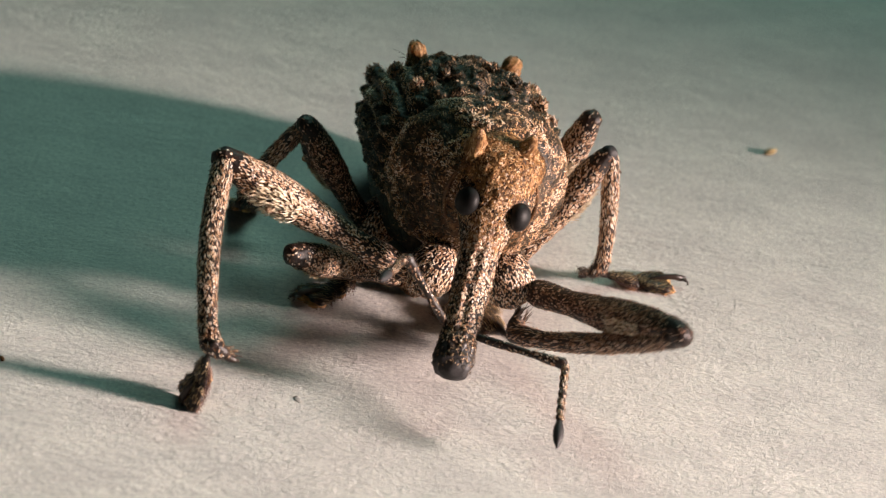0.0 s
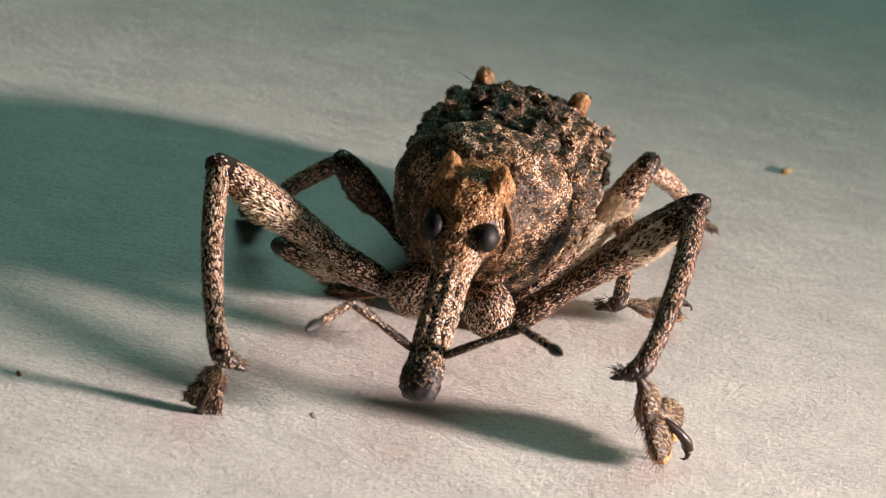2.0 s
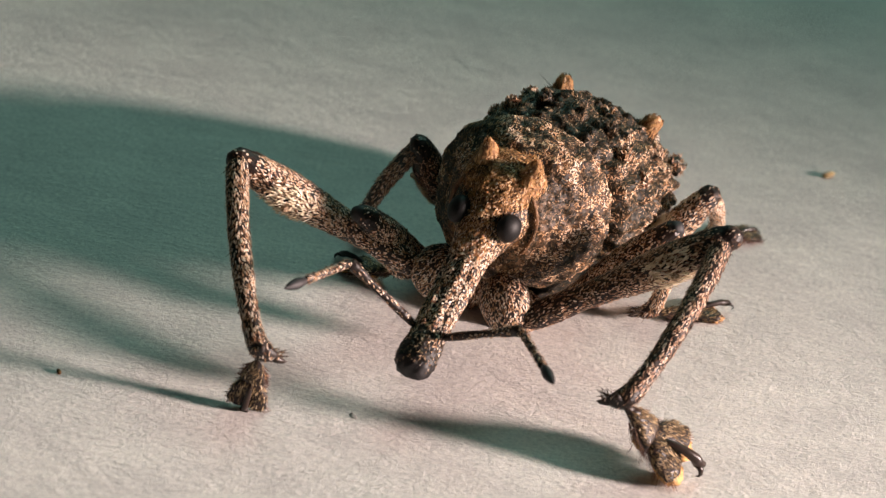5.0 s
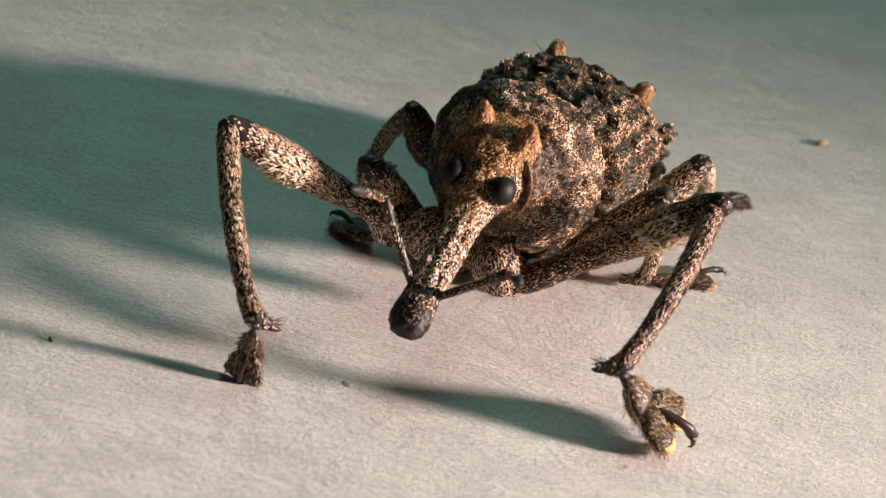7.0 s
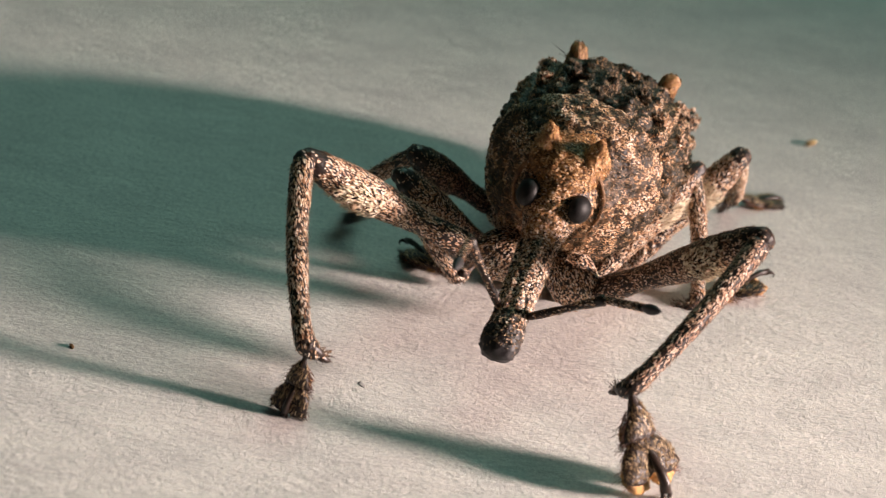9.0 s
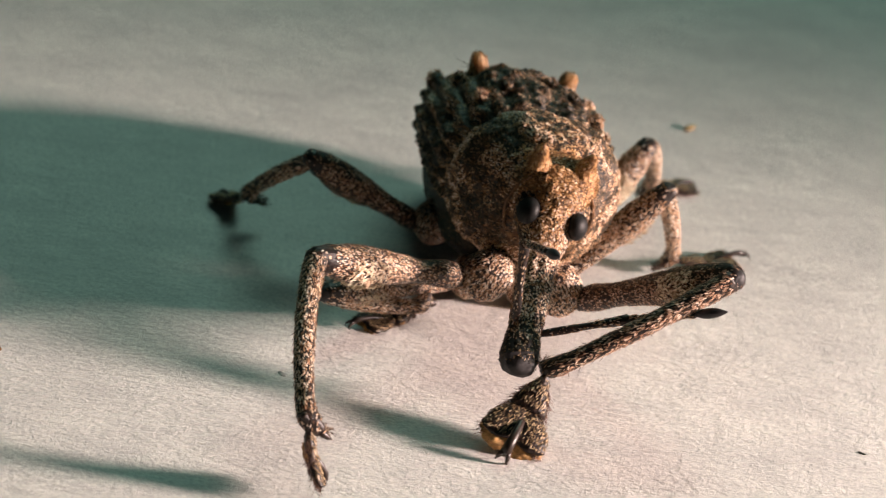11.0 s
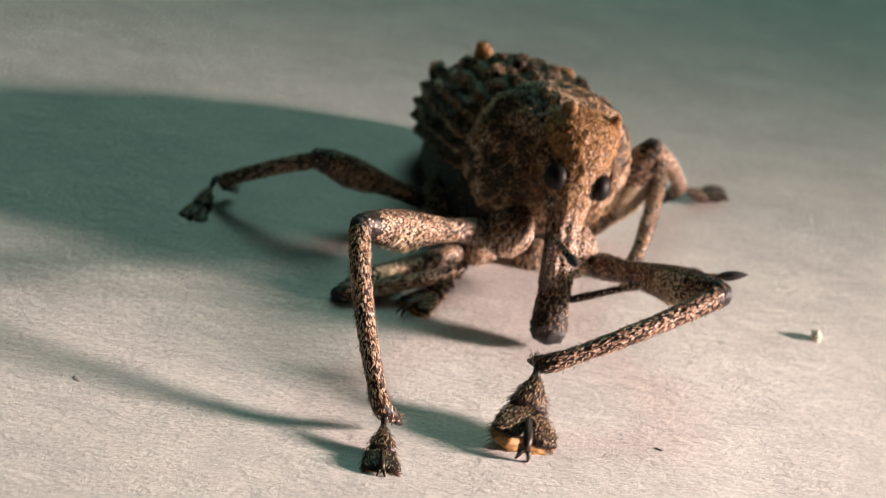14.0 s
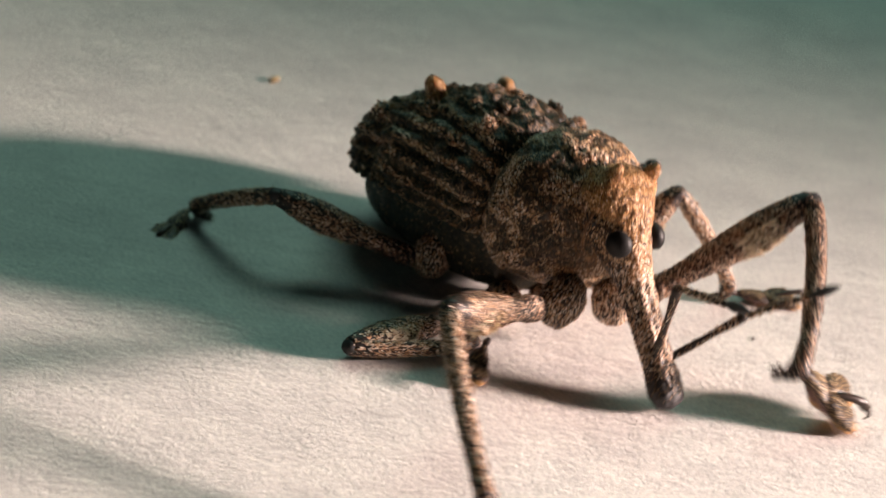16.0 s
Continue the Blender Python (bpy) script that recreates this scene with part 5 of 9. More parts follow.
    walk(legs["FR"][0], [
        (0, mm(2.55, -0.10, -5.65, -34.4, -13.9, -59.0)),  (0.25, mm(2.55, -0.10, -5.65, -25.9, -28.6, -35.3)),  (0.5, mm(2.55, -0.10, -5.65, 24.3, -42.3, -37.3)),
        (0.75, mm(2.55, -0.10, -5.65, -78.6, -38.6, 13.1)),  (1, mm(2.55, -0.10, -5.65, -86.2, -40.8, 20.7)),  (1.25, mm(2.55, -0.10, -5.65, -83.4, -40.1, 24.0)),
        (1.5, mm(2.55, -0.10, -5.65, -79.6, -39.1, 26.2)),  (1.75, mm(2.55, -0.10, -5.65, -80.4, -39.3, 27.4)),  (2, mm(2.55, -0.10, -5.65, -81.2, -39.5, 28.3)),
        (2.25, mm(2.55, -0.10, -5.65, -75.6, -40.2, 28.6)),  (2.5, mm(2.55, -0.10, -5.65, -69.2, -40.7, 29.4)),  (2.75, mm(2.55, -0.10, -5.65, -69.5, -40.1, 31.4)),
        (3, mm(2.55, -0.10, -5.65, -70.5, -39.6, 32.8)),  (3.25, mm(2.55, -0.10, -5.65, -73.5, -38.9, 32.9)),  (3.5, mm(2.55, -0.10, -5.65, -75.9, -38.5, 32.2)),
        (4.2, mm(2.55, -0.10, -5.65, -75.4, -39.4, 29.1)),  (4.75, mm(2.55, -0.10, -5.65, -73.8, -40.5, 25.0)),  (5.3, mm(2.55, -0.10, -5.65, -72.3, -41.1, 21.9)),
        (6, mm(2.55, -0.10, -5.65, -71.1, -41.4, 19.5)),  (6.25, mm(2.55, -0.10, -5.65, -71.3, -41.4, 19.5)),  (6.5, mm(2.55, -0.10, -5.65, -71.6, -41.5, 19.7)),
        (6.75, mm(2.55, -0.10, -5.65, -70.9, -42.4, 18.8)),  (7, mm(2.55, -0.10, -5.65, -70.3, -43.1, 18.2)),  (7.25, mm(2.55, -0.10, -5.65, -70.2, -42.5, 18.1)),
        (7.5, mm(2.55, -0.10, -5.65, -70.0, -41.7, 17.9)),  (7.75, mm(2.55, -0.10, -5.65, -69.8, -41.6, 18.2)),  (8, mm(2.55, -0.10, -5.65, -69.1, -41.7, 16.5)),
        (8.2, mm(2.55, -0.10, -5.65, -64.3, -41.2, -1.6)),  (8.7, mm(2.55, -0.10, -5.65, -61.0, -42.0, -17.6)),  (9.25, mm(2.55, -0.10, -5.65, -58.9, -41.0, -36.4)),
        (9.8, mm(2.55, -0.10, -5.65, -61.7, -37.7, -52.7)),  (10.3, mm(2.55, -0.10, -5.65, -51.1, -35.2, -58.3)),  (10.5, mm(2.55, -0.10, -5.65, -61.1, -36.4, -52.7)),
        (10.75, mm(2.55, -0.10, -5.65, -62.0, -35.3, -54.3)),  (11, mm(2.55, -0.10, -5.65, -62.5, -34.3, -55.6)),  (11.25, mm(2.55, -0.10, -5.65, -69.2, -35.8, -51.7)),
        (11.5, mm(2.55, -0.10, -5.65, -71.0, -36.7, -46.5)),  (11.75, mm(2.55, -0.10, -5.65, -70.1, -31.0, -36.8)),  (12, mm(2.55, -0.10, -5.65, -72.3, -22.3, -18.5)),
        (12.3, mm(2.55, -0.10, -5.65, -70.8, -40.0, -16.9)),  (12.5, mm(2.55, -0.10, -5.65, -71.2, -41.7, -20.7)),  (12.75, mm(2.55, -0.10, -5.65, -67.4, -41.6, -37.8)),
        (13, mm(2.55, -0.10, -5.65, -63.9, -38.0, -52.5)),  (13.25, mm(2.55, -0.10, -5.65, -56.2, -25.0, -67.4)),  (13.5, mm(2.55, -0.10, -5.65, -50.7, -12.2, -72.8)),
        (13.75, mm(2.55, -0.10, -5.65, -52.8, -12.6, -71.9)),  (14, mm(2.55, -0.10, -5.65, -56.8, -14.5, -71.0)),  (14.25, mm(2.55, -0.10, -5.65, -63.1, -15.3, -74.3)),
        (14.5, mm(2.55, -0.10, -5.65, -67.9, -16.2, -77.4)),  (14.75, mm(2.55, -0.10, -5.65, -62.1, -19.1, -72.6)),  (15, mm(2.55, -0.10, -5.65, -54.6, -23.7, -65.9)),
        (15.25, mm(2.55, -0.10, -5.65, -1.6, -42.2, -70.2)),  (15.5, mm(2.55, -0.10, -5.65, 17.7, -60.4, -35.5)),  (15.75, mm(2.55, -0.10, -5.65, -9.0, -52.9, -34.6)),
        (16, mm(2.55, -0.10, -5.65, -62.3, -41.4, -24.4))])
    walk(legs["FR"][1], [
        (0, mm(6.93, -7.39, -3.54, 40.1, 155.5, -50.1)),  (0.25, mm(8.99, -4.67, -1.35, 39.9, 128.5, -15.9)),  (0.5, mm(8.10, -4.33, 0.71, 89.5, 72.1, 69.2)),
        (0.75, mm(8.90, 1.38, -0.44, -58.3, 25.4, -95.2)),  (1, mm(8.60, 2.19, -0.07, -55.6, 23.5, -95.2)),  (1.25, mm(8.53, 2.57, -0.14, -57.6, 25.6, -91.5)),
        (1.5, mm(8.52, 2.84, -0.24, -60.0, 27.9, -88.0)),  (1.75, mm(8.44, 2.95, -0.23, -60.3, 28.2, -88.8)),  (2, mm(8.39, 3.04, -0.19, -60.7, 28.7, -90.1)),
        (2.25, mm(8.37, 3.08, -0.05, -63.6, 33.9, -89.5)),  (2.5, mm(8.35, 3.17, 0.07, -67.1, 39.2, -88.1)),  (2.75, mm(8.27, 3.39, -0.00, -64.8, 37.2, -82.0)),
        (3, mm(8.21, 3.55, -0.09, -62.7, 34.6, -77.2)),  (3.25, mm(8.18, 3.55, -0.24, -64.0, 33.4, -81.8)),  (3.5, mm(8.18, 3.45, -0.35, -65.0, 32.7, -86.7)),
        (4.2, mm(8.27, 3.08, -0.28, -63.6, 32.9, -87.9)),  (4.75, mm(8.38, 2.62, -0.17, -62.0, 33.7, -88.6)),  (5.3, mm(8.45, 2.27, -0.10, -60.9, 34.3, -89.0)),
        (6, mm(8.53, 2.01, -0.06, -60.3, 34.7, -89.4)),  (6.25, mm(8.52, 2.02, -0.05, -60.1, 34.5, -89.4)),  (6.5, mm(8.52, 2.04, -0.03, -60.0, 34.4, -89.3)),
        (6.75, mm(8.50, 1.93, 0.10, -58.6, 34.7, -88.4)),  (7, mm(8.48, 1.85, 0.20, -57.6, 35.0, -87.5)),  (7.25, mm(8.52, 1.85, 0.10, -58.0, 34.6, -87.4)),
        (7.5, mm(8.57, 1.85, -0.02, -58.7, 34.3, -87.4)),  (7.75, mm(8.57, 1.88, -0.03, -57.8, 33.5, -85.3)),  (8, mm(8.62, 1.70, -0.01, -56.6, 32.8, -84.2)),
        (8.2, mm(9.00, -0.28, -0.01, -55.7, 34.3, -96.0)),  (8.7, mm(8.77, -2.07, 0.23, -52.0, 33.9, -104.4)),  (9.25, mm(7.97, -4.09, 0.20, -54.6, 36.9, -124.8)),
        (9.8, mm(6.85, -5.74, -0.17, -57.7, 33.7, -143.7)),  (10.3, mm(6.40, -6.33, -0.49, 87.8, 130.4, -8.0)),  (10.5, mm(6.91, -5.82, -0.34, 100.0, 136.4, 3.0)),
        (10.75, mm(6.81, -6.02, -0.49, 101.0, 137.9, 3.1)),  (11, mm(6.72, -6.18, -0.62, 102.3, 139.3, 4.3)),  (11.25, mm(7.03, -5.76, -0.45, -64.0, 31.9, -157.2)),
        (11.5, mm(7.44, -5.26, -0.35, -59.5, 27.8, -146.3)),  (11.75, mm(8.64, -4.66, -1.08, -57.2, 15.5, -115.5)),  (12, mm(9.80, -2.52, -2.51, -64.3, 10.7, -91.2)),
        (12.3, mm(8.82, -2.01, -0.14, -59.1, 32.1, -121.3)),  (12.5, mm(8.54, -2.37, 0.06, -56.2, 31.3, -122.7)),  (12.75, mm(7.65, -4.06, 0.09, -55.6, 32.7, -135.0)),
        (13, mm(6.79, -5.62, -0.22, -59.2, 33.8, -148.0)),  (13.25, mm(5.69, -7.62, -1.85, -68.2, 35.0, -155.6)),  (13.5, mm(5.15, -8.51, -3.74, 96.6, 140.5, 12.5)),
        (13.75, mm(5.27, -8.42, -3.69, 95.8, 142.3, 10.9)),  (14, mm(5.38, -8.30, -3.40, 97.9, 145.7, 11.1)),  (14.25, mm(4.87, -8.37, -3.30, 99.0, 151.4, 5.4)),
        (14.5, mm(4.40, -8.41, -3.18, 98.3, 154.9, -4.3)),  (14.75, mm(5.08, -8.16, -2.73, 87.9, 147.7, -19.5)),  (15, mm(5.87, -7.54, -2.07, 78.1, 140.9, -25.2)),
        (15.25, mm(4.95, -6.75, 0.75, 91.4, 91.6, 19.7)),  (15.5, mm(6.30, -2.78, 2.46, 10.6, 34.7, -13.9)),  (15.75, mm(7.17, -3.28, 1.76, -9.3, 52.7, -49.4)),
        (16, mm(8.73, -2.91, 0.33, -60.1, 39.4, -125.0))])
    walk(legs["FR"][2], [
        (0, mm(1.76, -1.20, -7.21, -9.6, 1.9, 111.4)),  (0.25, mm(3.87, -3.21, -8.05, 28.3, -10.5, 30.5)),  (0.5, mm(8.98, -2.00, -7.02, -6.9, 18.5, -90.0)),
        (0.75, mm(8.21, -6.31, -4.11, 18.1, 58.5, -42.4)),  (1, mm(7.88, -5.62, -3.49, 43.2, 55.5, 19.7)),  (1.25, mm(8.33, -5.15, -3.84, 42.7, 54.7, 25.9)),
        (1.5, mm(8.78, -4.73, -4.25, 42.1, 55.2, 26.9)),  (1.75, mm(8.60, -4.60, -4.27, 40.2, 52.5, 27.0)),  (2, mm(8.37, -4.47, -4.30, 38.2, 49.4, 26.3)),
        (2.25, mm(8.43, -4.05, -4.83, 35.3, 44.9, 21.1)),  (2.5, mm(8.58, -3.50, -5.37, 32.5, 39.6, 16.4)),  (2.75, mm(9.22, -3.41, -5.20, 30.7, 31.4, 18.0)),
        (3, mm(9.78, -3.38, -4.99, 28.6, 23.6, 19.0)),  (3.25, mm(9.20, -3.57, -4.98, 27.8, 24.0, 20.7)),  (3.5, mm(8.60, -3.79, -5.00, 27.4, 25.4, 22.3)),
        (4.2, mm(8.53, -4.12, -4.95, 28.2, 26.3, 24.7)),  (4.75, mm(8.55, -4.49, -4.91, 29.1, 27.1, 27.3)),  (5.3, mm(8.58, -4.76, -4.89, 29.8, 27.4, 28.8)),
        (6, mm(8.60, -4.97, -4.89, 30.3, 27.5, 29.5)),  (6.25, mm(8.60, -4.98, -4.87, 30.1, 27.2, 29.0)),  (6.5, mm(8.61, -4.98, -4.83, 29.8, 26.9, 28.0)),
        (6.75, mm(8.70, -5.07, -4.75, 29.9, 27.0, 27.1)),  (7, mm(8.78, -5.11, -4.68, 29.9, 27.5, 26.6)),  (7.25, mm(8.83, -5.13, -4.72, 30.2, 29.8, 28.7)),
        (7.5, mm(8.89, -5.13, -4.78, 30.7, 32.6, 31.6)),  (7.75, mm(9.15, -5.13, -4.68, 32.0, 36.3, 34.5)),  (8, mm(9.33, -5.33, -4.57, 33.7, 40.1, 38.0)),
        (8.2, mm(8.27, -7.12, -4.69, 37.5, 44.0, 39.8)),  (8.7, mm(7.02, -8.88, -4.49, 37.3, 50.0, 26.5)),  (9.25, mm(4.04, -9.73, -4.97, 11.2, 48.6, -51.0)),
        (9.8, mm(1.03, -10.02, -4.99, 0.3, 77.3, -91.3)),  (10.3, mm(0.90, -5.57, -7.01, -5.1, 27.4, -112.2)),  (10.5, mm(0.91, -6.14, -6.07, -6.2, 35.9, -108.5)),
        (10.75, mm(0.60, -6.35, -6.10, -9.4, 38.7, -112.2)),  (11, mm(0.37, -6.66, -6.11, -13.5, 41.1, -118.0)),  (11.25, mm(0.34, -8.57, -4.96, -33.7, 58.4, -151.4)),
        (11.5, mm(1.17, -9.44, -4.32, 137.1, 121.1, 9.7)),  (11.75, mm(5.07, -12.14, -3.38, 43.6, 71.2, 0.2)),  (12, mm(9.63, -10.77, -4.06, 25.2, 26.9, 17.9)),
        (12.3, mm(5.14, -8.06, -4.59, 24.2, 31.3, 7.5)),  (12.5, mm(4.68, -8.37, -4.28, 23.5, 31.5, 7.8)),  (12.75, mm(2.72, -8.99, -4.38, 25.2, 32.9, 5.0)),
        (13, mm(0.82, -9.35, -4.93, 26.0, 33.7, -7.5)),  (13.25, mm(-0.80, -10.56, -6.83, 20.1, 35.2, -52.0)),  (13.5, mm(-1.41, -9.96, -9.29, 11.2, 32.5, -81.1)),
        (13.75, mm(-1.48, -9.73, -9.02, 4.5, 35.0, -90.0)),  (14, mm(-1.67, -9.69, -8.30, -1.0, 40.8, -97.6)),  (14.25, mm(-2.66, -9.09, -7.42, -8.0, 58.5, -118.7)),
        (14.5, mm(-3.29, -7.83, -6.80, 126.1, 108.5, -12.9)),  (14.75, mm(-1.99, -5.66, -7.47, -34.4, 40.7, 154.3)),  (15, mm(-0.34, -4.61, -7.65, -25.0, 19.6, 131.5)),
        (15.25, mm(4.75, -6.82, -6.69, -4.3, -20.0, 69.6)),  (15.5, mm(13.14, -4.47, -2.41, 15.0, -8.0, 22.2)),  (15.75, mm(10.53, -7.21, -5.03, 19.4, -15.0, 20.2)),
        (16, mm(5.03, -8.19, -4.96, 32.1, 20.6, -14.3))])
    walk(legs["ML"][0], [
        (0, mm(-1.79, 3.48, -7.43, -61.8, -16.6, -142.9)),  (0.25, mm(-1.79, 3.48, -7.43, -48.4, -22.9, -142.1)),  (0.5, mm(-1.79, 3.48, -7.43, -23.2, -27.7, -141.1)),
        (0.75, mm(-1.79, 3.48, -7.43, -36.1, -24.4, -139.1)),  (1, mm(-1.79, 3.48, -7.43, -49.5, -20.3, -136.5)),  (1.25, mm(-1.79, 3.48, -7.43, -58.9, -21.1, -130.8)),
        (1.5, mm(-1.79, 3.48, -7.43, -63.9, -22.1, -126.2)),  (1.75, mm(-1.79, 3.48, -7.43, -37.7, -22.4, -133.3)),  (2, mm(-1.79, 3.48, -7.43, 87.8, -21.7, -140.3)),
        (2.25, mm(-1.79, 3.48, -7.43, -76.0, -16.3, -137.2)),  (2.5, mm(-1.79, 3.48, -7.43, -80.9, -10.9, -132.3)),  (2.75, mm(-1.79, 3.48, -7.43, -80.4, -11.0, -124.4)),
        (3, mm(-1.79, 3.48, -7.43, -74.4, -13.1, -117.3)),  (3.25, mm(-1.79, 3.48, -7.43, -55.1, -26.3, -120.6)),  (3.5, mm(-1.79, 3.48, -7.43, -43.3, -37.6, -125.0)),
        (4.2, mm(-1.79, 3.48, -7.43, -44.4, -36.3, -122.6)),  (4.75, mm(-1.79, 3.48, -7.43, -47.5, -32.9, -119.3)),  (5.3, mm(-1.79, 3.48, -7.43, -51.2, -29.0, -116.1)),
        (6, mm(-1.79, 3.48, -7.43, -54.4, -25.7, -113.7)),  (6.25, mm(-1.79, 3.48, -7.43, -53.4, -25.4, -114.2)),  (6.5, mm(-1.79, 3.48, -7.43, -50.9, -25.9, -115.0)),
        (6.75, mm(-1.79, 3.48, -7.43, -43.3, -30.8, -115.9)),  (7, mm(-1.79, 3.48, -7.43, -38.5, -36.2, -116.7)),  (7.25, mm(-1.79, 3.48, -7.43, -41.5, -39.1, -116.9)),
        (7.5, mm(-1.79, 3.48, -7.43, -44.8, -41.6, -116.7)),  (7.75, mm(-1.79, 3.48, -7.43, -43.5, -44.6, -114.8)),  (8, mm(-1.79, 3.48, -7.43, -41.8, -47.2, -113.0)),
        (8.2, mm(-1.79, 3.48, -7.43, -41.6, -45.9, -116.2)),  (8.7, mm(-1.79, 3.48, -7.43, -18.6, -39.5, -127.3)),  (9.25, mm(-1.79, 3.48, -7.43, 44.7, -24.6, -144.1)),
        (9.8, mm(-1.79, 3.48, -7.43, 86.7, -7.9, -156.8)),  (10.3, mm(-1.79, 3.48, -7.43, 94.4, 1.1, -162.2)),  (10.5, mm(-1.79, 3.48, -7.43, 96.2, 7.5, -153.9)),
        (10.75, mm(-1.79, 3.48, -7.43, 77.7, 4.3, -149.6)),  (11, mm(-1.79, 3.48, -7.43, 32.0, 0.4, -147.0)),  (11.25, mm(-1.79, 3.48, -7.43, 30.3, -2.1, -151.5)),
        (11.5, mm(-1.79, 3.48, -7.43, 34.4, -4.9, -155.8)),  (11.75, mm(-1.79, 3.48, -7.43, 16.1, -11.5, -150.3)),  (12, mm(-1.79, 3.48, -7.43, -0.3, -18.1, -143.9)),
        (12.3, mm(-1.79, 3.48, -7.43, -14.6, -20.4, -146.0)),  (12.5, mm(-1.79, 3.48, -7.43, -18.7, -21.2, -146.6)),  (12.75, mm(-1.79, 3.48, -7.43, 54.6, -9.2, -152.9)),
        (13, mm(-1.79, 3.48, -7.43, 83.8, 3.9, -158.6)),  (13.25, mm(-1.79, 3.48, -7.43, 84.7, 13.7, -159.1)),  (13.5, mm(-1.79, 3.48, -7.43, 90.3, 21.1, -158.1)),
        (13.75, mm(-1.79, 3.48, -7.43, 100.7, 20.7, -151.0)),  (14, mm(-1.79, 3.48, -7.43, 105.2, 19.9, -146.9)),  (14.25, mm(-1.79, 3.48, -7.43, 67.0, 25.9, -178.7)),
        (14.5, mm(-1.79, 3.48, -7.43, -51.4, 22.4, 145.7)),  (14.75, mm(-1.79, 3.48, -7.43, 91.1, 8.4, 172.4)),  (15, mm(-1.79, 3.48, -7.43, 105.2, -6.6, -161.0)),
        (15.25, mm(-1.79, 3.48, -7.43, 106.1, -10.1, -163.8)),  (15.5, mm(-1.79, 3.48, -7.43, 106.4, -10.9, -169.9)),  (15.75, mm(-1.79, 3.48, -7.43, 96.7, -0.7, -174.4)),
        (16, mm(-1.79, 3.48, -7.43, 80.3, 10.8, -178.7))])
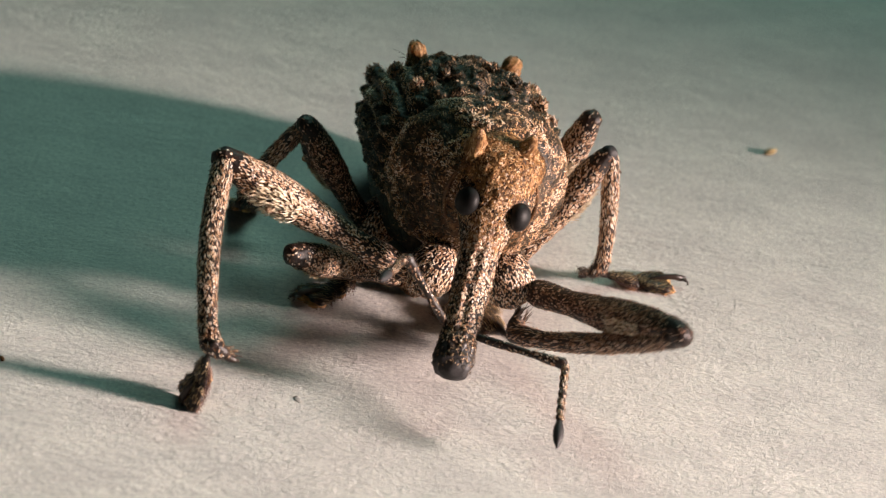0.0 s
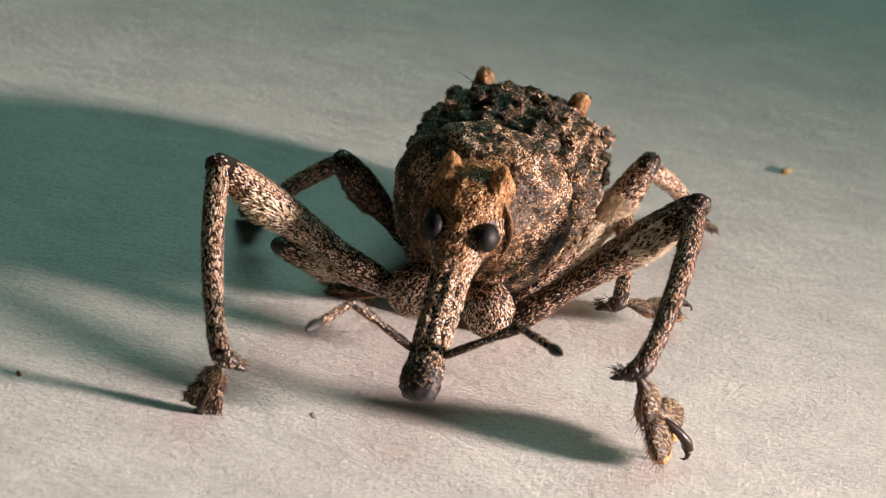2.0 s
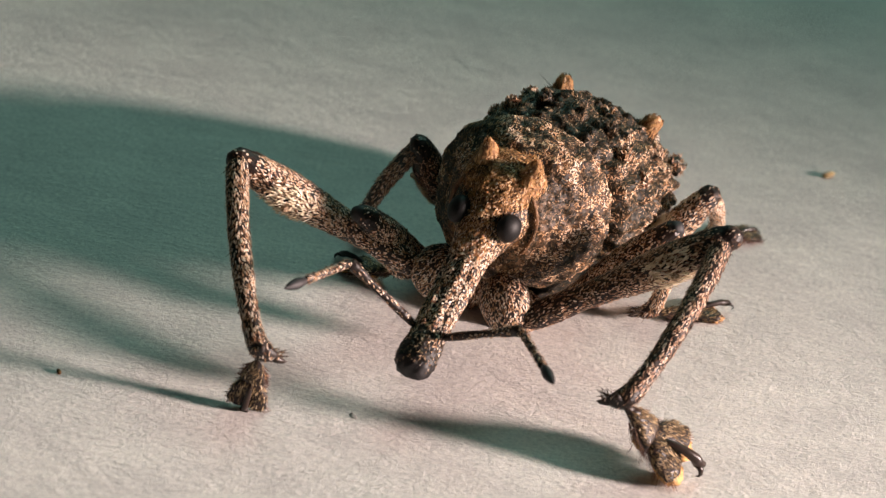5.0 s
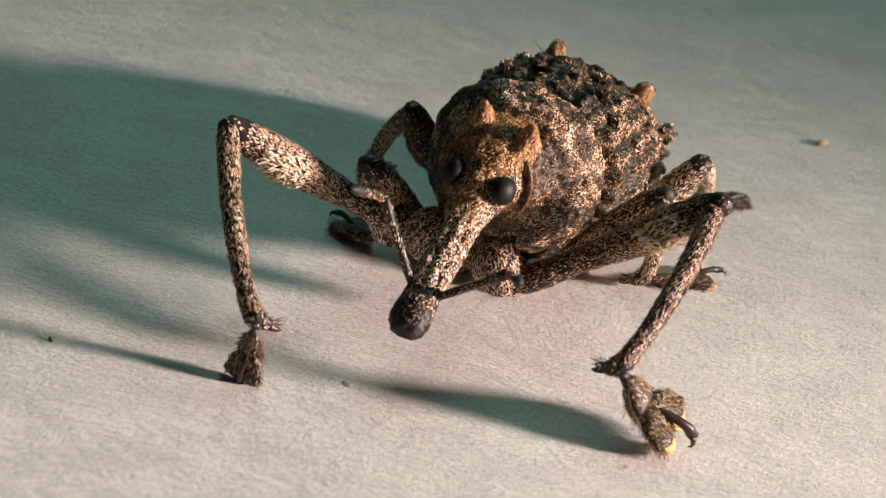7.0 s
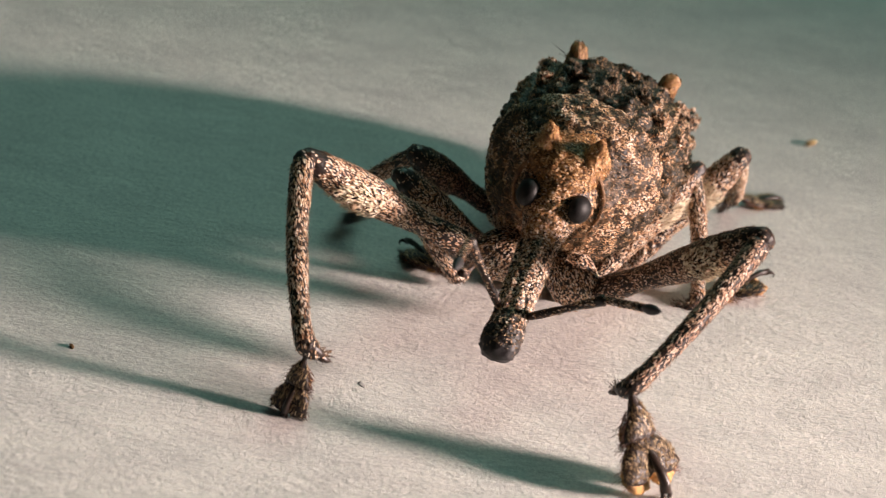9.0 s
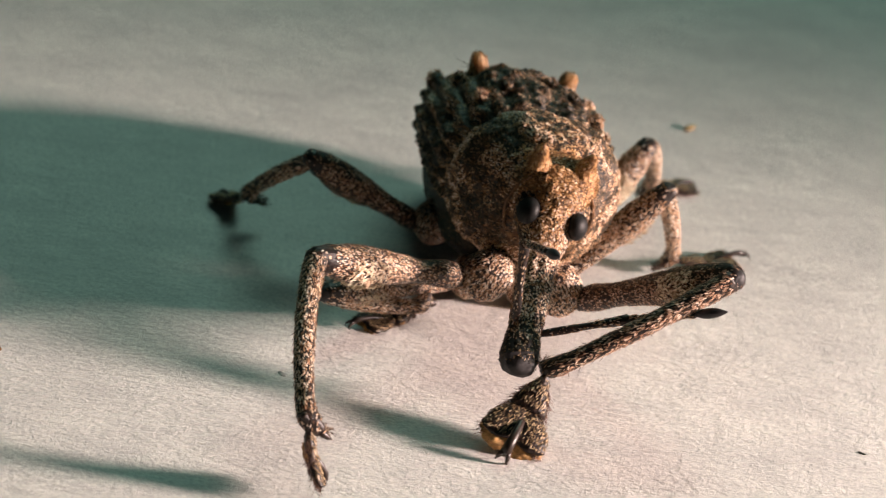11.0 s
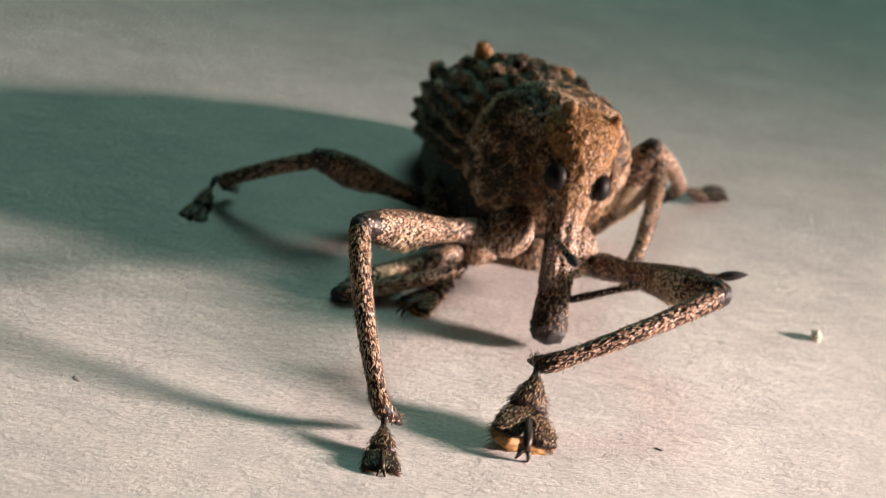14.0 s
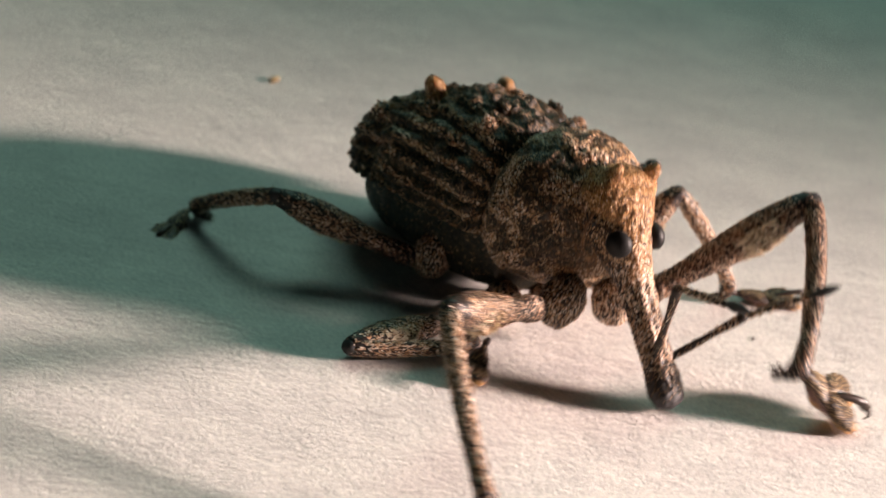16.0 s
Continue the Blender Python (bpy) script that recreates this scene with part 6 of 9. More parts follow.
    walk(legs["ML"][1], [
        (0, mm(-7.33, -0.71, -5.35, -115.1, 21.3, 46.9)),  (0.25, mm(-7.18, -0.71, -4.54, -129.0, 27.6, 44.0)),  (0.5, mm(-7.03, -0.74, -3.89, -155.4, 32.9, 41.5)),
        (0.75, mm(-6.92, -0.97, -4.35, -142.2, 28.8, 44.7)),  (1, mm(-6.78, -1.25, -4.88, -128.5, 24.3, 48.7)),  (1.25, mm(-6.25, -1.69, -4.80, -117.8, 25.3, 57.4)),
        (1.5, mm(-5.82, -2.03, -4.65, -111.8, 26.3, 64.2)),  (1.75, mm(-6.48, -1.51, -4.60, -141.3, 25.2, 49.1)),  (2, mm(-7.17, -0.98, -4.65, 90.4, 21.8, 34.8)),
        (2.25, mm(-6.96, -1.31, -5.36, -103.0, 17.2, 46.5)),  (2.5, mm(-6.58, -1.77, -6.05, -96.7, 12.5, 59.4)),  (2.75, mm(-5.79, -2.36, -6.05, -97.7, 12.4, 64.6)),
        (3, mm(-5.05, -2.81, -5.77, -104.2, 14.6, 68.5)),  (3.25, mm(-5.08, -2.08, -4.24, -119.7, 32.1, 69.9)),  (3.5, mm(-5.18, -1.37, -2.87, -125.6, 48.1, 71.2)),
        (4.2, mm(-5.05, -1.61, -2.98, -125.0, 46.6, 73.4)),  (4.75, mm(-4.87, -2.02, -3.35, -123.5, 42.1, 75.5)),  (5.3, mm(-4.69, -2.45, -3.77, -121.6, 36.8, 77.1)),
        (6, mm(-4.56, -2.81, -4.12, -119.8, 32.4, 78.2)),  (6.25, mm(-4.62, -2.81, -4.15, -121.0, 32.2, 77.4)),  (6.5, mm(-4.69, -2.73, -4.09, -123.3, 33.4, 76.7)),
        (6.75, mm(-4.61, -2.33, -3.57, -128.2, 41.5, 78.5)),  (7, mm(-4.51, -1.91, -3.01, -129.2, 49.6, 81.2)),  (7.25, mm(-4.42, -1.70, -2.71, -123.7, 51.8, 83.6)),
        (7.5, mm(-4.31, -1.53, -2.45, -118.2, 53.3, 86.1)),  (7.75, mm(-4.03, -1.37, -2.16, -117.8, 56.3, 89.1)),  (8, mm(-3.79, -1.23, -1.91, -117.7, 59.2, 92.3)),
        (8.2, mm(-4.10, -1.20, -2.03, -116.8, 58.8, 90.7)),  (8.7, mm(-5.12, -0.88, -2.90, -153.0, 57.2, 63.8)),  (9.25, mm(-7.03, -0.32, -4.46, 128.0, 35.8, 21.5)),
        (9.8, mm(-8.27, 0.71, -6.44, 89.7, 8.6, -1.5)),  (10.3, mm(-8.80, 1.23, -7.57, 86.6, -3.0, -8.7)),  (10.5, mm(-8.25, 0.32, -8.38, 86.8, -9.3, 5.2)),
        (10.75, mm(-8.13, -0.23, -7.97, 103.0, -1.3, 17.3)),  (11, mm(-8.10, -0.62, -7.48, 147.6, 7.7, 27.9)),  (11.25, mm(-8.40, -0.11, -7.15, 149.1, 10.2, 23.6)),
        (11.5, mm(-8.65, 0.39, -6.78, 144.7, 12.6, 18.8)),  (11.75, mm(-8.14, -0.15, -5.94, 162.9, 22.1, 26.5)),  (12, mm(-7.58, -0.75, -5.09, -179.7, 31.1, 36.2)),
        (12.3, mm(-7.62, -0.44, -4.82, -163.7, 32.9, 37.8)),  (12.5, mm(-7.61, -0.35, -4.72, -159.5, 31.5, 37.4)),  (12.75, mm(-8.07, 0.27, -6.28, 123.6, 14.9, 18.6)),
        (13, mm(-8.51, 0.85, -7.91, 97.0, -1.9, 4.3)),  (13.25, mm(-8.67, 0.84, -9.22, 99.0, -11.6, 4.1)),  (13.5, mm(-8.50, 0.78, -10.21, 95.7, -20.3, 5.2)),
        (13.75, mm(-8.14, -0.04, -10.17, 87.2, -23.0, 8.0)),  (14, mm(-7.90, -0.50, -10.06, 83.8, -24.1, 9.3)),  (14.25, mm(-8.19, 3.34, -10.53, 116.9, -21.9, -8.3)),
        (14.5, mm(-7.23, 7.18, -10.13, -131.2, -16.0, -26.2)),  (14.75, mm(-8.77, 4.41, -8.46, 90.1, -8.4, -15.9)),  (15, mm(-8.66, 1.12, -6.58, 73.4, -0.9, -7.1)),
        (15.25, mm(-8.77, 1.45, -6.12, 71.1, 1.5, -10.8)),  (15.5, mm(-8.81, 2.23, -6.06, 70.5, 2.4, -15.6)),  (15.75, mm(-8.98, 2.77, -7.34, 83.6, -1.9, -16.7)),
        (16, mm(-9.17, 3.32, -8.83, 102.6, -7.1, -17.4))])
    walk(legs["ML"][2], [
        (0, mm(-3.53, 3.35, -7.52, -2.7, 7.3, -144.9)),  (0.25, mm(-3.50, 2.84, -7.22, -7.5, 13.8, 178.3)),  (0.5, mm(-3.47, 2.41, -6.97, -8.2, 15.2, 148.9)),
        (0.75, mm(-3.33, 2.58, -7.13, -6.5, 15.9, 172.5)),  (1, mm(-3.21, 2.80, -7.31, -2.3, 12.7, -157.5)),  (1.25, mm(-3.38, 2.80, -7.32, -2.0, 7.5, -140.3)),
        (1.5, mm(-3.52, 2.72, -7.26, -3.2, 3.6, -130.4)),  (1.75, mm(-3.15, 2.35, -7.00, -4.9, 11.6, -171.6)),  (2, mm(-2.81, 2.05, -6.77, -5.5, 14.2, 151.6)),
        (2.25, mm(-3.21, 2.64, -7.05, -6.7, 11.5, -165.3)),  (2.5, mm(-3.62, 3.23, -7.35, -3.5, 1.6, -115.3)),  (2.75, mm(-3.27, 2.94, -7.33, -1.4, 9.4, -118.2)),
        (3, mm(-2.93, 2.56, -7.28, -1.1, 19.1, -129.0)),  (3.25, mm(-3.43, 2.41, -7.24, -8.0, 22.4, -172.5)),  (3.5, mm(-3.93, 2.31, -7.20, -9.3, 16.4, 154.2)),
        (4.2, mm(-3.91, 2.20, -7.19, -9.3, 16.2, 153.2)),  (4.75, mm(-3.81, 2.09, -7.18, -9.5, 17.1, 155.9)),  (5.3, mm(-3.68, 1.98, -7.17, -9.6, 18.3, 159.8)),
        (6, mm(-3.58, 1.89, -7.17, -9.8, 19.2, 163.3)),  (6.25, mm(-3.57, 1.88, -7.19, -9.8, 19.5, 163.9)),  (6.5, mm(-3.60, 1.88, -7.22, -9.9, 19.4, 163.2)),
        (6.75, mm(-3.76, 1.84, -7.34, -10.7, 16.1, 154.6)),  (7, mm(-3.93, 1.81, -7.44, -11.2, 12.7, 146.6)),  (7.25, mm(-4.02, 1.88, -7.28, -9.7, 12.7, 146.1)),
        (7.5, mm(-4.07, 1.94, -7.11, -8.1, 13.0, 146.1)),  (7.75, mm(-3.98, 1.84, -6.98, -7.3, 13.3, 142.7)),  (8, mm(-3.91, 1.73, -6.88, -6.4, 13.1, 139.2)),
        (8.2, mm(-4.13, 1.80, -7.00, -5.8, 8.6, 139.9)),  (8.7, mm(-3.85, 1.70, -7.37, -7.1, 8.4, 140.0)),  (9.25, mm(-3.01, 1.26, -7.57, -9.5, 13.2, 140.1)),
        (9.8, mm(-3.01, 0.57, -7.24, -13.6, 26.7, 130.0)),  (10.3, mm(-2.93, 0.33, -7.26, -15.9, 33.0, 128.5)),  (10.5, mm(-2.21, 0.86, -7.39, 2.4, 27.2, -156.2)),
        (10.75, mm(-2.63, 1.47, -7.84, 1.6, 19.1, -153.0)),  (11, mm(-3.12, 2.02, -8.24, 0.1, 13.2, -154.5)),  (11.25, mm(-3.29, 2.13, -8.16, 0.3, 10.6, -154.4)),
        (11.5, mm(-3.42, 2.17, -8.02, 0.5, 8.8, -155.8)),  (11.75, mm(-3.53, 2.15, -8.02, -0.2, 8.8, -167.6)),  (12, mm(-3.63, 2.14, -8.03, -0.8, 8.7, 179.7)),
        (12.3, mm(-3.79, 2.52, -7.95, -0.1, 8.0, 179.2)),  (12.5, mm(-3.69, 2.64, -7.74, -0.9, 14.9, 158.7)),  (12.75, mm(-3.03, 1.97, -7.70, 0.9, 11.9, -172.5)),
        (13, mm(-2.47, 1.31, -7.71, 2.2, 6.8, -143.8)),  (13.25, mm(-2.91, 1.26, -8.03, 1.1, 16.9, -139.7)),  (13.5, mm(-3.40, 1.24, -8.31, 0.2, 27.6, -138.5)),
        (13.75, mm(-3.20, 0.65, -8.05, -0.0, 29.9, -138.9)),  (14, mm(-2.87, 0.33, -7.78, 0.2, 30.6, -140.7)),  (14.25, mm(-2.38, 2.50, -8.18, 3.6, 25.5, -145.3)),
        (14.5, mm(-1.78, 4.50, -8.39, 5.3, 22.9, -153.7)),  (14.75, mm(-2.75, 2.70, -7.53, -15.4, 58.1, 151.8)),  (15, mm(-2.70, 0.37, -6.48, -27.7, 42.9, 94.4)),
        (15.25, mm(-2.83, 0.32, -6.29, -26.2, 38.2, 84.9)),  (15.5, mm(-2.92, 0.58, -6.32, -23.9, 36.7, 82.4)),  (15.75, mm(-3.15, 1.02, -7.14, -9.5, 48.5, 150.1)),
        (16, mm(-3.39, 1.51, -8.08, 3.0, 6.2, -142.0))])
    walk(legs["MR"][0], [
        (0, mm(1.79, 3.48, -7.43, 8.8, -60.8, 6.9)),  (0.25, mm(1.79, 3.48, -7.43, -41.8, -50.4, 32.9)),  (0.5, mm(1.79, 3.48, -7.43, -74.8, -39.8, 45.8)),
        (0.75, mm(1.79, 3.48, -7.43, -29.3, -48.8, 39.0)),  (1, mm(1.79, 3.48, -7.43, 15.0, -59.0, 25.0)),  (1.25, mm(1.79, 3.48, -7.43, 29.2, -59.9, 13.6)),
        (1.5, mm(1.79, 3.48, -7.43, 32.1, -58.6, 9.6)),  (1.75, mm(1.79, 3.48, -7.43, -36.2, -46.8, 45.8)),  (2, mm(1.79, 3.48, -7.43, -88.3, -31.8, 62.9)),
        (2.25, mm(1.79, 3.48, -7.43, -23.4, -45.5, 37.1)),  (2.5, mm(1.79, 3.48, -7.43, 57.3, -51.0, -5.5)),  (2.75, mm(1.79, 3.48, -7.43, 56.5, -52.2, -2.9)),
        (3, mm(1.79, 3.48, -7.43, 48.2, -53.4, 5.1)),  (3.25, mm(1.79, 3.48, -7.43, 43.4, -54.8, 10.2)),  (3.5, mm(1.79, 3.48, -7.43, 39.6, -55.8, 14.4)),
        (4.2, mm(1.79, 3.48, -7.43, 40.6, -55.8, 13.3)),  (4.75, mm(1.79, 3.48, -7.43, 42.4, -55.5, 11.2)),  (5.3, mm(1.79, 3.48, -7.43, 44.4, -55.2, 8.9)),
        (6, mm(1.79, 3.48, -7.43, 46.0, -54.9, 6.9)),  (6.25, mm(1.79, 3.48, -7.43, 46.3, -55.1, 6.2)),  (6.5, mm(1.79, 3.48, -7.43, 46.4, -55.4, 5.6)),
        (6.75, mm(1.79, 3.48, -7.43, 45.5, -56.0, 6.0)),  (7, mm(1.79, 3.48, -7.43, 44.5, -56.5, 6.7)),  (7.25, mm(1.79, 3.48, -7.43, 48.2, -56.0, 5.5)),
        (7.5, mm(1.79, 3.48, -7.43, 45.2, -55.3, 9.6)),  (7.75, mm(1.79, 3.48, -7.43, -24.0, -45.2, 50.8)),  (8, mm(1.79, 3.48, -7.43, -86.4, -26.3, 74.9)),
        (8.2, mm(1.79, 3.48, -7.43, -74.7, -29.3, 72.2)),  (8.7, mm(1.79, 3.48, -7.43, -65.3, -36.6, 66.1)),  (9.25, mm(1.79, 3.48, -7.43, -38.4, -49.7, 50.1)),
        (9.8, mm(1.79, 3.48, -7.43, 2.4, -59.3, 22.6)),  (10.3, mm(1.79, 3.48, -7.43, 28.0, -60.8, 2.9)),  (10.5, mm(1.79, 3.48, -7.43, 24.5, -55.3, 8.9)),
        (10.75, mm(1.79, 3.48, -7.43, 29.6, -54.9, 5.8)),  (11, mm(1.79, 3.48, -7.43, 34.4, -54.8, 2.8)),  (11.25, mm(1.79, 3.48, -7.43, 33.4, -54.2, 5.4)),
        (11.5, mm(1.79, 3.48, -7.43, 32.3, -53.4, 8.6)),  (11.75, mm(1.79, 3.48, -7.43, 35.4, -52.5, 10.4)),  (12, mm(1.79, 3.48, -7.43, 38.9, -51.3, 12.5)),
        (12.3, mm(1.79, 3.48, -7.43, 36.7, -46.9, 19.5)),  (12.5, mm(1.79, 3.48, -7.43, 14.9, -29.2, 37.3)),  (12.75, mm(1.79, 3.48, -7.43, 6.9, -33.7, 31.6)),
        (13, mm(1.79, 3.48, -7.43, 0.6, -39.7, 24.1)),  (13.25, mm(1.79, 3.48, -7.43, -33.3, -44.5, 23.2)),  (13.5, mm(1.79, 3.48, -7.43, -82.4, -48.6, 23.4)),
        (13.75, mm(1.79, 3.48, -7.43, -86.4, -48.4, 25.0)),  (14, mm(1.79, 3.48, -7.43, -79.8, -48.4, 25.4)),  (14.25, mm(1.79, 3.48, -7.43, -37.9, -53.8, 14.0)),
        (14.5, mm(1.79, 3.48, -7.43, 5.7, -57.8, -0.2)),  (14.75, mm(1.79, 3.48, -7.43, 13.5, -56.4, 3.0)),  (15, mm(1.79, 3.48, -7.43, 18.3, -54.6, 6.9)),
        (15.25, mm(1.79, 3.48, -7.43, 24.6, -56.6, 1.1)),  (15.5, mm(1.79, 3.48, -7.43, 30.2, -58.0, -6.3)),  (15.75, mm(1.79, 3.48, -7.43, 16.0, -55.4, -11.4)),
        (16, mm(1.79, 3.48, -7.43, -1.8, -52.2, -15.7))])
    walk(legs["MR"][1], [
        (0, mm(5.48, 3.93, -0.78, 18.9, 76.7, 33.0)),  (0.25, mm(5.76, 6.04, -1.71, -75.6, 64.0, -75.7)),  (0.5, mm(5.95, 7.75, -2.46, -75.0, 39.9, -88.6)),
        (0.75, mm(5.61, 6.57, -1.81, -81.5, 71.0, -64.8)),  (1, mm(5.25, 5.09, -1.07, 20.4, 67.5, 56.8)),  (1.25, mm(5.41, 4.36, -1.01, 33.8, 63.9, 70.4)),
        (1.5, mm(5.56, 4.12, -1.17, 41.6, 65.3, 76.7)),  (1.75, mm(5.19, 6.97, -2.24, -75.8, 65.4, -56.7)),  (2, mm(4.79, 9.35, -3.34, -70.3, 25.5, -74.0)),
        (2.25, mm(5.77, 6.49, -2.35, -109.9, 72.8, -90.8)),  (2.5, mm(6.43, 3.03, -1.66, 67.4, 55.0, 108.0)),  (2.75, mm(6.47, 3.24, -1.40, 61.5, 54.4, 103.3)),
        (3, mm(6.37, 3.88, -1.23, 55.4, 57.3, 97.6)),  (3.25, mm(6.12, 4.25, -1.19, 52.4, 60.0, 96.2)),  (3.5, mm(5.89, 4.53, -1.18, 50.2, 62.2, 95.6)),
        (4.2, mm(5.92, 4.45, -1.19, 51.4, 62.1, 96.6)),  (4.75, mm(5.98, 4.31, -1.21, 53.3, 61.6, 97.9)),  (5.3, mm(6.05, 4.14, -1.23, 55.3, 60.9, 99.2)),
        (6, mm(6.11, 4.00, -1.24, 56.8, 60.3, 100.2)),  (6.25, mm(6.10, 3.95, -1.23, 56.9, 60.4, 99.9)),  (6.5, mm(6.07, 3.90, -1.20, 56.5, 60.5, 99.2)),
        (6.75, mm(6.01, 3.92, -1.14, 54.2, 60.6, 96.5)),  (7, mm(5.95, 3.97, -1.09, 52.1, 60.6, 94.2)),  (7.25, mm(6.01, 3.89, -1.15, 53.6, 58.8, 97.6)),
        (7.5, mm(5.93, 4.18, -1.37, 54.0, 60.0, 99.4)),  (7.75, mm(4.96, 7.36, -2.38, -92.1, 73.3, -59.0)),  (8, mm(3.60, 10.19, -3.99, -76.8, 23.2, -66.3)),
        (8.2, mm(3.85, 9.88, -3.66, -89.6, 32.7, -78.0)),  (8.7, mm(4.11, 8.70, -3.18, -83.7, 42.8, -67.1)),  (9.25, mm(4.75, 7.01, -2.00, -54.8, 60.5, -32.0)),
        (9.8, mm(5.14, 4.87, -1.31, 2.1, 54.0, 26.4)),  (10.3, mm(5.25, 3.65, -1.21, 18.1, 42.5, 40.3)),  (10.5, mm(5.79, 4.11, -1.58, 19.1, 43.8, 42.9)),
        (10.75, mm(5.86, 3.89, -1.61, 23.7, 45.1, 48.0)),  (11, mm(5.89, 3.68, -1.61, 28.2, 46.5, 53.3)),  (11.25, mm(5.93, 3.87, -1.65, 30.0, 50.0, 57.4)),
        (11.5, mm(5.98, 4.11, -1.71, 32.4, 53.5, 62.6)),  (11.75, mm(6.05, 4.26, -1.78, 39.2, 56.1, 73.9)),  (12, mm(6.14, 4.44, -1.88, 47.1, 57.6, 86.9)),
        (12.3, mm(6.38, 5.10, -2.23, 56.7, 60.8, 101.1)),  (12.5, mm(6.85, 7.33, -3.87, 15.5, 32.8, 53.2)),  (12.75, mm(6.96, 6.65, -3.37, 6.9, 33.5, 39.2)),
        (13, mm(6.97, 5.79, -2.71, 0.6, 37.9, 24.9)),  (13.25, mm(6.65, 5.57, -2.24, -41.5, 53.8, -37.0)),  (13.5, mm(6.32, 5.44, -1.83, -52.9, 34.6, -93.4)),
        (13.75, mm(6.29, 5.58, -1.84, -56.3, 37.2, -102.3)),  (14, mm(6.26, 5.60, -1.85, -63.7, 43.2, -105.2)),  (14.25, mm(5.97, 4.52, -1.53, -29.4, 42.4, -39.0)),
        (14.5, mm(5.70, 3.47, -1.22, 3.1, 13.3, 5.4)),  (14.75, mm(5.87, 3.69, -1.29, 7.8, 17.7, 16.7)),  (15, mm(6.06, 3.99, -1.37, 11.4, 23.2, 26.6)),
        (15.25, mm(5.92, 3.56, -1.17, 13.5, 10.9, 24.7)),  (15.5, mm(5.79, 3.04, -1.00, 15.5, 0.9, 20.2)),  (15.75, mm(5.97, 2.63, -1.24, 9.7, 22.3, 5.6)),
        (16, mm(6.19, 2.24, -1.55, -1.6, 46.1, -18.4))])
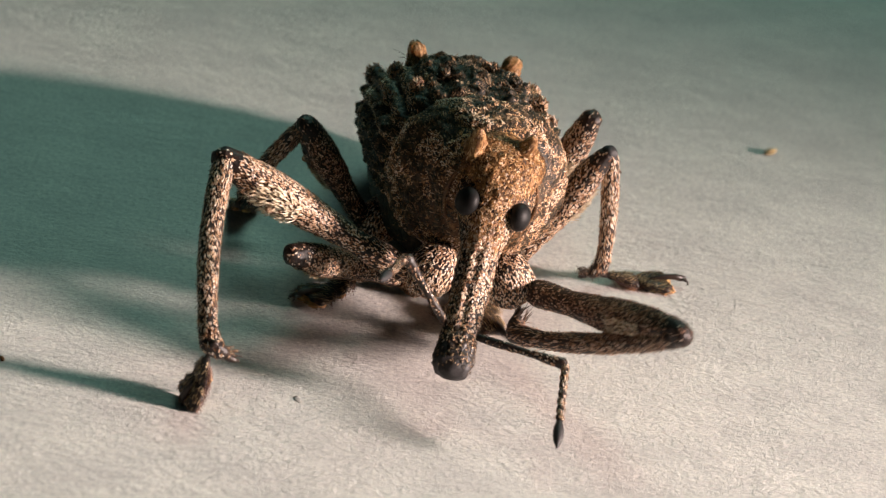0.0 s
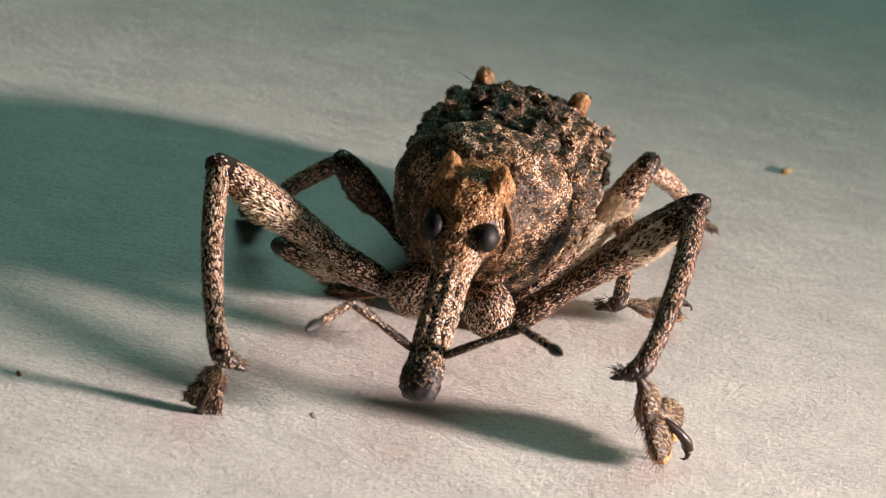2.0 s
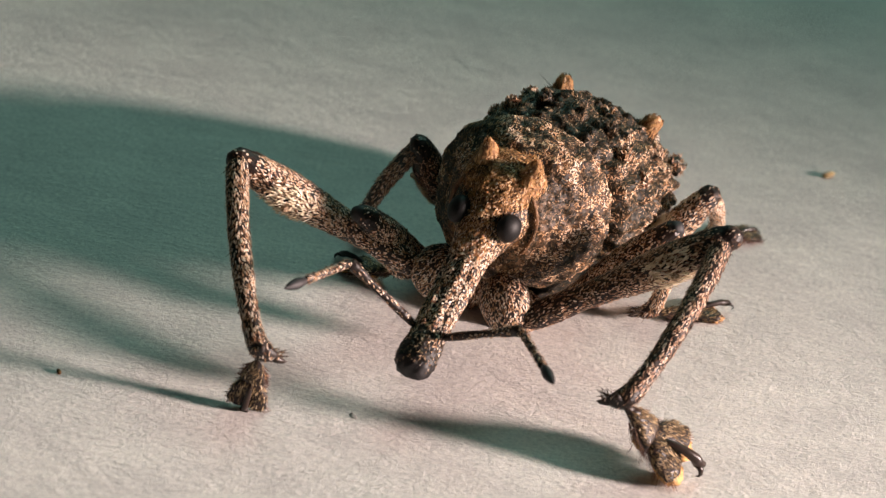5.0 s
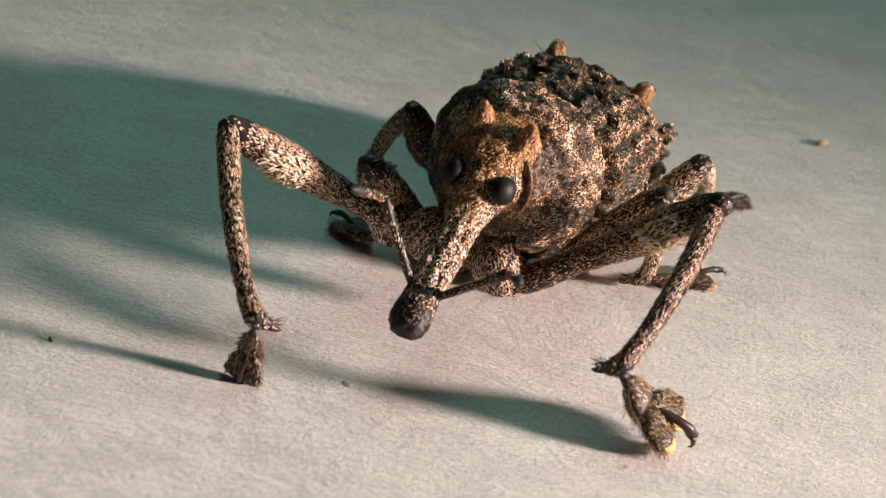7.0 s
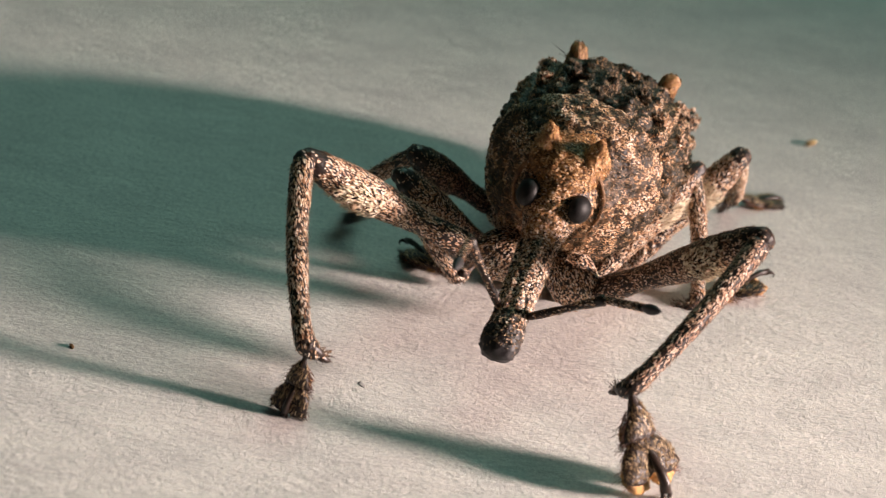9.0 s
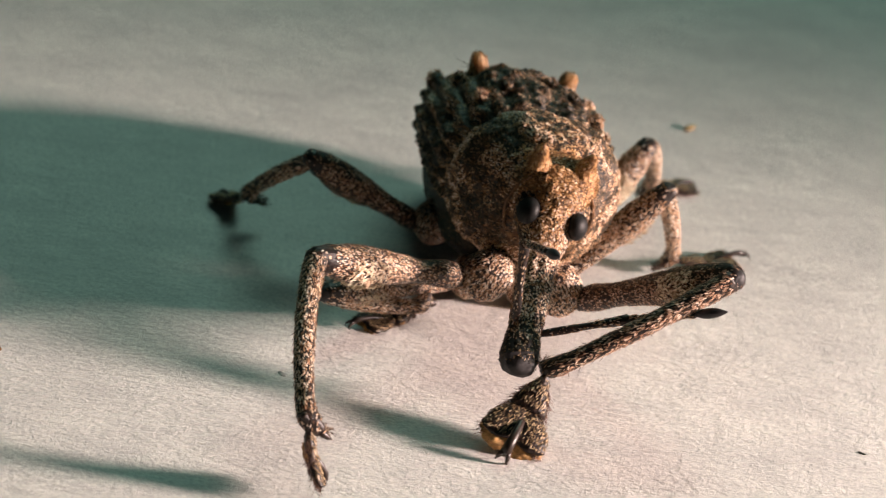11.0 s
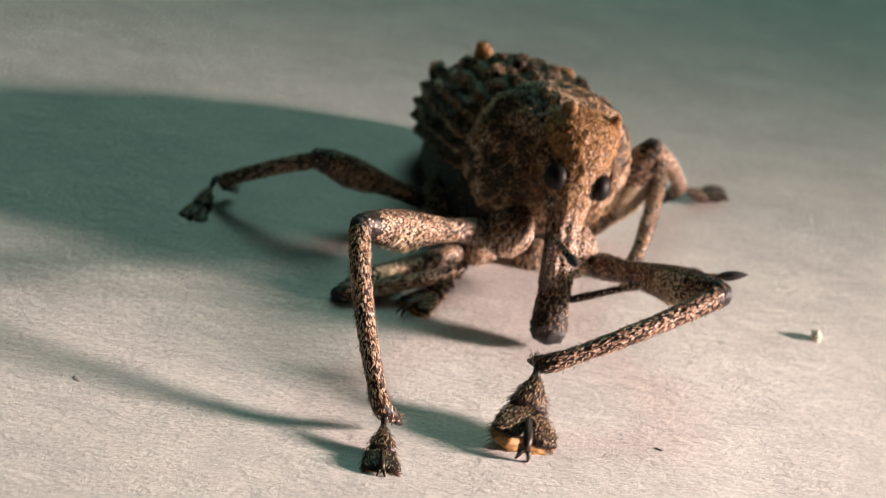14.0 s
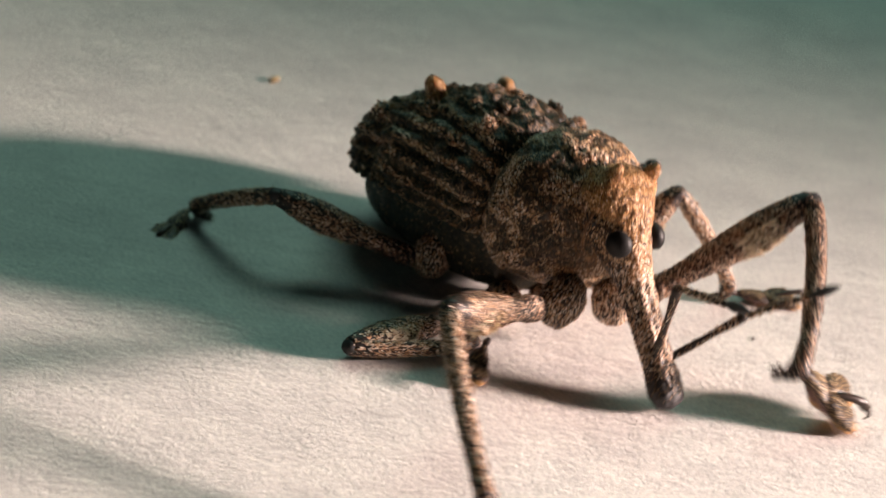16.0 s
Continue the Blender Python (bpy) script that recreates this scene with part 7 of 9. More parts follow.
    walk(legs["MR"][2], [
        (0, mm(6.60, 4.65, -6.41, 6.7, -2.6, 4.7)),  (0.25, mm(6.33, 3.78, -6.49, 5.6, -2.7, 18.4)),  (0.5, mm(6.05, 3.49, -6.02, 5.3, 4.9, 25.3)),
        (0.75, mm(6.34, 5.01, -6.84, 3.9, -7.4, 22.0)),  (1, mm(6.47, 6.95, -6.46, 3.3, -2.1, 12.4)),  (1.25, mm(6.31, 6.90, -6.52, 3.5, 1.6, 20.6)),
        (1.5, mm(6.13, 6.51, -6.50, 4.3, 5.9, 30.6)),  (1.75, mm(6.40, 5.12, -7.08, 3.1, -6.1, 45.4)),  (2, mm(6.15, 4.62, -5.68, 2.8, 9.0, 46.0)),
        (2.25, mm(5.75, 4.91, -7.44, 4.0, -13.1, 50.4)),  (2.5, mm(5.40, 6.22, -6.45, 5.9, 0.4, 46.1)),  (2.75, mm(5.67, 6.62, -6.25, 4.3, -5.5, 45.6)),
        (3, mm(5.96, 6.93, -6.02, 2.3, -10.7, 45.3)),  (3.25, mm(5.81, 7.10, -6.15, 0.9, -9.8, 47.5)),  (3.5, mm(5.63, 7.21, -6.30, -0.0, -8.4, 49.5)),
        (4.2, mm(5.61, 7.14, -6.31, 0.0, -8.4, 50.3)),  (4.75, mm(5.60, 7.03, -6.30, 0.2, -8.6, 51.0)),  (5.3, mm(5.60, 6.92, -6.28, 0.5, -8.8, 51.5)),
        (6, mm(5.60, 6.81, -6.26, 0.7, -9.1, 52.0)),  (6.25, mm(5.60, 6.76, -6.25, 0.5, -9.2, 51.9)),  (6.5, mm(5.61, 6.71, -6.22, 0.3, -9.4, 51.6)),
        (6.75, mm(5.69, 6.73, -6.15, 0.2, -10.3, 50.6)),  (7, mm(5.74, 6.78, -6.11, 0.2, -11.0, 49.8)),  (7.25, mm(5.60, 6.98, -6.28, 0.7, -9.2, 51.0)),
        (7.5, mm(5.45, 7.07, -6.45, 1.1, -6.9, 52.8)),  (7.75, mm(5.75, 6.05, -7.48, 0.6, -19.2, 62.5)),  (8, mm(5.63, 5.56, -6.16, 1.3, -1.7, 62.8)),
        (8.2, mm(4.83, 5.27, -6.68, 3.2, -3.8, 53.2)),  (8.7, mm(5.63, 5.10, -6.80, 1.0, -11.3, 51.1)),  (9.25, mm(6.97, 5.62, -6.63, -1.3, -21.3, 39.6)),
        (9.8, mm(7.94, 6.26, -5.61, -0.8, -17.5, 22.0)),  (10.3, mm(8.58, 6.47, -5.20, -0.5, -16.5, 15.3)),  (10.5, mm(8.88, 6.98, -5.63, -0.8, -13.0, 16.7)),
        (10.75, mm(8.62, 6.96, -5.74, 0.5, -11.2, 16.3)),  (11, mm(8.30, 6.91, -5.85, 1.5, -9.5, 16.6)),  (11.25, mm(7.98, 7.07, -6.17, 0.2, -7.5, 22.5)),
        (11.5, mm(7.61, 7.25, -6.50, -1.0, -5.5, 28.7)),  (11.75, mm(6.97, 7.43, -6.68, -1.9, -5.1, 32.7)),  (12, mm(6.31, 7.61, -6.88, -2.7, -5.1, 36.2)),
        (12.3, mm(5.82, 7.93, -7.39, -2.3, -6.0, 36.7)),  (12.5, mm(9.76, 11.21, -7.00, -3.4, -16.8, 28.0)),  (12.75, mm(10.79, 9.78, -6.64, -0.1, -9.8, -0.6)),
        (13, mm(11.12, 7.72, -6.27, 3.3, -1.4, -20.4)),  (13.25, mm(9.16, 3.67, -6.53, 5.2, -17.2, 11.1)),  (13.5, mm(6.04, 0.67, -5.14, 3.3, -3.1, 31.7)),
        (13.75, mm(5.24, 0.79, -5.55, 5.4, -6.3, 25.1)),  (14, mm(5.15, 1.51, -5.83, 7.7, -10.1, 13.7)),  (14.25, mm(9.02, 2.06, -5.12, 4.4, -34.5, 12.8)),
        (14.5, mm(11.31, 4.00, -2.55, 9.9, -22.2, -10.7)),  (14.75, mm(11.25, 5.31, -3.09, 1.1, -23.7, 1.1)),  (15, mm(10.84, 6.39, -3.66, -7.9, -24.3, 14.7)),
        (15.25, mm(11.07, 5.92, -2.26, -9.6, -31.8, 18.6)),  (15.5, mm(11.25, 5.05, -1.09, -9.1, -38.0, 18.5)),  (15.75, mm(10.87, 3.11, -3.26, 1.2, -27.0, -2.7)),
        (16, mm(10.01, 0.97, -5.74, 7.2, -6.0, -20.4))])
    walk(legs["HL"][0], [
        (0, mm(-3.20, 6.90, -6.70, -37.9, -47.6, -151.7)),  (0.25, mm(-3.20, 6.90, -6.70, -38.5, -47.9, -148.4)),  (0.5, mm(-3.20, 6.90, -6.70, -38.3, -48.4, -145.6)),
        (0.75, mm(-3.20, 6.90, -6.70, -36.0, -51.3, -145.6)),  (1, mm(-3.20, 6.90, -6.70, -34.4, -54.4, -145.2)),  (1.25, mm(-3.20, 6.90, -6.70, -39.5, -55.8, -140.6)),
        (1.5, mm(-3.20, 6.90, -6.70, -44.9, -56.1, -136.0)),  (1.75, mm(-3.20, 6.90, -6.70, -45.9, -50.0, -132.2)),  (2, mm(-3.20, 6.90, -6.70, -46.4, -43.7, -129.7)),
        (2.25, mm(-3.20, 6.90, -6.70, -44.6, -42.2, -123.1)),  (2.5, mm(-3.20, 6.90, -6.70, -43.6, -41.6, -117.1)),  (2.75, mm(-3.20, 6.90, -6.70, -50.8, -43.0, -110.4)),
        (3, mm(-3.20, 6.90, -6.70, -58.5, -45.2, -107.3)),  (3.25, mm(-3.20, 6.90, -6.70, -42.6, -45.5, -108.7)),  (3.5, mm(-3.20, 6.90, -6.70, -31.7, -46.1, -112.9)),
        (4.2, mm(-3.20, 6.90, -6.70, -32.8, -46.3, -113.7)),  (4.75, mm(-3.20, 6.90, -6.70, -35.9, -46.4, -114.2)),  (5.3, mm(-3.20, 6.90, -6.70, -39.4, -46.5, -114.6)),
        (6, mm(-3.20, 6.90, -6.70, -42.4, -46.6, -114.7)),  (6.25, mm(-3.20, 6.90, -6.70, -42.3, -46.7, -114.4)),  (6.5, mm(-3.20, 6.90, -6.70, -42.5, -46.7, -114.0)),
        (6.75, mm(-3.20, 6.90, -6.70, -51.2, -46.1, -113.5)),  (7, mm(-3.20, 6.90, -6.70, -58.8, -45.3, -112.7)),  (7.25, mm(-3.20, 6.90, -6.70, -50.7, -43.0, -108.6)),
        (7.5, mm(-3.20, 6.90, -6.70, -44.9, -40.3, -105.5)),  (7.75, mm(-3.20, 6.90, -6.70, -47.4, -37.0, -106.6)),  (8, mm(-3.20, 6.90, -6.70, -50.8, -33.8, -108.2)),
        (8.2, mm(-3.20, 6.90, -6.70, -52.9, -33.5, -107.6)),  (8.7, mm(-3.20, 6.90, -6.70, -49.4, -31.6, -116.3)),  (9.25, mm(-3.20, 6.90, -6.70, -41.9, -26.4, -135.9)),
        (9.8, mm(-3.20, 6.90, -6.70, -36.6, -20.2, -155.2)),  (10.3, mm(-3.20, 6.90, -6.70, -33.1, -15.7, -169.4)),  (10.5, mm(-3.20, 6.90, -6.70, -34.0, -23.3, -170.7)),
        (10.75, mm(-3.20, 6.90, -6.70, -38.8, -23.2, -168.7)),  (11, mm(-3.20, 6.90, -6.70, -43.0, -22.6, -166.9)),  (11.25, mm(-3.20, 6.90, -6.70, -43.1, -25.1, -165.8)),
        (11.5, mm(-3.20, 6.90, -6.70, -42.9, -27.8, -164.5)),  (11.75, mm(-3.20, 6.90, -6.70, -46.7, -29.4, -160.4)),  (12, mm(-3.20, 6.90, -6.70, -50.1, -31.0, -156.7)),
        (12.3, mm(-3.20, 6.90, -6.70, -43.2, -32.5, -166.6)),  (12.5, mm(-3.20, 6.90, -6.70, -42.5, -31.5, -166.6)),  (12.75, mm(-3.20, 6.90, -6.70, -44.5, -30.2, -171.2)),
        (13, mm(-3.20, 6.90, -6.70, -47.3, -28.4, -173.3)),  (13.25, mm(-3.20, 6.90, -6.70, -50.1, -20.1, -165.8)),  (13.5, mm(-3.20, 6.90, -6.70, -52.1, -9.2, -168.9)),
        (13.75, mm(-3.20, 6.90, -6.70, -50.1, -8.0, -165.9)),  (14, mm(-3.20, 6.90, -6.70, -46.9, -7.8, -162.6)),  (14.25, mm(-3.20, 6.90, -6.70, -41.3, -3.5, -171.4)),
        (14.5, mm(-3.20, 6.90, -6.70, -33.6, 2.3, 172.5)),  (14.75, mm(-3.20, 6.90, -6.70, -33.5, 2.5, 171.8)),  (15, mm(-3.20, 6.90, -6.70, -33.1, -0.4, 176.2)),
        (15.25, mm(-3.20, 6.90, -6.70, -28.8, -5.8, 177.1)),  (15.5, mm(-3.20, 6.90, -6.70, -25.8, -8.5, 168.2)),  (15.75, mm(-3.20, 6.90, -6.70, -36.9, -12.0, 160.2)),
        (16, mm(-3.20, 6.90, -6.70, -44.2, -10.0, 139.8))])
    walk(legs["HL"][1], [
        (0, mm(-6.96, 4.88, -2.03, -54.7, 59.0, 127.4)),  (0.25, mm(-6.81, 4.68, -2.01, -51.4, 57.3, 134.0)),  (0.5, mm(-6.67, 4.53, -1.97, -48.6, 56.2, 140.0)),
        (0.75, mm(-6.45, 4.67, -1.77, -48.0, 60.0, 140.5)),  (1, mm(-6.20, 4.81, -1.58, -48.2, 63.4, 140.2)),  (1.25, mm(-5.96, 4.63, -1.45, -49.3, 61.4, 139.0)),
        (1.5, mm(-5.77, 4.42, -1.39, -49.0, 58.1, 139.4)),  (1.75, mm(-5.93, 3.89, -1.85, -48.6, 51.5, 147.1)),  (2, mm(-6.10, 3.41, -2.36, -48.8, 45.2, 154.6)),
        (2.25, mm(-5.74, 3.01, -2.49, -48.4, 45.2, 164.1)),  (2.5, mm(-5.33, 2.75, -2.56, -48.9, 46.2, 170.3)),  (2.75, mm(-4.86, 2.45, -2.27, -62.4, 49.7, 153.2)),
        (3, mm(-4.56, 2.54, -2.10, -74.0, 50.7, 132.4)),  (3.25, mm(-4.66, 2.60, -2.08, 101.4, 119.6, -39.9)),  (3.5, mm(-4.88, 2.91, -2.21, 107.7, 113.0, -28.4)),
        (4.2, mm(-4.93, 2.96, -2.20, 108.0, 113.7, -29.8)),  (4.75, mm(-4.97, 2.97, -2.17, 107.2, 115.5, -33.6)),  (5.3, mm(-5.00, 2.97, -2.14, 106.7, 117.7, -37.4)),
        (6, mm(-5.01, 2.96, -2.10, 107.0, 119.5, -39.8)),  (6.25, mm(-4.99, 2.95, -2.11, 106.4, 119.3, -40.1)),  (6.5, mm(-4.96, 2.94, -2.10, 105.3, 119.3, -41.2)),
        (6.75, mm(-4.95, 2.88, -2.14, -77.4, 55.8, 128.6)),  (7, mm(-4.92, 2.80, -2.20, -76.4, 51.1, 123.3)),  (7.25, mm(-4.66, 2.54, -2.40, -72.5, 53.0, 142.0)),
        (7.5, mm(-4.47, 2.32, -2.66, 116.5, 127.6, -17.0)),  (7.75, mm(-4.63, 2.10, -2.93, 115.1, 131.3, -18.7)),  (8, mm(-4.83, 1.94, -3.20, -66.8, 44.7, 157.8)),
        (8.2, mm(-4.78, 1.91, -3.24, -65.1, 42.0, 160.1)),  (8.7, mm(-5.58, 2.09, -3.40, -68.3, 45.1, 150.7)),  (9.25, mm(-7.30, 2.92, -3.87, -73.7, 50.5, 132.4)),
        (9.8, mm(-8.57, 4.42, -4.52, -72.9, 53.4, 121.0)),  (10.3, mm(-9.08, 5.80, -5.01, -68.3, 54.8, 116.3)),  (10.5, mm(-8.87, 5.97, -4.22, -61.1, 53.3, 118.6)),
        (10.75, mm(-8.85, 5.77, -4.23, -61.9, 48.3, 118.8)),  (11, mm(-8.84, 5.59, -4.29, -62.7, 44.0, 119.5)),  (11.25, mm(-8.72, 5.50, -4.04, -59.8, 43.3, 122.3)),
        (11.5, mm(-8.58, 5.41, -3.76, -57.0, 43.1, 125.0)),  (11.75, mm(-8.34, 5.06, -3.62, -58.4, 40.9, 124.5)),  (12, mm(-8.11, 4.79, -3.49, -59.2, 39.1, 124.1)),
        (12.3, mm(-8.32, 5.68, -3.35, -52.8, 42.6, 124.2)),  (12.5, mm(-8.36, 5.67, -3.45, -54.8, 44.2, 122.5)),  (12.75, mm(-8.52, 6.08, -3.57, -55.5, 41.6, 117.6)),
        (13, mm(-8.71, 6.26, -3.70, -57.1, 38.6, 114.7)),  (13.25, mm(-9.21, 5.38, -4.43, -63.8, 35.5, 121.4)),  (13.5, mm(-9.33, 5.70, -5.69, -69.6, 32.6, 123.8)),
        (13.75, mm(-9.18, 5.40, -5.83, -67.1, 33.2, 132.0)),  (14, mm(-9.09, 5.06, -5.85, -63.6, 34.9, 139.8)),  (14.25, mm(-9.31, 5.98, -6.32, -69.5, 44.3, 123.6)),
        (14.5, mm(-9.24, 7.70, -6.94, -71.7, 53.6, 106.4)),  (14.75, mm(-9.27, 7.78, -6.97, -81.7, 55.4, 93.5)),  (15, mm(-9.48, 7.32, -6.66, -90.9, 56.0, 84.8)),
        (15.25, mm(-9.56, 7.22, -6.05, -76.6, 59.7, 99.3)),  (15.5, mm(-9.07, 8.13, -5.81, -57.0, 58.4, 111.3)),  (15.75, mm(-9.12, 9.02, -5.36, -58.0, 45.1, 102.5)),
        (16, mm(-8.28, 11.19, -5.53, -52.8, 28.4, 97.8))])
    walk(legs["HL"][2], [
        (0, mm(-8.64, 7.08, -6.64, -3.8, 16.4, 74.8)),  (0.25, mm(-8.83, 6.78, -6.55, -2.7, 15.7, 76.3)),  (0.5, mm(-8.96, 6.45, -6.46, -1.8, 15.8, 78.3)),
        (0.75, mm(-8.53, 6.39, -6.44, -3.8, 22.0, 83.2)),  (1, mm(-8.07, 6.36, -6.42, -5.7, 27.7, 89.0)),  (1.25, mm(-7.88, 6.31, -6.14, -3.3, 26.4, 94.2)),
        (1.5, mm(-7.89, 6.24, -5.89, -0.9, 24.0, 99.2)),  (1.75, mm(-8.73, 5.70, -6.04, -2.1, 22.8, 105.4)),  (2, mm(-9.56, 5.06, -6.21, -3.2, 21.4, 107.2)),
        (2.25, mm(-9.45, 4.07, -6.37, 0.2, 14.0, 82.5)),  (2.5, mm(-9.11, 3.39, -6.56, 4.0, 8.2, 62.1)),  (2.75, mm(-7.87, 3.97, -6.24, 10.4, 27.3, 12.1)),
        (3, mm(-6.79, 4.97, -6.13, 18.4, 47.7, -30.1)),  (3.25, mm(-6.63, 4.25, -6.61, 9.3, 25.6, 6.8)),  (3.5, mm(-6.78, 3.94, -7.28, -3.7, 8.1, 71.6)),
        (4.2, mm(-6.86, 4.06, -7.25, -4.5, 8.1, 77.9)),  (4.75, mm(-6.93, 4.27, -7.11, -4.9, 9.9, 82.1)),  (5.3, mm(-7.00, 4.50, -6.94, -5.4, 12.7, 86.3)),
        (6, mm(-7.05, 4.65, -6.79, -6.0, 15.2, 90.3)),  (6.25, mm(-7.01, 4.65, -6.81, -6.3, 15.4, 90.5)),  (6.5, mm(-6.94, 4.68, -6.80, -6.5, 15.7, 90.0)),
        (6.75, mm(-6.83, 5.23, -6.57, -7.5, 19.4, 90.6)),  (7, mm(-6.76, 5.60, -6.36, -7.9, 22.3, 89.3)),  (7.25, mm(-7.23, 4.54, -6.72, -3.6, 15.6, 74.7)),
        (7.5, mm(-7.70, 3.30, -7.04, -0.5, 9.3, 64.6)),  (7.75, mm(-8.05, 3.26, -7.04, 0.7, 8.4, 62.0)),  (8, mm(-8.40, 3.39, -7.02, 1.6, 7.8, 60.1)),
        (8.2, mm(-8.60, 3.30, -6.90, 2.8, 7.2, 58.9)),  (8.7, mm(-8.92, 3.97, -7.24, -0.4, 8.6, 62.5)),  (9.25, mm(-9.58, 5.42, -7.97, -7.3, 13.7, 76.1)),
        (9.8, mm(-10.22, 7.16, -8.82, -14.3, 19.6, 94.0)),  (10.3, mm(-10.46, 8.59, -9.42, -17.1, 22.3, 103.4)),  (10.5, mm(-10.40, 8.78, -8.52, -14.2, 28.1, 101.7)),
        (10.75, mm(-10.56, 8.89, -8.23, -12.6, 24.6, 102.6)),  (11, mm(-10.73, 8.94, -8.00, -11.2, 21.1, 103.5)),  (11.25, mm(-10.79, 8.78, -7.69, -9.1, 23.7, 103.8)),
        (11.5, mm(-10.81, 8.59, -7.39, -7.3, 27.2, 104.1)),  (11.75, mm(-10.64, 8.39, -7.12, -7.0, 32.3, 104.8)),  (12, mm(-10.45, 8.25, -6.88, -6.9, 36.7, 105.6)),
        (12.3, mm(-10.53, 8.93, -6.97, -4.6, 34.3, 105.5)),  (12.5, mm(-10.43, 8.91, -7.19, -6.0, 37.8, 101.3)),  (12.75, mm(-10.37, 9.63, -7.13, -5.9, 33.7, 99.0)),
        (13, mm(-10.45, 10.03, -7.01, -6.8, 32.3, 100.6)),  (13.25, mm(-11.39, 8.94, -7.40, -3.0, 43.5, -156.5)),  (13.5, mm(-11.85, 9.48, -8.60, 3.9, 34.4, -127.9)),
        (13.75, mm(-12.26, 8.82, -8.84, 6.2, 31.0, -120.4)),  (14, mm(-12.56, 7.99, -9.02, 7.8, 31.0, -116.4)),  (14.25, mm(-11.47, 9.22, -10.12, 11.5, 32.3, -122.8)),
        (14.5, mm(-10.13, 10.75, -11.26, 14.7, 33.0, -130.0)),  (14.75, mm(-9.46, 10.79, -11.34, 17.4, 35.7, -131.3)),  (15, mm(-9.21, 10.25, -11.03, 19.7, 49.8, -138.5)),
        (15.25, mm(-9.99, 9.83, -10.57, 3.0, 60.0, 178.5)),  (15.5, mm(-10.12, 10.80, -10.48, -22.3, 29.2, 81.0)),  (15.75, mm(-9.92, 12.63, -9.08, -10.3, 39.6, 143.8)),
        (16, mm(-8.90, 15.71, -8.00, 0.0, 21.6, -158.0))])
